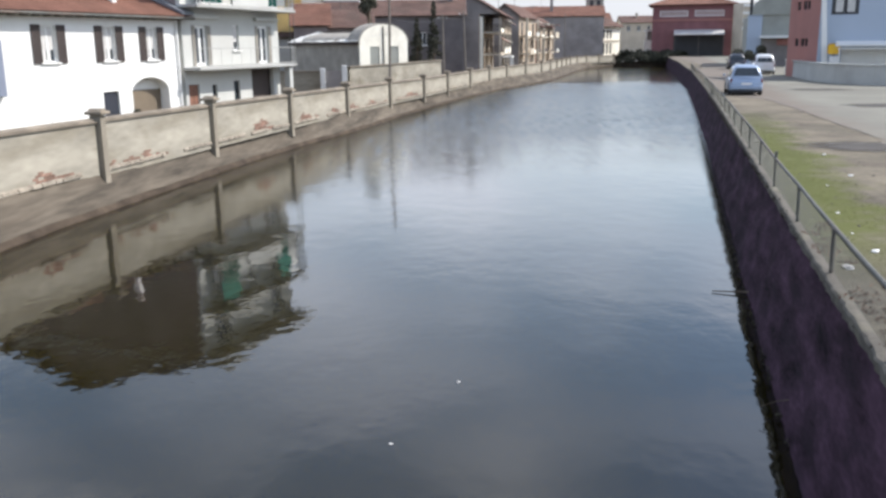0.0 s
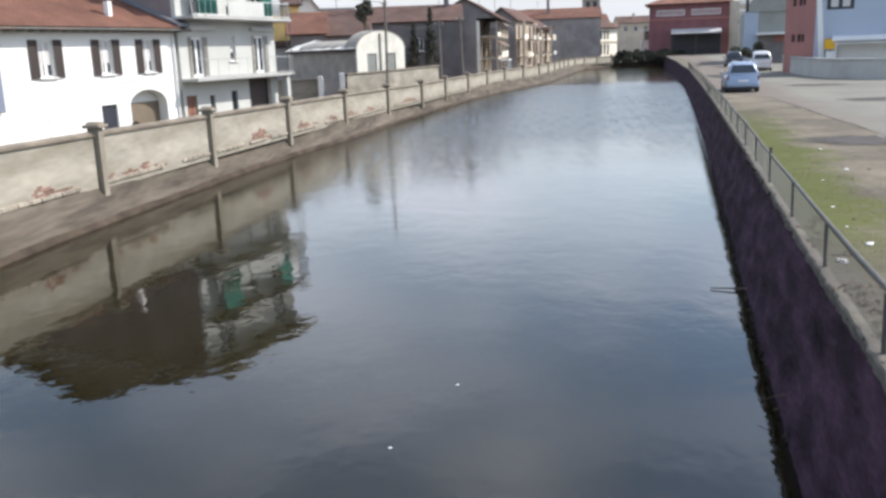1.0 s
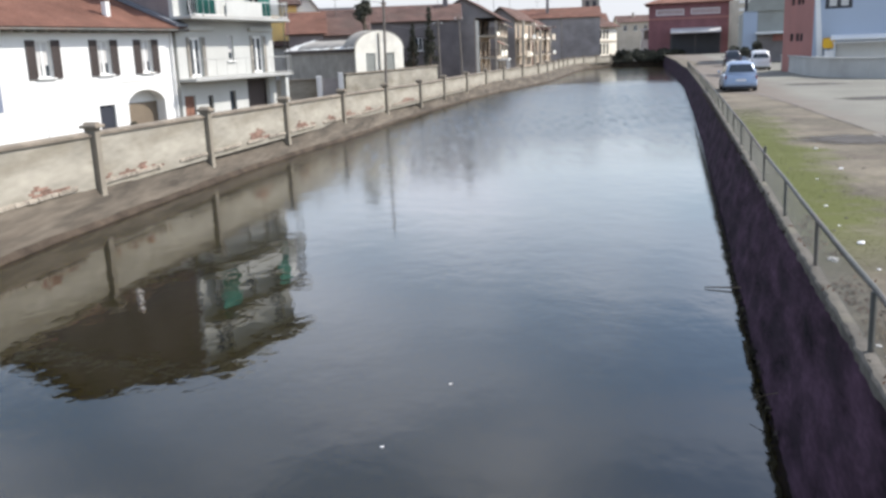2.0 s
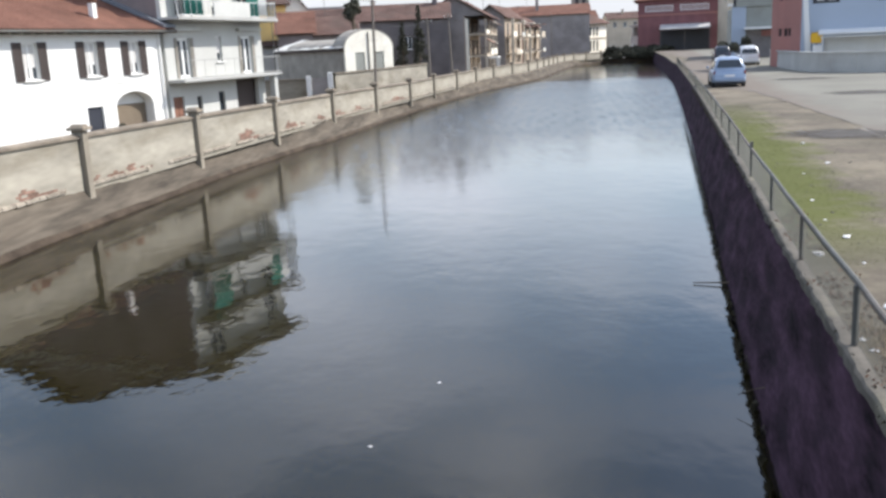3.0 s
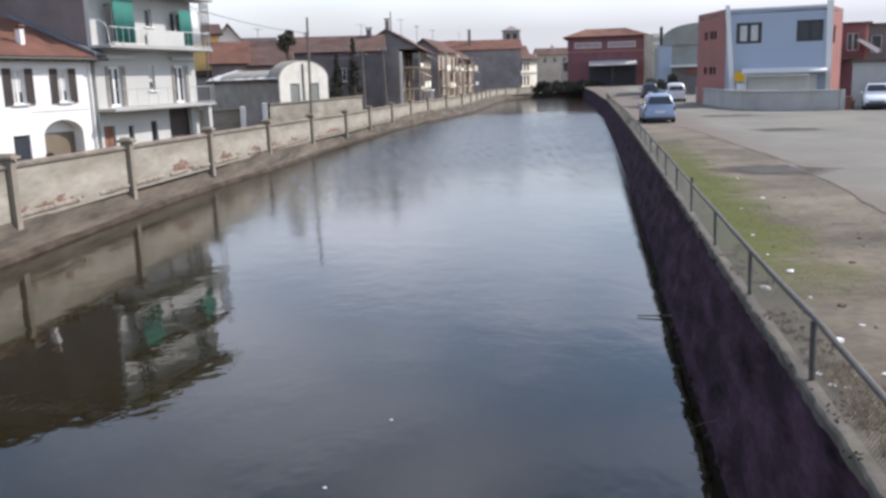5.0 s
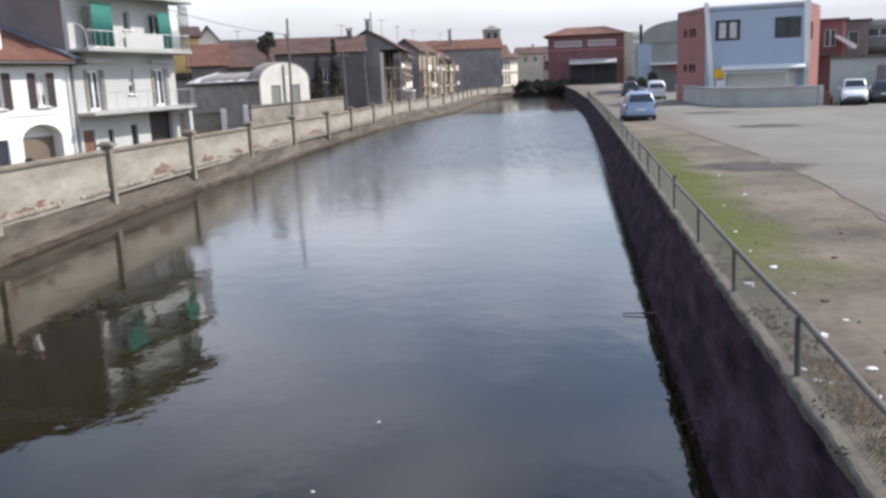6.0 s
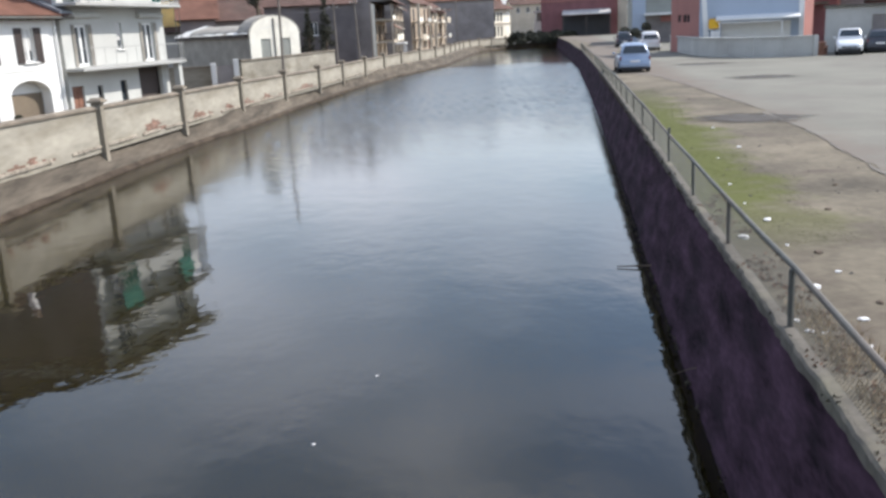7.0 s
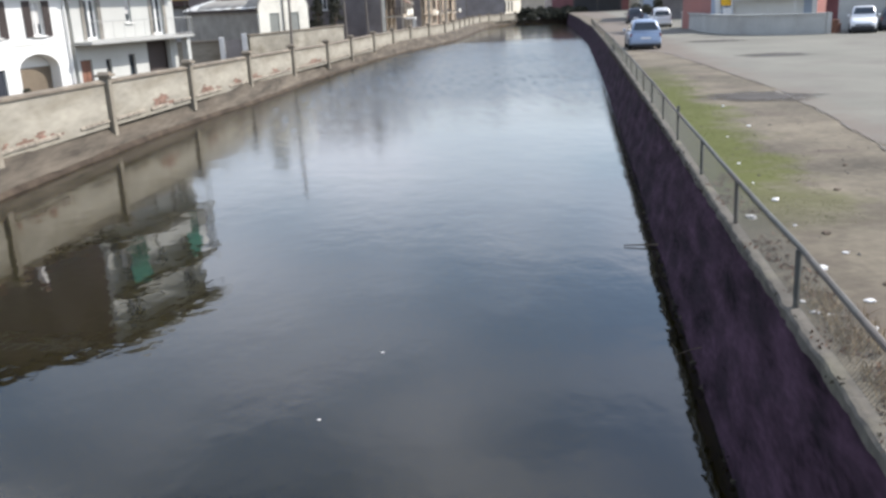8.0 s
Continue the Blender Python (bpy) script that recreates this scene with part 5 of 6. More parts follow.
placed(part("red_fascia", boxes((3.2, 7.0, -0.12, -0.004, 5.6, 6.3)), M_REDWALL, wh), m)
placed(part("pale_end_panel", boxes((-0.12, 1.45, -0.1, -0.004, ROAD_Z, 9.0)), M_BLUE, wh), m)
side(wh, w2, w3, ROAD_Z, 9.0, [], M_WAREHOUSE)
side(wh, w3, w4, ROAD_Z, 9.0, [], M_WAREHOUSE)
side(wh, w4, w1, ROAD_Z, 9.0, [], M_WAREHOUSE)
bm = bmesh.new()
ring = [(0.3 + 5.2 * (1 - math.cos(math.pi * i / 14)), 9.0 + 2.55 * math.sin(math.pi * i / 14) ** 0.6) for i in range(15)]
prism(bm, ring, "y", -0.2, 17.5)
placed(part("rounded_roof", bm, M_WAREHOUSE, wh, smooth=False), m)
placed(part("roof_vent", boxes((0.0, 0.35, 0.0, 0.4, 9.0, 11.2)), M_TRIM, wh), m)

# the red market hall at the head of the canal
mk = thing("market_hall", pose(43.4, 190.0, ROAD_Z), "dark red market hall with hipped tile roof", "building")
k1, k2 = (43.3, 190.2), (59.0, 186.0)
_, m = side(mk, k1, k2, ROAD_Z, 13.7, [(1.5, 7.2, 11.3, 12.5), (8.6, 14.4, 11.3, 12.5), (4.5, 14.5, ROAD_Z, 7.4)], M_MARKET)
for a, b in ((1.5, 7.2), (8.6, 14.4)):
    glaze(mk, m, a, b, 11.3, 12.5, mullions=3, bar=0.12, y=0.02)
    placed(part("blind", boxes((a + 0.12, b - 0.12, 0.0, 0.018, 11.42, 12.38)), M_BLIND, mk, "dusty pink window blind"), m)
placed(part("entrance", boxes((4.5, 14.5, 0.18, 0.24, ROAD_Z, 7.4)), M_TRIM, mk), m)
cb = bmesh.new()
prism(cb, ((-0.004, 8.4), (-0.004, 8.6), (-4.0, 7.7), (-4.0, 7.5)), "x", 4.6, 14.6)
placed(part("canopy", cb, M_CANOPY, mk, "weathered white sloping entrance canopy"), m)
placed(part("string_course", boxes((0.0, 16.2, -0.12, -0.004, 10.4, 10.75)), M_REDWALL, mk), m)
for x in (4.7, 9.5, 14.4):
    placed(part("canopy_post", boxes((x, x + 0.15, -3.9, -3.75, ROAD_Z, 7.5)), M_STEEL, mk), m)
ln = math.dist(k1, k2)
placed(part("wall", boxes((0, 0.25, 0.25, 14, ROAD_Z, 13.7), (ln - 0.25, ln, 0.25, 14, ROAD_Z, 13.7), (0, ln, 13.75, 14, ROAD_Z, 13.7)), M_MARKET, mk), m)
hipm = thing("tmp_hip", mk.matrix_world @ m, "x", "x")
n0 = set(scene.objects)
hip_roof(hipm, 0, ln, 0, 14, 13.7, 1.9, M_TILE, over=1.0, rows=8, run=5.0)
for o in [o for o in scene.objects if o not in n0]:
    o.parent = mk
    o.matrix_local = m
bpy.data.objects.remove(hipm)

# side wing with bright slats between market and warehouse
wing = thing("slatted_wing", pose(60.5, 178.0, ROAD_Z), "low wing with pale slatted storeys", "building")
for k in range(4):
    part("slat", boxes((-2.2, 1.8, -0.3, 0.0, 5.2 + 1.45 * k, 5.7 + 1.45 * k)), M_WHITEMETAL, wing)
part("wall", boxes((-2.2, 2.0, 0.003, 6, 0, 10.3)), M_BEIGE, wing)

# ---- cars ----
def loft(sections, nose=True):
    """Body of cross sections (y, half width, z low, z high, corner radius)."""
    bm = bmesh.new()
    rings = []
    for y, w, z0, z1, r in sections:
        ring = []
        for cx, cz, a0 in ((w - r, z1 - r, 0), (-(w - r), z1 - r, 90), (-(w - r * 0.5), z0 + r * 0.5, 180), (w - r * 0.5, z0 + r * 0.5, 270)):
            rr = r if a0 < 180 else r * 0.5
            for a in (0, 45, 90):
                t = radians(a0 + a)
                ring.append(bm.verts.new((cx + rr * math.cos(t), y, cz + rr * math.sin(t))))
        rings.append(ring)
    for a, b in zip(rings, rings[1:]):
        n = len(a)
        for i in range(n):
            bm.faces.new((a[i], a[(i + 1) % n], b[(i + 1) % n], b[i]))
    bm.faces.new(rings[0])
    bm.faces.new(rings[-1][::-1])
    return bm


def car(name, m, paint, label, L=3.8, W=1.68, H=1.52, kind="hatch"):
    """A car whose tail is at y = 0 and nose at y = L, wheels on z = 0."""
    c = thing(name, m, label, "car")
    w = W / 2
    belt = 0.92 if kind != "pickup" else 1.0
    bonnet = belt - 0.04
    body = [(0.02, w - 0.10, 0.34, belt - 0.10, 0.10), (0.10, w - 0.03, 0.26, belt - 0.02, 0.12), (0.5, w, 0.22, belt, 0.12), (L * 0.45, w, 0.20, belt, 0.12), (L - 1.0, w, 0.20, bonnet, 0.14),
            (L - 0.35, w - 0.04, 0.24, bonnet - 0.14, 0.16), (L - 0.06, w - 0.16, 0.30, bonnet - 0.26, 0.14), (L, w - 0.26, 0.38, bonnet - 0.34, 0.10)]
    part("body", loft(body), paint, c, smooth=True)
    if kind == "pickup":
        cab = [(L * 0.36, w - 0.10, belt - 0.05, H - 0.22, 0.10), (L * 0.40, w - 0.14, belt - 0.05, H, 0.14), (L * 0.60, w - 0.16, belt - 0.05, H, 0.14), (L * 0.74, w - 0.08, belt - 0.05, belt + 0.06, 0.05)]
        rear, top_r, top_f, front = L * 0.36, L * 0.40, L * 0.60, L * 0.74
    else:
        cab = [(0.10, w - 0.07, belt - 0.05, belt + 0.05, 0.05), (0.34, w - 0.12, belt - 0.05, H - 0.22, 0.22), (0.50, w - 0.17, belt - 0.05, H - 0.03, 0.26), (0.85, w - 0.17, belt - 0.05, H, 0.28), (L * 0.52, w - 0.17, belt - 0.05, H, 0.28), (L * 0.76, w - 0.07, belt - 0.05, belt + 0.05, 0.05)]
        rear, top_r, top_f, front = 0.06, 0.42, L * 0.52, L * 0.76
    part("cabin", loft(cab), paint, c, smooth=True)
    # glass: rear, front and sides, a few millimetres proud of the cabin
    def pane(name, quad, mat_=M_GLASS):
        bm = bmesh.new()
        q = [Vector(v) for v in quad]
        nrm = (q[1] - q[0]).cross(q[3] - q[0]).normalized()
        if nrm.dot(sum(q, Vector()) / 4 - Vector((0, L / 2, 0.8))) < 0:
            nrm = -nrm
        lo = [bm.verts.new(v + nrm * 0.012) for v in q]
        hi = [bm.verts.new(v + nrm * 0.022) for v in q]
        bm.faces.new(hi)
        bm.faces.new(lo[::-1])
        for i in range(4):
            bm.faces.new((lo[i], lo[(i + 1) % 4], hi[(i + 1) % 4], hi[i]))
        return part(name, bm, mat_, c)
    zr = H - 0.13
    def lerp(a, b, t):
        return a + (b - a) * t
    zt = H - 0.05 if kind != "pickup" else H
    base = belt + 0.05 if kind != "pickup" else belt - 0.05
    ya, yb = (lerp(rear, top_r, 0.16), lerp(rear, top_r, 0.92)) if kind != "pickup" else (rear - 0.0, rear + 0.02)
    za, zb = (lerp(base, zt, 0.10), lerp(base, zt, 0.80)) if kind != "pickup" else (belt + 0.08, H - 0.3)
    pane("rear_window", ((-(w - 0.19), ya, za), ((w - 0.19), ya, za), ((w - 0.34), yb, zb), (-(w - 0.34), yb, zb)))
    t0, t1 = 0.14, 0.86
    pane("windscreen", ((-(w - 0.18), lerp(front, top_f, t0), lerp(belt + 0.05, H, t0)), ((w - 0.18), lerp(front, top_f, t0), lerp(belt + 0.05, H, t0)),
                        ((w - 0.27), lerp(front, top_f, t1), lerp(belt + 0.05, H, t1)), (-(w - 0.27), lerp(front, top_f, t1), lerp(belt + 0.05, H, t1))))
    for s in (-1, 1):
        y0, y1 = (top_r + 0.12, top_f + 0.1)
        mid = (y0 + y1) / 2
        for a, b in ((y0, mid - 0.04), (mid + 0.04, y1 + 0.25)):
            pane("side_window", ((s * (w - 0.115), a, belt + 0.08), (s * (w - 0.115), b, belt + 0.08), (s * (w - 0.19), min(b, y1) - 0.05, H - 0.22), (s * (w - 0.19), a + 0.05, H - 0.22)))
    part("rear_bumper", boxes((-w + 0.05, w - 0.05, -0.05, 0.12, 0.30, 0.52), bevel=0.04), paint if kind == "hatch" else M_TRIM, c)
    part("front_bumper", boxes((-w + 0.12, w - 0.12, L - 0.12, L + 0.05, 0.26, 0.46), bevel=0.04), M_TRIM if kind == "pickup" else paint, c)
    part("rear_plate", boxes((-0.26, 0.26, -0.062, -0.052, 0.56, 0.66) if kind == "hatch" else (-0.26, 0.26, -0.062, -0.052, 0.36, 0.46)), M_LITTER, c, "plain white plate")
    part("underside", boxes((-w + 0.12, w - 0.12, 0.15, L - 0.2, 0.14, 0.26)), M_TRIM, c)
    part("grille", boxes((-0.45, 0.45, L - 0.03, L + 0.012, 0.48, 0.56)), M_TRIM, c)
    for s in (-1, 1):
        part("tail_light", boxes((min(s * (w - 0.04), s * (w - 0.16)), max(s * (w - 0.04), s * (w - 0.16)), 0.02, 0.16, 0.66, belt - 0.06), bevel=0.02), M_TAIL, c)
        part("headlight", boxes((min(s * (w - 0.20), s * (w - 0.46)), max(s * (w - 0.20), s * (w - 0.46)), L - 0.22, L - 0.01, 0.54, 0.66), bevel=0.03), M_LAMP, c)
        part("door_mirror", boxes((min(s * (w + 0.02), s * (w + 0.16)), max(s * (w + 0.02), s * (w + 0.16)), L * 0.66, L * 0.66 + 0.1, belt, belt + 0.14), bevel=0.03), paint, c)
        for y in (0.66, L - 0.72):
            bm = bmesh.new()
            x0, x1 = s * (w - 0.19), s * (w + 0.005)
            prism(bm, [(y + 0.30 * math.cos(a), 0.30 + 0.30 * math.sin(a)) for a in (2 * math.pi * i / 20 for i in range(20))], "x", min(x0, x1), max(x0, x1))
            t = part("wheel", bm, M_RUBBER, c)
            bm = bmesh.new()
            prism(bm, [(y + 0.19 * math.cos(a), 0.30 + 0.19 * math.sin(a)) for a in (2 * math.pi * i / 12 for i in range(12))], "x", s * (w - 0.02), s * (w + 0.012))
            part("rim", bm, M_STEEL, t)
    return c


car("blue_car", pose(15.75, 46.9, ROAD_Z + 0.008, 0, 0, -13), M_CAR_BLUE, "light blue hatchback parked on the earth verge by the fence", L=3.75, W=1.72, H=1.58)
car("white_car", pose(27.6, 77.6, ROAD_Z + 0.008, 0, 0, -14), M_CAR_WHITE, "white estate car parked beside the low wall", L=4.2, W=1.74, H=1.7)
car("white_pickup", pose(33.6, 56.2, ROAD_Z + 0.008, 0, 0, 150), M_CAR_WHITE, "white pickup parked nose out by the garage", L=4.3, W=1.58, H=1.6, kind="pickup")
car("dark_car", pose(34.2, 53.6, ROAD_Z + 0.008, 0, 0, -30), M_CAR_DARK, "dark hatchback parked beside the white pickup", L=3.8, W=1.66, H=1.45)
car("roadside_car", pose(29.7, 91.5, ROAD_Z + 0.008, 0, 0, -14), M_CAR_DARK, "dark car parked at the roadside", L=4.0, W=1.66, H=1.6)


# ---- west side, behind the boundary wall ----
# yard wall with gate
yw = thing("yard_wall", pose(-10.0, 68.0, LEFT_Z), "rendered yard wall with pale coping", "wall", kind="structure")
inv = yw.matrix_world.inverted()
for pts, zt in ((((-13.6, 67.6), (-9.75, 68.2)), 4.15), (((-7.75, 68.6), (-4.6, 72.6), (-0.75, 79.6)), 4.45)):
    dn = dense(list(pts), 1.0)
    z2 = [zt + (0.25 * i / len(dn)) * (1 if zt > 4.2 else 0) for i in range(len(dn))]
    rows = [[(x, y, LEFT_Z if low else zt_ - 0.1) for (x, y), zt_ in zip(offset(dn, d), z2)] for d, low in ((0.12, True), (0.12, False), (-0.12, False), (-0.12, True), (0.12, True))]
    placed(part("wall_body", strip(rows), M_WALLOLD, yw), inv)
    rows = [[(x, y, zt_ + h) for (x, y), zt_ in zip(offset(dn, d), z2)] for d, h in ((0.2, -0.097), (0.2, 0.0), (-0.2, 0.0), (-0.2, -0.097), (0.2, -0.097))]
    placed(part("coping", strip(rows), M_COPING, yw), inv)
gate = thing("yard_gate", pose(-9.5, 67.6, LEFT_Z, 0, 0, 8), "dark metal yard gate between white posts", "gate")
for x, zt in ((-0.1, 2.3), (1.55, 2.5)):
    part("gate_post", boxes((x - 0.19, x + 0.19, -0.19, 0.19, 0, zt), bevel=0.02), M_WHITE, gate, "white gate post")
part("gate_leaf", boxes((0.12, 1.33, -0.03, 0.03, 0.08, 2.1)), M_DARKWALL, gate, "dark sheet metal gate leaf")

# shed with a rounded cream gable and a patched sheet roof
shed = thing("shed", pose(-7.4, 74.6, LEFT_Z, 0, 0, 41), "cream shed with rounded gable and patched sheet roof", "shed")
GW = 5.1
arch_ring = [(0.0, 0.0), (GW, 0.0), (GW, 4.2)] + [(GW / 2 + GW / 2 * math.cos(math.pi * i / 14), 4.2 + 1.5 * math.sin(math.pi * i / 14)) for i in range(1, 14)] + [(0.0, 4.2)]
holes = [(1.05, 2.05, 2.3, 3.85), (3.2, 4.1, 2.3, 3.85)]
part("gable_wall", walled(0, GW, 0, 4.2, 0, 0.25, holes), M_SHED, shed)
bm = bmesh.new()
prism(bm, [(x, z) for x, z in arch_ring if z >= 4.2], "y", 0.0, 0.25)
part("gable_head", bm, M_SHED, shed)
bm = bmesh.new()
rim = [(GW / 2 + (GW / 2 + 0.12) * math.cos(math.pi * i / 14), 4.2 + 1.6 * math.sin(math.pi * i / 14)) for i in range(15)]
prism(bm, rim + [(x * 0.97 + GW / 2 * 0.03, z - 0.08) for x, z in rim[::-1]], "y", -0.012, 1.6)
part("rounded_roof", bm, M_GREYSHEET, shed)
bm = bmesh.new()
prism(bm, [(x, z * 0.55 + 1.9) for x, z in rim] , "y", 1.6, 9.0)
part("rear_roof", bm, M_GREYSHEET, shed)
for h in holes:
    sh = part("shutter", boxes((h[0], h[1], 0.06, 0.12, h[2], h[3])), M_WAREHOUSE, shed, "grey-green boarded window")
part("drainpipe", tube(bmesh.new(), ((GW / 2 - 0.1, -0.06, 5.5), (GW / 2 - 0.1, -0.06, 0.2)), 0.05, 6), M_STEEL, shed)
part("side_wall", boxes((GW - 0.25, GW, 0.25, 9, 0, 4.2), (0, 0.25, 0.25, 9, 0, 4.2), (0.25, GW - 0.25, 8.75, 9, 0, 4.2)), M_GREYSHEET, shed)
# the long grey side of the shed, with its sheet roof
shed2 = thing("long_shed", pose(-7.5 - 11.0 * 0.643, 74.6 + 11.0 * 0.766, LEFT_Z, 0, 0, -50), "long low grey shed with bleached buckled roof sheets", "shed")
for k in range(17):
    part("cladding_panel", boxes((0.03 + k * 0.64, 0.645 + k * 0.64, -0.03, 0.2, 0, 4.0)), M_GREYSHEET, shed2)
part("wall", boxes((0.0, 10.9, 0.203, 0.35, 0, 4.05), (0.0, 0.2, 0.353, 3.0, 0, 4.05)), M_GREYSHEET, shed2)
part("eave_board", boxes((-0.1, 10.95, -0.3, 0.2, 4.06, 4.22)), M_SHUTTER, shed2)
for r in range(3):
    for k in range(12):
        bm = bmesh.new()
        n = 10
        x0, x1 = -0.2 + k * 0.93, 0.82 + k * 0.93
        y0, y1 = (-0.35, 0.9, 2.1)[r], (1.0, 2.2, 3.6)[r]

        def sag(x, y):
            up = 4.28 + 0.62 * math.sin(min(1.0, max(0.0, (y + 0.35) / 4.2)) * math.pi * 0.62)
            return up + 0.42 * noise.noise((x * 0.34, y * 0.5, 4.0)) * min(1.0, max(0.0, y + 0.35)) + 0.03 * r
        a = [bm.verts.new((x0 + (x1 - x0) * i / n, y0, sag(x0 + (x1 - x0) * i / n, y0) + 0.03 * (i % 2) + 0.03 * (k % 2))) for i in range(n + 1)]
        b = [bm.verts.new((x0 + (x1 - x0) * i / n, y1, sag(x0 + (x1 - x0) * i / n, y1) + 0.03 * (i % 2) + 0.03 * (k % 2))) for i in range(n + 1)]
        for i in range(n):
            bm.faces.new((a[i], a[i + 1], b[i + 1], b[i]))
        tone = noise.noise((k * 0.7, r * 1.9, 5.0))
        o = part("roof_sheet", bm, M_PALESHEET if tone > -0.18 else M_GREYSHEET, shed2)
        o.modifiers.new("thickness", "SOLIDIFY").thickness = 0.02

# yellow house and the roofs behind the sheds
yh = thing("yellow_house", pose(-20.6, 94.4, LEFT_Z, 0, 0, 14), "yellow ochre house with brown tiled roof", "house")
shell(yh, 5.25, 7.0, 9.3, [(4.0, 4.7, 6.6, 8.2)], M_YELLOW, M_SHED)
window(yh, 4.0, 4.7, 6.6, 8.2, material=M_SHUTTER)
gable_roof(yh, 0, 5.25, 0, 7.0, 9.3, 1.1, M_TILE_OLD, over=0.5, ridge="x", gable_material=M_WHITE)


def plain_house(name, x, y, turn, length, depth, eave, rise, wall, roof, label, z0=None, windows=(), ridge="x", over=0.4, chim=(), rows=10, gable=None):
    """A house with its front on local y = 0. windows: (x0, x1, z0, z1) above its own ground."""
    h = thing(name, pose(x, y, LEFT_Z if z0 is None else z0, 0, 0, turn), label, "house")
    shell(h, length, depth, eave, list(windows), wall)
    for w in windows:
        window(h, *w, mullions=1, bar=0.07, material=M_FRAME)
    gable_roof(h, 0, length, 0, depth, eave, rise, roof, over=over, ridge=ridge, rows=rows + 6, gable_material=gable or wall, pitch=0.19)
    for cx, cy, top in chim:
        chimney(h, cx, cy, eave, top, 0.6, wall)
    return h


plain_house("white_gable_house", -16.4, 98.3, 8, 3.0, 9.0, 8.5, 1.9, M_WHITE, M_TILE_OLD, "narrow white-gabled house under a dark tile roof", ridge="y", over=0.5)
plain_house("brown_house", -15.0, 87.0, 8, 3.3, 8.0, 6.1, 2.05, M_BROWNWALL, M_TILE, "brownish rendered house with red-brown tile roof")
plain_house("tiled_house", -12.2, 89.2, 7, 4.6, 8.0, 5.85, 1.7, M_DARKWALL, M_TILE_OLD, "low dark house under an old brown tile roof")
plain_house("grey_annex", -19.4, 88.4, 9, 4.7, 5.0, 4.9, 0.5, M_GREYRENDER, M_TILE_OLD, "plain grey rendered annex before the yellow house")
plain_house("upper_house", -14.2, 104.1, 6, 5.0, 8.0, 8.05, 1.0, M_BROWNWALL, M_TILE_OLD, "brown house with a shallow tiled roof and deep eaves", over=0.8, windows=((1.0, 1.9, 6.2, 7.5), (3.1, 4.0, 6.2, 7.5)))
plain_house("shallow_roof_house", -18.2, 128.8, 6, 4.6, 7.0, 9.95, 0.55, M_BROWNWALL, M_DARKWALL, "far house under a shallow dark roof", over=0.9)
plain_house("long_dark_house", -8.4, 103.8, 0, 10.2, 9.0, 7.4, 1.85, M_DARKER, M_TILE_OLD, "long dark rendered house with tiled roof", chim=((8.7, 4.0, 9.9),), windows=((2.0, 2.9, 3.9, 5.4), (5.0, 5.9, 3.9, 5.4)))
plain_house("far_roof_house", -13.6, 124.4, 4, 8.4, 8.0, 8.9, 0.8, M_BEIGE, M_TILE, "beige house with red tile roof", chim=((5.4, 4.0, 10.6), (2.4, 4.4, 10.2)))

# gabled house: front darkened for shade, sunny canal side coloured lighter, with stacked balconies
gh = thing("gabled_house", pose(-1.75, 112.0, LEFT_Z, 0, 0, -8), "gabled house with shade-darkened front and beige balconied side facing the canal", "house")
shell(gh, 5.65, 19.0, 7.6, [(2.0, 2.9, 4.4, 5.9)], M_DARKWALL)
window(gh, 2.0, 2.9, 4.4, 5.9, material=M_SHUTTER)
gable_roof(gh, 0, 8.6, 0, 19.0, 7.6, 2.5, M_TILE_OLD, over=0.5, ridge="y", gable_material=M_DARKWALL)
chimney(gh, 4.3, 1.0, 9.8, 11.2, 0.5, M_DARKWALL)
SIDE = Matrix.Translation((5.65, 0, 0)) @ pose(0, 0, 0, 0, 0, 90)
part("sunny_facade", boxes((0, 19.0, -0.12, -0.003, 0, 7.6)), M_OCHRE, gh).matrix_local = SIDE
part("corner_pier", boxes((-0.05, 0.3, -0.5, -0.125, 0, 7.3)), M_SHED, gh).matrix_local = SIDE
for k, z in enumerate((2.6, 5.3)):
    for a, b in ((0.5, 5.6), (7.0, 12.2), (13.6, 18.6)):
        part("balcony_slab", boxes((a, b, -2.7, -0.125, z, z + 0.18)), M_BEIGE, gh).matrix_local = SIDE
        part("balcony_front", boxes((a, b, -2.7, -2.6, z + 0.183, z + (0.95 if a > 6 else 0.35 + 0.25 * k))), M_SHED if (k + int(a)) % 2 else M_OCHRE, gh).matrix_local = SIDE
        r = railing(gh, ((a, -2.65, z + 0.16), (a, -0.2, z + 0.16)), 0.95, M_SHUTTER, step=0.3, bar=0.02)
        r.matrix_local = SIDE
        for x in (a + 0.8, b - 1.9):
            placed(window(gh, x, x + 1.1, z + 0.2, z + 2.2, y=-0.16, sill=False, material=M_SHUTTER), SIDE)
for x in (0.5, 5.6, 7.0, 12.2, 13.6, 18.4):
    part("balcony_post", boxes((x, x + 0.22, -2.72, -2.5, 0, 7.3)), M_BEIGE, gh).matrix_local = SIDE
for a, b, z, mt in ((0.7, 3.4, 7.0, M_WOOD), (3.6, 5.5, 6.9, M_SHED), (7.4, 11.8, 6.9, M_OCHRE), (1.0, 4.6, 4.4, M_WOOD), (7.6, 10.2, 4.3, M_GREYSHEET), (14.0, 18.0, 6.8, M_WOOD)):
    bm = bmesh.new()
    prism(bm, ((-2.5, z + 0.35), (-2.5, z + 0.42), (-3.5, z - 0.1), (-3.5, z - 0.17)), "x", a, b)
    part("awning", bm, mt, gh, "faded sloping balcony awning").matrix_local = SIDE
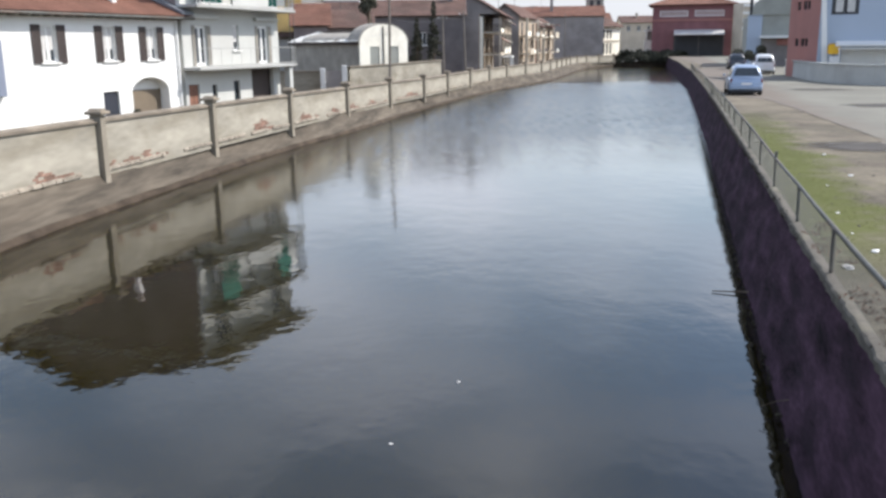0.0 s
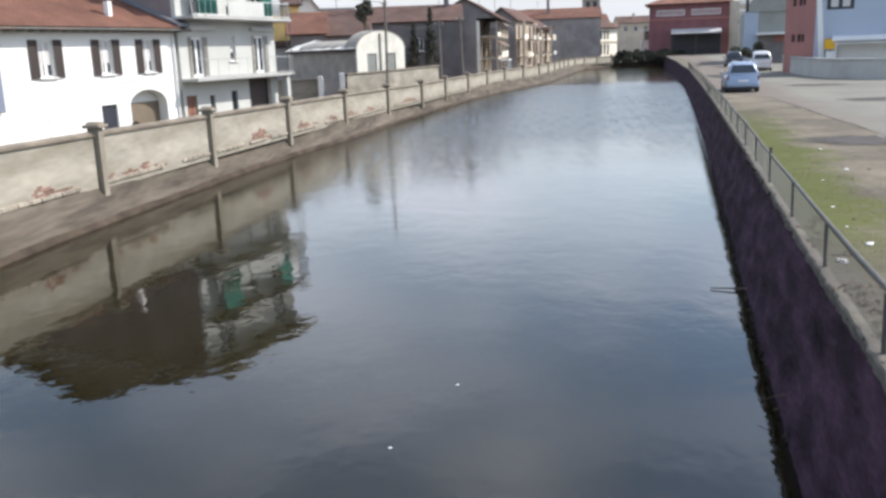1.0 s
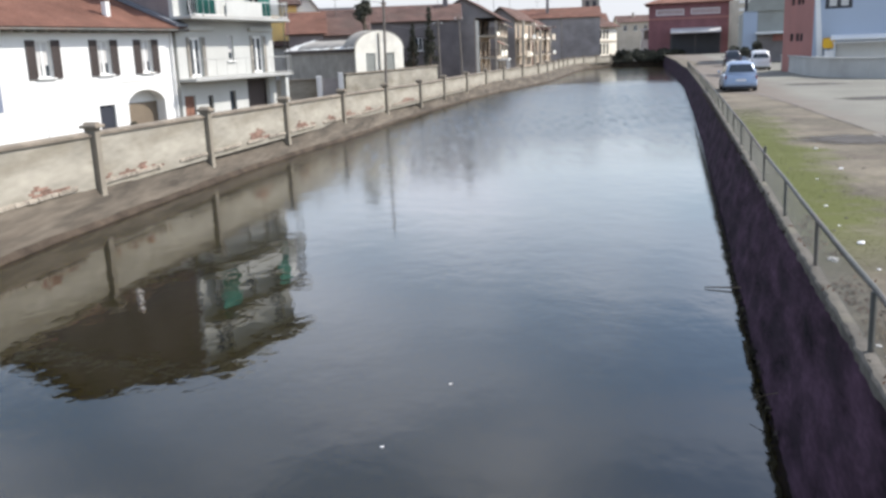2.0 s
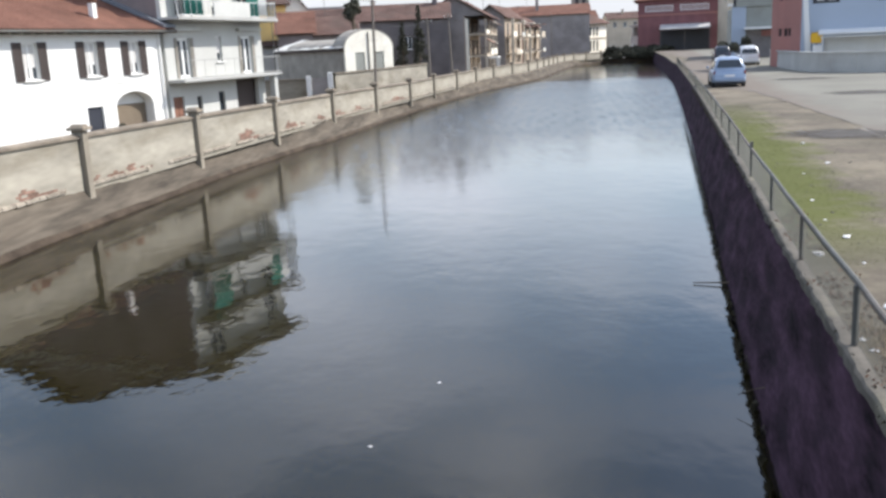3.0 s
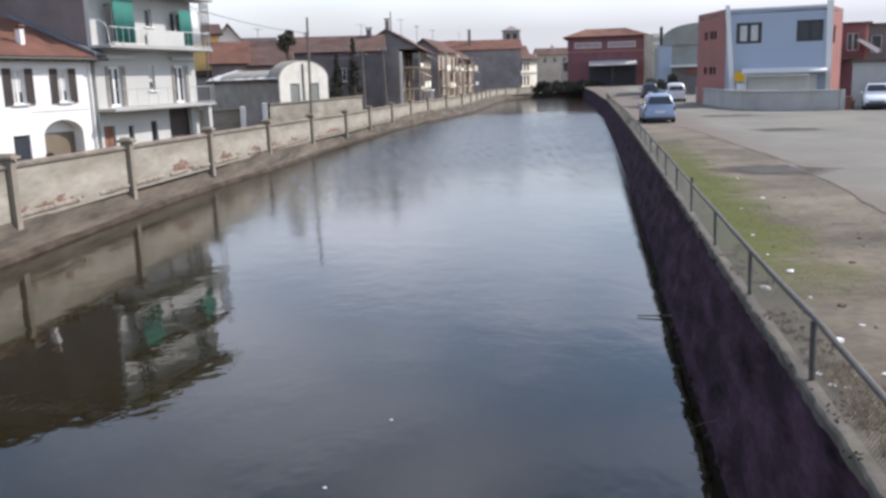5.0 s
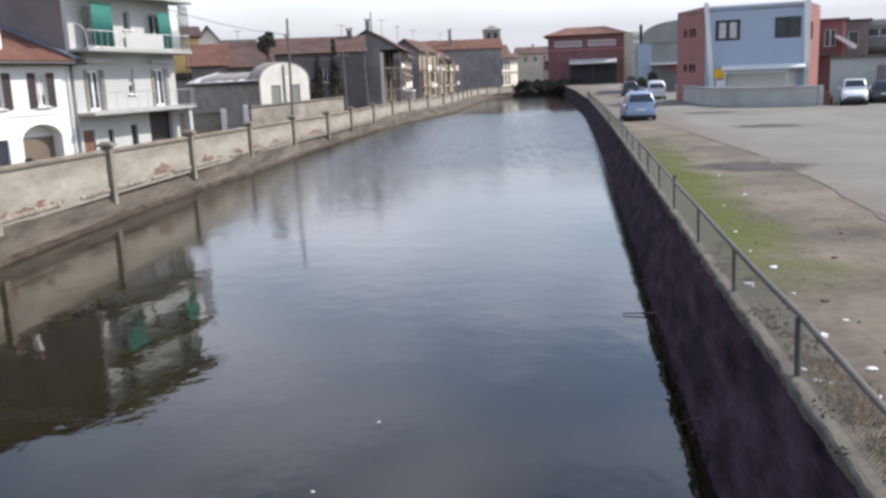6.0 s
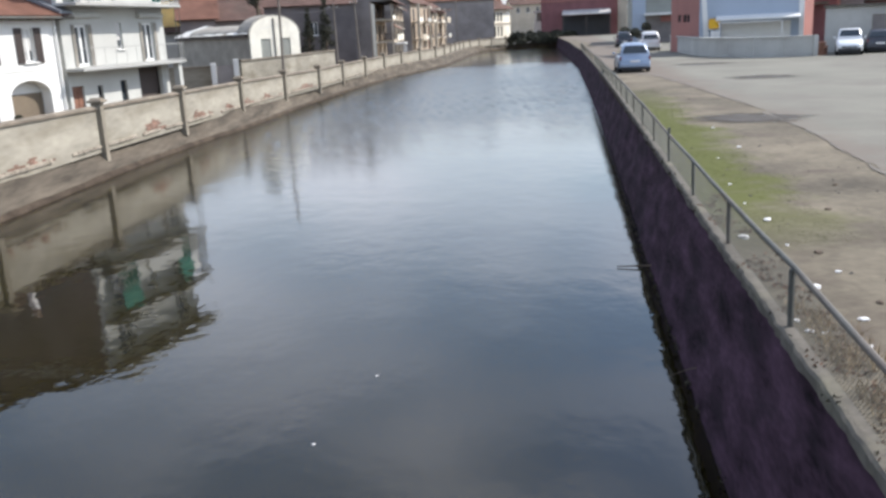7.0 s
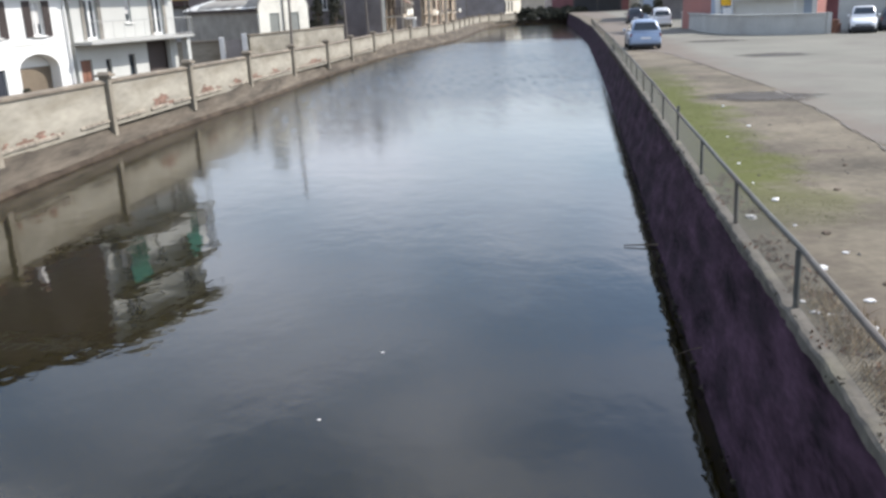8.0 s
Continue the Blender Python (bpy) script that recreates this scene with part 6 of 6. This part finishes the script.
for a, b, z in ((0.8, 2.2, 2.85), (3.0, 4.4, 5.55), (8.0, 9.6, 5.55), (9.9, 11.0, 2.85), (14.4, 16.0, 2.85)):
    part("screen", boxes((a, b, -2.45, -2.38, z, z + 1.9)), M_BROWNWALL if a < 5 else M_BEIGE, gh, "drawn balcony screen").matrix_local = SIDE
part("porch_roof", boxes((2.0, 5.8, -4.0, -2.73, 2.35, 2.5), (2.1, 2.28, -3.95, -3.75, 0, 2.35), (5.5, 5.68, -3.95, -3.75, 0, 2.35)), M_WHITE, gh, "white porch on posts").matrix_local = SIDE
part("dark_doorway", boxes((0.9, 4.6, -0.2, -0.125, 0, 2.4)), M_TRIM, gh).matrix_local = SIDE


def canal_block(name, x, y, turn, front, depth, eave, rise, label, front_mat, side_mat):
    """A block seen end on: end wall towards the bridge, coloured darker for its shade than the sunny balconied side
    along the canal.
    """
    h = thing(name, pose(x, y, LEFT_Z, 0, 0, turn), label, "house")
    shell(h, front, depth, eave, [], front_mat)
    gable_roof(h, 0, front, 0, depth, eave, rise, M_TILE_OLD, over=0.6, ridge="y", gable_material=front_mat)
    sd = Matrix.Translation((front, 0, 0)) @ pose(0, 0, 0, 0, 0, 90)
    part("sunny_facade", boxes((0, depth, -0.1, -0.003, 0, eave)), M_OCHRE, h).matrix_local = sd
    rnd = random.Random(int(depth * 7))
    for z in (2.4, 5.0):
        if z + 1.5 > eave:
            continue
        for a in range(int(depth / 5)):
            d, e = rnd.uniform(0.9, 1.9), 4.2 + a * 5 - rnd.uniform(0.0, 1.2)
            part("balcony_slab", boxes((0.4 + a * 5, e, -d, -0.103, z, z + 0.2)), M_BEIGE, h).matrix_local = sd
            part("balcony_front", boxes((0.4 + a * 5, e, -d, -d + 0.1, z + 0.203, z + rnd.uniform(0.35, 1.05))), rnd.choice((side_mat, M_SHED, M_CREAM, M_SHUTTER)), h).matrix_local = sd
            if rnd.random() < 0.6:
                part("awning", boxes((0.6 + a * 5, e - 0.3, -d - 0.3, -0.103, z + 2.25, z + 2.33)), rnd.choice((M_WOOD, M_SHED, M_GREYSHEET)), h).matrix_local = sd
            placed(window(h, 1.5 + a * 5, 2.8 + a * 5, z + 0.25, z + 2.2, y=-0.15, sill=False, material=M_SHUTTER), sd)
    for a in range(0, int(depth / 5) + 1, 2):
        part("pier", boxes((0.05 + a * 5, 0.35 + a * 5, -1.4, -1.1, 0, eave - 0.5)), M_BEIGE, h).matrix_local = sd
    return h


canal_block("terrace_house", 6.6, 136.0, -15, 4.2, 15.0, 8.3, 1.6, "terrace house with shade-darkened end wall and pale balconies facing the canal", M_DARKWALL, M_BEIGE)
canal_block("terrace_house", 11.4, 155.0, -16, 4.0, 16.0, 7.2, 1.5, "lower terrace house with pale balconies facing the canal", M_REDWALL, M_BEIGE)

# long mill along the bend, its grey darkened for shade, with tower and chimney stack
mill = plain_house("long_mill", 15.0, 186.5, -6, 17.2, 12.0, 9.6, 2.1, M_DARKWALL, M_TILE, "long mill, its render greyed dark for shade, with red tile roof", rows=8, chim=((6.5, 3.0, 13.6),))
for x in (4.6, 9.4, 14.0):
    part("pilaster", boxes((x, x + 0.3, -0.08, -0.004, 0.0, 9.4)), M_DARKWALL, mill)
tower = thing("tower", pose(30.6, 198.6, LEFT_Z, 0, 0, -6), "square grey roof tower with low cap", "tower")
part("shaft", boxes((0, 3.7, 0, 3.7, 0, 13.9)), M_GREYSHEET, tower)
bm = bmesh.new()
for q in (((-0.35, -0.35), (4.05, -0.35), (4.05, 4.05), (-0.35, 4.05)),):
    base = [bm.verts.new((x, y, 13.903)) for x, y in q]
    tip = bm.verts.new((1.85, 1.85, 15.0))
    bm.faces.new(base[::-1])
    for i in range(4):
        bm.faces.new((base[i], base[(i + 1) % 4], tip))
part("cap", bm, M_DARKWALL, tower)
for x in (0.7, 2.2):
    part("louvre", boxes((x, x + 0.8, -0.05, -0.003, 11.6, 13.2)), M_TRIM, tower)

# pale yellow house at the head of the canal
ye = thing("cream_house", pose(35.6, 207.0, ROAD_Z, 0, 0, 52), "cream house with columns and tiled hip roof", "house")
cw = [(0.75 + 1.6 * k, 1.65 + 1.6 * k, z0, z1) for k in range(3) for z0, z1 in ((0.4, 2.8), (3.9, 5.9))]
shell(ye, 9.0, 7.0, 6.6, cw, M_SHED)
for w in cw:
    window(ye, *w, mullions=0, material=M_SHUTTER, sill=False, bar=0.1)
part("storey_band", boxes((0, 9.0, -0.15, -0.003, 3.2, 3.5)), M_BEIGE, ye)
hip_roof(ye, 0, 9.0, 0, 7.0, 6.6, 2.6, M_TILE_OLD, over=0.9, rows=7, run=3.6)
lowb = thing("low_white_building", pose(45.5, 207.0, ROAD_Z, 0, 0, -12), "low white building with a flat canopy", "building")
part("wall", boxes((0, 6.5, 0, 5, 0, 3.4)), M_WHITE, lowb)
part("canopy", boxes((-0.3, 7.0, -1.6, 5.2, 5.4, 5.75), (0.2, 0.45, -1.4, -1.1, 3.4, 5.4), (6.2, 6.5, -1.4, -1.1, 3.4, 5.4)), M_WHITEMETAL, lowb)
part("upper_wall", boxes((0.6, 6.0, 1.5, 5, 3.403, 5.398)), M_DARKWALL, lowb)

# far roofs on the skyline
rng = random.Random(21)
for k, (x, y, ln, ev, ri, wl_, rf) in enumerate(((4.0, 235, 14, 10.5, 2.5, M_BEIGE, M_TILE), (20.0, 262, 16, 11.5, 2.6, M_DARKWALL, M_TILE_OLD), (36.0, 275, 14, 11.0, 2.2, M_SHED, M_TILE), (52.0, 268, 12, 10.0, 2.0, M_BEIGE, M_TILE_OLD),
                                             (-26.0, 150, 16, 8.6, 2.2, M_SHED, M_TILE), (-8.0, 160, 13, 9.0, 2.0, M_BEIGE, M_TILE_OLD), (64.0, 215, 14, 8.5, 2.2, M_BEIGE, M_TILE), (-6.0, 205, 16, 9.5, 2.2, M_SHED, M_TILE))):
    plain_house("distant_house", x, y, rng.uniform(-12, 6), ln, 11, ev, ri, wl_, rf, "distant rendered house with tiled roof", rows=5, windows=[(1.5 + 3 * j, 2.5 + 3 * j, ev - 2.6, ev - 1.0) for j in range(int(ln / 3) - 1)], chim=((ln * 0.4, 4.0, ev + ri + 0.5),))

# ---- poles and wires ----
def pole(name, x, y, z0, z1, label, lean=0.0, arms=False, r=0.11):
    p = thing(name, pose(x, y, z0), label, "pole", group="utility poles")
    part("shaft", tube(bmesh.new(), ((0, 0, 0), (lean * 0.5, 0, (z1 - z0) / 2), (lean, 0, z1 - z0)), r, 8, 0.7), M_POLE, p)
    if arms:
        part("cross_arm", boxes((lean - 0.5, lean + 0.5, -0.05, 0.05, z1 - z0 - 0.5, z1 - z0 - 0.4)), M_POLE, p)
        for s in (-0.4, 0.0, 0.4):
            part("insulator", tube(bmesh.new(), ((lean + s, 0, z1 - z0 - 0.4), (lean + s, 0, z1 - z0 - 0.25)), 0.04, 6), M_FRAME, p)
    return p


pole("utility_pole", -4.52, 68.0, LEFT_Z, 10.75, "tall weathered utility pole behind the boundary wall", 0.12)
pole("utility_pole", -0.42, 88.0, LEFT_Z, 8.9, "shorter weathered utility pole behind the boundary wall", -0.1, True)
pole("utility_pole", 1.95, 98.0, LEFT_Z, 9.6, "weathered utility pole behind the boundary wall", -0.25, True)
pole("utility_pole", 24.0, 183.5, LEFT_Z, 12.0, "weathered utility pole in front of the dark mill", 0.0)
pole("roof_mast", 3.2, 116.0, 12.0, 14.6, "thin dark roof mast on the gabled house", 0.0, False, 0.09)


def cable(name, a, b, drop, label, r=0.018):
    a, b = Vector(a), Vector(b)
    pts = [a.lerp(b, i / 16) - Vector((0, 0, drop * 4 * (i / 16) * (1 - i / 16))) for i in range(17)]
    single(name, tube(bmesh.new(), [tuple(p) for p in pts], r, 4), M_TRIM, label, "cable")


cable("overhead_cable", (-12.5, 55.0, 11.4), (-4.42, 68.0, 9.6), 0.35, "thin black cable from house to pole")
cable("overhead_cable", (-4.42, 68.0, 8.1), (-0.5, 88.0, 8.7), 0.5, "thin black cable sagging between poles")
cable("overhead_cable", (-0.5, 88.0, 8.6), (1.7, 98.0, 9.3), 0.35, "thin black cable sagging between poles")
cable("overhead_cable", (1.7, 98.0, 9.3), (4.0, 112.0, 9.2), 0.3, "thin black cable from pole to gabled house")


def aerial(x, y, z, turn, h=1.8):
    a = thing("roof_aerial", pose(x, y, z, 0, 0, turn), "thin metal television aerial on a roof", "aerial", group="roof aerials")
    part("mast", tube(bmesh.new(), ((0, 0, -0.4), (0, 0, h)), 0.03, 5), M_STEEL, a)
    bm = bmesh.new()
    tube(bm, ((-0.6, 0, h - 0.15), (0.6, 0, h - 0.15)), 0.02, 4)
    for k in range(6):
        tube(bm, ((-0.55 + 0.22 * k, -0.25, h - 0.15), (-0.55 + 0.22 * k, 0.25, h - 0.15)), 0.012, 4)
    part("elements", bm, M_STEEL, a)


for x, y, z, t in ((4.6, 118.0, 12.0, 20), (6.4, 113.5, 10.8, 70), (-0.6, 110.0, 11.0, 10), (10.5, 142.0, 11.8, 40), (14.5, 154.0, 10.6, 15), (20.0, 192.5, 13.6, 30), (-11.5, 96.5, 10.0, 60)):
    aerial(x, y, z, t)


# ---- trees and shrubs ----
def tree(name, x, y, z0, height, crown, label, seed, trunk=0.18, bare=0.55, leaf=0.16, count=2200, spread=1.0):
    t = thing(name, pose(x, y, z0), label, "tree")
    rng = random.Random(seed)
    bm = bmesh.new()
    tube(bm, ((0, 0, 0), (0.06, 0.03, height * 0.4), (0.0, 0.0, height * 0.92)), trunk, 8, 0.35)
    clumps = []
    for k in range(14):
        a, hh = rng.uniform(0, 6.28), height * rng.uniform(bare, 0.98)
        d = crown * spread * rng.uniform(0.3, 0.95) * (1.15 - (hh / height - bare) / (1 - bare) * 0.6)
        tip = (d * math.cos(a), d * math.sin(a), hh)
        tube(bm, ((0, 0, hh - 0.6), (tip[0] * 0.5, tip[1] * 0.5, hh - 0.25), tip), trunk * 0.3, 5, 0.3)
        clumps.append((*tip, crown * rng.uniform(0.3, 0.5)))
    part("trunk", bm, M_BARK, t)
    part("crown", leaf_cloud(clumps, count, leaf, seed + 1), M_LEAF, t)
    return t


tree("pollarded_tree", -7.45, 84.7, LEFT_Z, 8.7, 0.95, "thick-trunked tree with a small dark tufted crown", 12, trunk=0.34, bare=0.84, leaf=0.17, count=1500, spread=0.9)
tree("shaggy_trunk", -7.45, 84.9, LEFT_Z, 7.6, 0.55, "shaggy ivy-grown trunk below the tufted crown", 14, trunk=0.12, bare=0.3, leaf=0.13, count=1500, spread=0.5)
def conifer(x, y, height, width, label, seed):
    """A straight stem with whorls of drooping boughs that shorten towards the tip."""
    t = thing("conifer", pose(x, y, LEFT_Z), label, "tree", group="conifers")
    rng = random.Random(seed)
    bm = bmesh.new()
    tube(bm, ((0, 0, 0), (0.03, 0.02, height * 0.5), (0, 0, height)), 0.14, 8, 0.15)
    clumps = []
    for k in range(90):
        f = rng.random() ** 0.8
        hh = height * (0.12 + 0.86 * f)
        reach = width * (1.05 - f) * rng.uniform(0.35, 1.0)
        a = rng.uniform(0, 6.28)
        tip = (reach * math.cos(a), reach * math.sin(a), hh - 0.25 * reach)
        if k % 3 == 0:
            tube(bm, ((0, 0, hh), (tip[0] * 0.6, tip[1] * 0.6, hh), tip), 0.03, 4, 0.3)
        clumps.append((*tip, 0.12 + 0.22 * width * (1.05 - f)))
    part("trunk", bm, M_BARK, t)
    part("crown", leaf_cloud(clumps, 5200, 0.11, seed + 1, 0.7), M_LEAF, t)


conifer(-1.6, 99.5, 8.7, 1.25, "tall narrow dark conifer in front of the long house", 8)
conifer(-3.5, 100.5, 7.0, 1.15, "dark conifer in front of the long house", 9)
conifer(-5.2, 101.2, 5.2, 1.2, "low dark conifer in front of the long house", 10)


def shrub(name, x, y, z0, r, h, label, seed, count=1400, leaf=0.14):
    t = thing(name, pose(x, y, z0), label, "shrub", group="dark shrubs")
    rng = random.Random(seed)
    bm = bmesh.new()
    cl = []
    for k in range(8):
        a = rng.uniform(0, 6.28)
        d = r * rng.uniform(0.2, 0.75)
        tip = (d * math.cos(a), d * math.sin(a), h * rng.uniform(0.4, 0.85))
        tube(bm, ((0, 0, 0), (tip[0] * 0.6, tip[1] * 0.6, tip[2] * 0.6), tip), 0.05, 5, 0.4)
        cl.append((*tip, r * rng.uniform(0.3, 0.5)))
    part("stems", bm, M_BARK, t)
    part("foliage", leaf_cloud(cl, count, leaf, seed), M_LEAF, t)


rng = random.Random(31)
for k in range(9):
    shrub("canal_shrub", 32.0 + 1.75 * k, 184.9 + rng.uniform(0, 0.6), 1.55 + 0.1 * k, 0.8 if k < 4 else rng.uniform(1.4, 2.0), rng.uniform(0.7, 1.0) if k < 4 else rng.uniform(1.3, 2.0), "dark overgrown shrub at the head of the canal", 40 + k, leaf=0.22)
for k in range(12):
    shrub("canal_shrub", 36.5 + 1.2 * k, 187.2 + rng.uniform(0, 3.0), 2.3, rng.uniform(1.4, 1.9), rng.uniform(1.4, 2.2), "dark overgrown shrub at the head of the canal", 70 + k, leaf=0.24)
shrub("roadside_shrub", 31.0, 94.0, ROAD_Z, 1.2, 2.2, "dark shrub beside the warehouse entrance", 61)
shrub("roadside_shrub", 33.3, 96.0, ROAD_Z, 1.3, 2.4, "dark shrub beside the warehouse entrance", 62)

# head wall that closes the canal, in the same dark stone as the bank foot
bm = bmesh.new()
prism(bm, ((30.0, 0.9), (48.0, 0.9), (48.0, 2.9), (39.0, 2.2), (30.0, 2.1)), "y", 185.0, 185.6)
single("head_wall", bm, M_WET, "dark stone head wall at the end of the canal", "wall", kind="structure")

# ---- small things on the verge ----
def scrap(name, x, y, size, material, label, category, seed):
    """A crumpled piece lying on the ground."""
    bm = bmesh.new()
    bmesh.ops.create_icosphere(bm, subdivisions=2, radius=size)
    for v in bm.verts:
        k = 1 + 0.5 * noise.noise(v.co * (2.2 / size) + Vector((seed, 0, 0)))
        v.co = Vector((v.co.x * k * 1.25, v.co.y * k * 0.85, max(-0.002, v.co.z * k * 0.45 + size * 0.25)))
    single(name, bm, material, label, category, pose(x, y, ROAD_Z, 0, 0, seed * 57), smooth=False)


for k, (x, y, sz) in enumerate(((5.68, 11.42, 0.075), (4.93, 10.56, 0.09), (5.21, 8.8, 0.04), (4.68, 8.32, 0.075), (9.35, 21.78, 0.06), (8.42, 18.24, 0.06), (6.37, 14.17, 0.045), (5.26, 10.05, 0.035),
                                (3.94, 7.11, 0.045), (4.04, 7.02, 0.04), (3.98, 7.41, 0.04), (4.57, 7.28, 0.055), (4.22, 6.63, 0.05), (5.9, 12.6, 0.03), (7.4, 17.0, 0.03))):
    scrap("litter", x, y, sz * 0.72, M_LITTER, "crumpled white litter on the earth verge", "litter", k + 1.0)
for k, (x, y, sz) in enumerate(((5.43, 9.61, 0.07), (6.8, 11.8, 0.06), (7.9, 13.5, 0.06), (5.0, 7.7, 0.055))):
    scrap("dark_clod", x, y, sz * 0.7, M_BARK, "dark clod of earth on the verge", "clod", k + 30.0)
rng = random.Random(77)
bm = bmesh.new()
for k in range(260):
    y = rng.uniform(5.0, 36.0)
    off = rng.uniform(0.35, 3.6)
    x = EAST_X + EAST_K * y + off
    s_ = rng.uniform(0.012, 0.035)
    vs = [bm.verts.new((x + s_ * math.cos(a) * rng.uniform(0.7, 1.3), y + s_ * math.sin(a) * rng.uniform(0.7, 1.3), ROAD_Z - 0.005)) for a in (0, 1.57, 3.14, 4.71)]
    tip = bm.verts.new((x, y, ROAD_Z + s_ * 0.8))
    for i in range(4):
        bm.faces.new((vs[i], vs[(i + 1) % 4], tip))
single("gravel", bm, M_EDGE, "loose stones scattered over the verge", "gravel", kind="stuff")


def blades(name, count, seed, material, label, y0, y1, o0, o1, h0, h1, width=0.006, gate=0.0):
    rng = random.Random(seed)
    verts, faces = [], []
    tries = 0
    while len(faces) < count * 2 and tries < count * 12:
        tries += 1
        y, off = rng.uniform(y0, y1), rng.uniform(o0, o1)
        x = EAST_X + EAST_K * y + off
        if noise.noise((x * 0.9, y * 0.5, 3.3)) + 0.5 * noise.noise((x * 3.1, y * 2.5, 7.7)) < gate + 0.25 * (off - 1.2):
            continue
        h, a = rng.uniform(h0, h1), rng.uniform(0, 6.28)
        lx, ly = rng.gauss(0, 0.4) * h, rng.gauss(0, 0.4) * h
        cx, sx = width * math.cos(a), width * math.sin(a)
        i = len(verts)
        verts += [(x - cx, y - sx, ROAD_Z - 0.005), (x + cx, y + sx, ROAD_Z - 0.005), (x + lx * 0.5 + cx * 0.7, y + ly * 0.5 + sx * 0.7, ROAD_Z + h * 0.6), (x + lx * 0.5 - cx * 0.7, y + ly * 0.5 - sx * 0.7, ROAD_Z + h * 0.6), (x + lx, y + ly, ROAD_Z + h)]
        faces += [(i, i + 1, i + 2, i + 3), (i + 3, i + 2, i + 4)]
    me = bpy.data.meshes.new(name)
    me.from_pydata(verts, [], faces)
    me.materials.append(material)
    return tagged(new(name, me), label, "grass", kind="stuff")


blades("verge_grass", 14000, 3, M_GRASS, "short mossy green grass on the verge", 10.0, 35.0, 0.3, 1.9, 0.003, 0.009, gate=-0.32)
blades("dry_grass", 1500, 4, M_DRY, "dry straw-coloured grass at the foot of the fence", 3.5, 9.0, 0.32, 0.75, 0.05, 0.20, width=0.004, gate=0.0)

cents = []
rng = random.Random(58)
for k in range(60):
    y = 2.5 + 11.0 * rng.random() ** 1.4
    cents.append((EAST_X + EAST_K * y + rng.uniform(0.28, 0.62), y, ROAD_Z + 0.01, rng.uniform(0.08, 0.22)))
single("leaf_litter", leaf_cloud(cents, 2600, 0.022, 33, 0.06), M_DEADLEAF, "reddish dead leaves blown against the foot of the fence", "leaves", kind="stuff")

cents = []
rng = random.Random(91)
for k in range(420):
    y = rng.uniform(2.5, 48.0)
    top = rng.random() < 0.55
    cents.append((EAST_X + EAST_K * y + (0.13 if top else -0.28), y, (3.17 if top else 1.36) + rng.uniform(-0.05, 0.03), rng.uniform(0.02, 0.06)))
single("wall_weeds", leaf_cloud(cents, 4200, 0.02, 17), M_WEED, "small dark weeds and moss clinging to the canal wall", "weeds", kind="stuff")

# twig that juts from the wall, and specks afloat
single("twig", tube(bmesh.new(), ((5.75, 15.85, 1.36), (5.4, 15.95, 1.345), (4.98, 16.1, 1.325)), 0.022, 5, 0.5), M_BARK, "dark twig jutting from the canal wall over water", "twig")
single("twig", tube(bmesh.new(), ((4.32, 10.2, 1.62), (4.05, 10.27, 1.55), (3.88, 10.33, 1.46)), 0.008, 5, 0.5), M_BARK, "thin dark twig leaning from the canal wall", "twig")
for k, (x, y) in enumerate(((0.06, 11.62), (-0.78, 9.66))):
    bm = bmesh.new()
    bmesh.ops.create_icosphere(bm, subdivisions=1, radius=0.021)
    for v in bm.verts:
        v.co = Vector((v.co.x * 1.3, v.co.y, max(0.0, v.co.z * 0.4)))
    single("floating_scrap", bm, M_LITTER, "small white scrap floating on the canal", "litter", pose(x, y, WATER_Z + 0.002))
# @@END@@
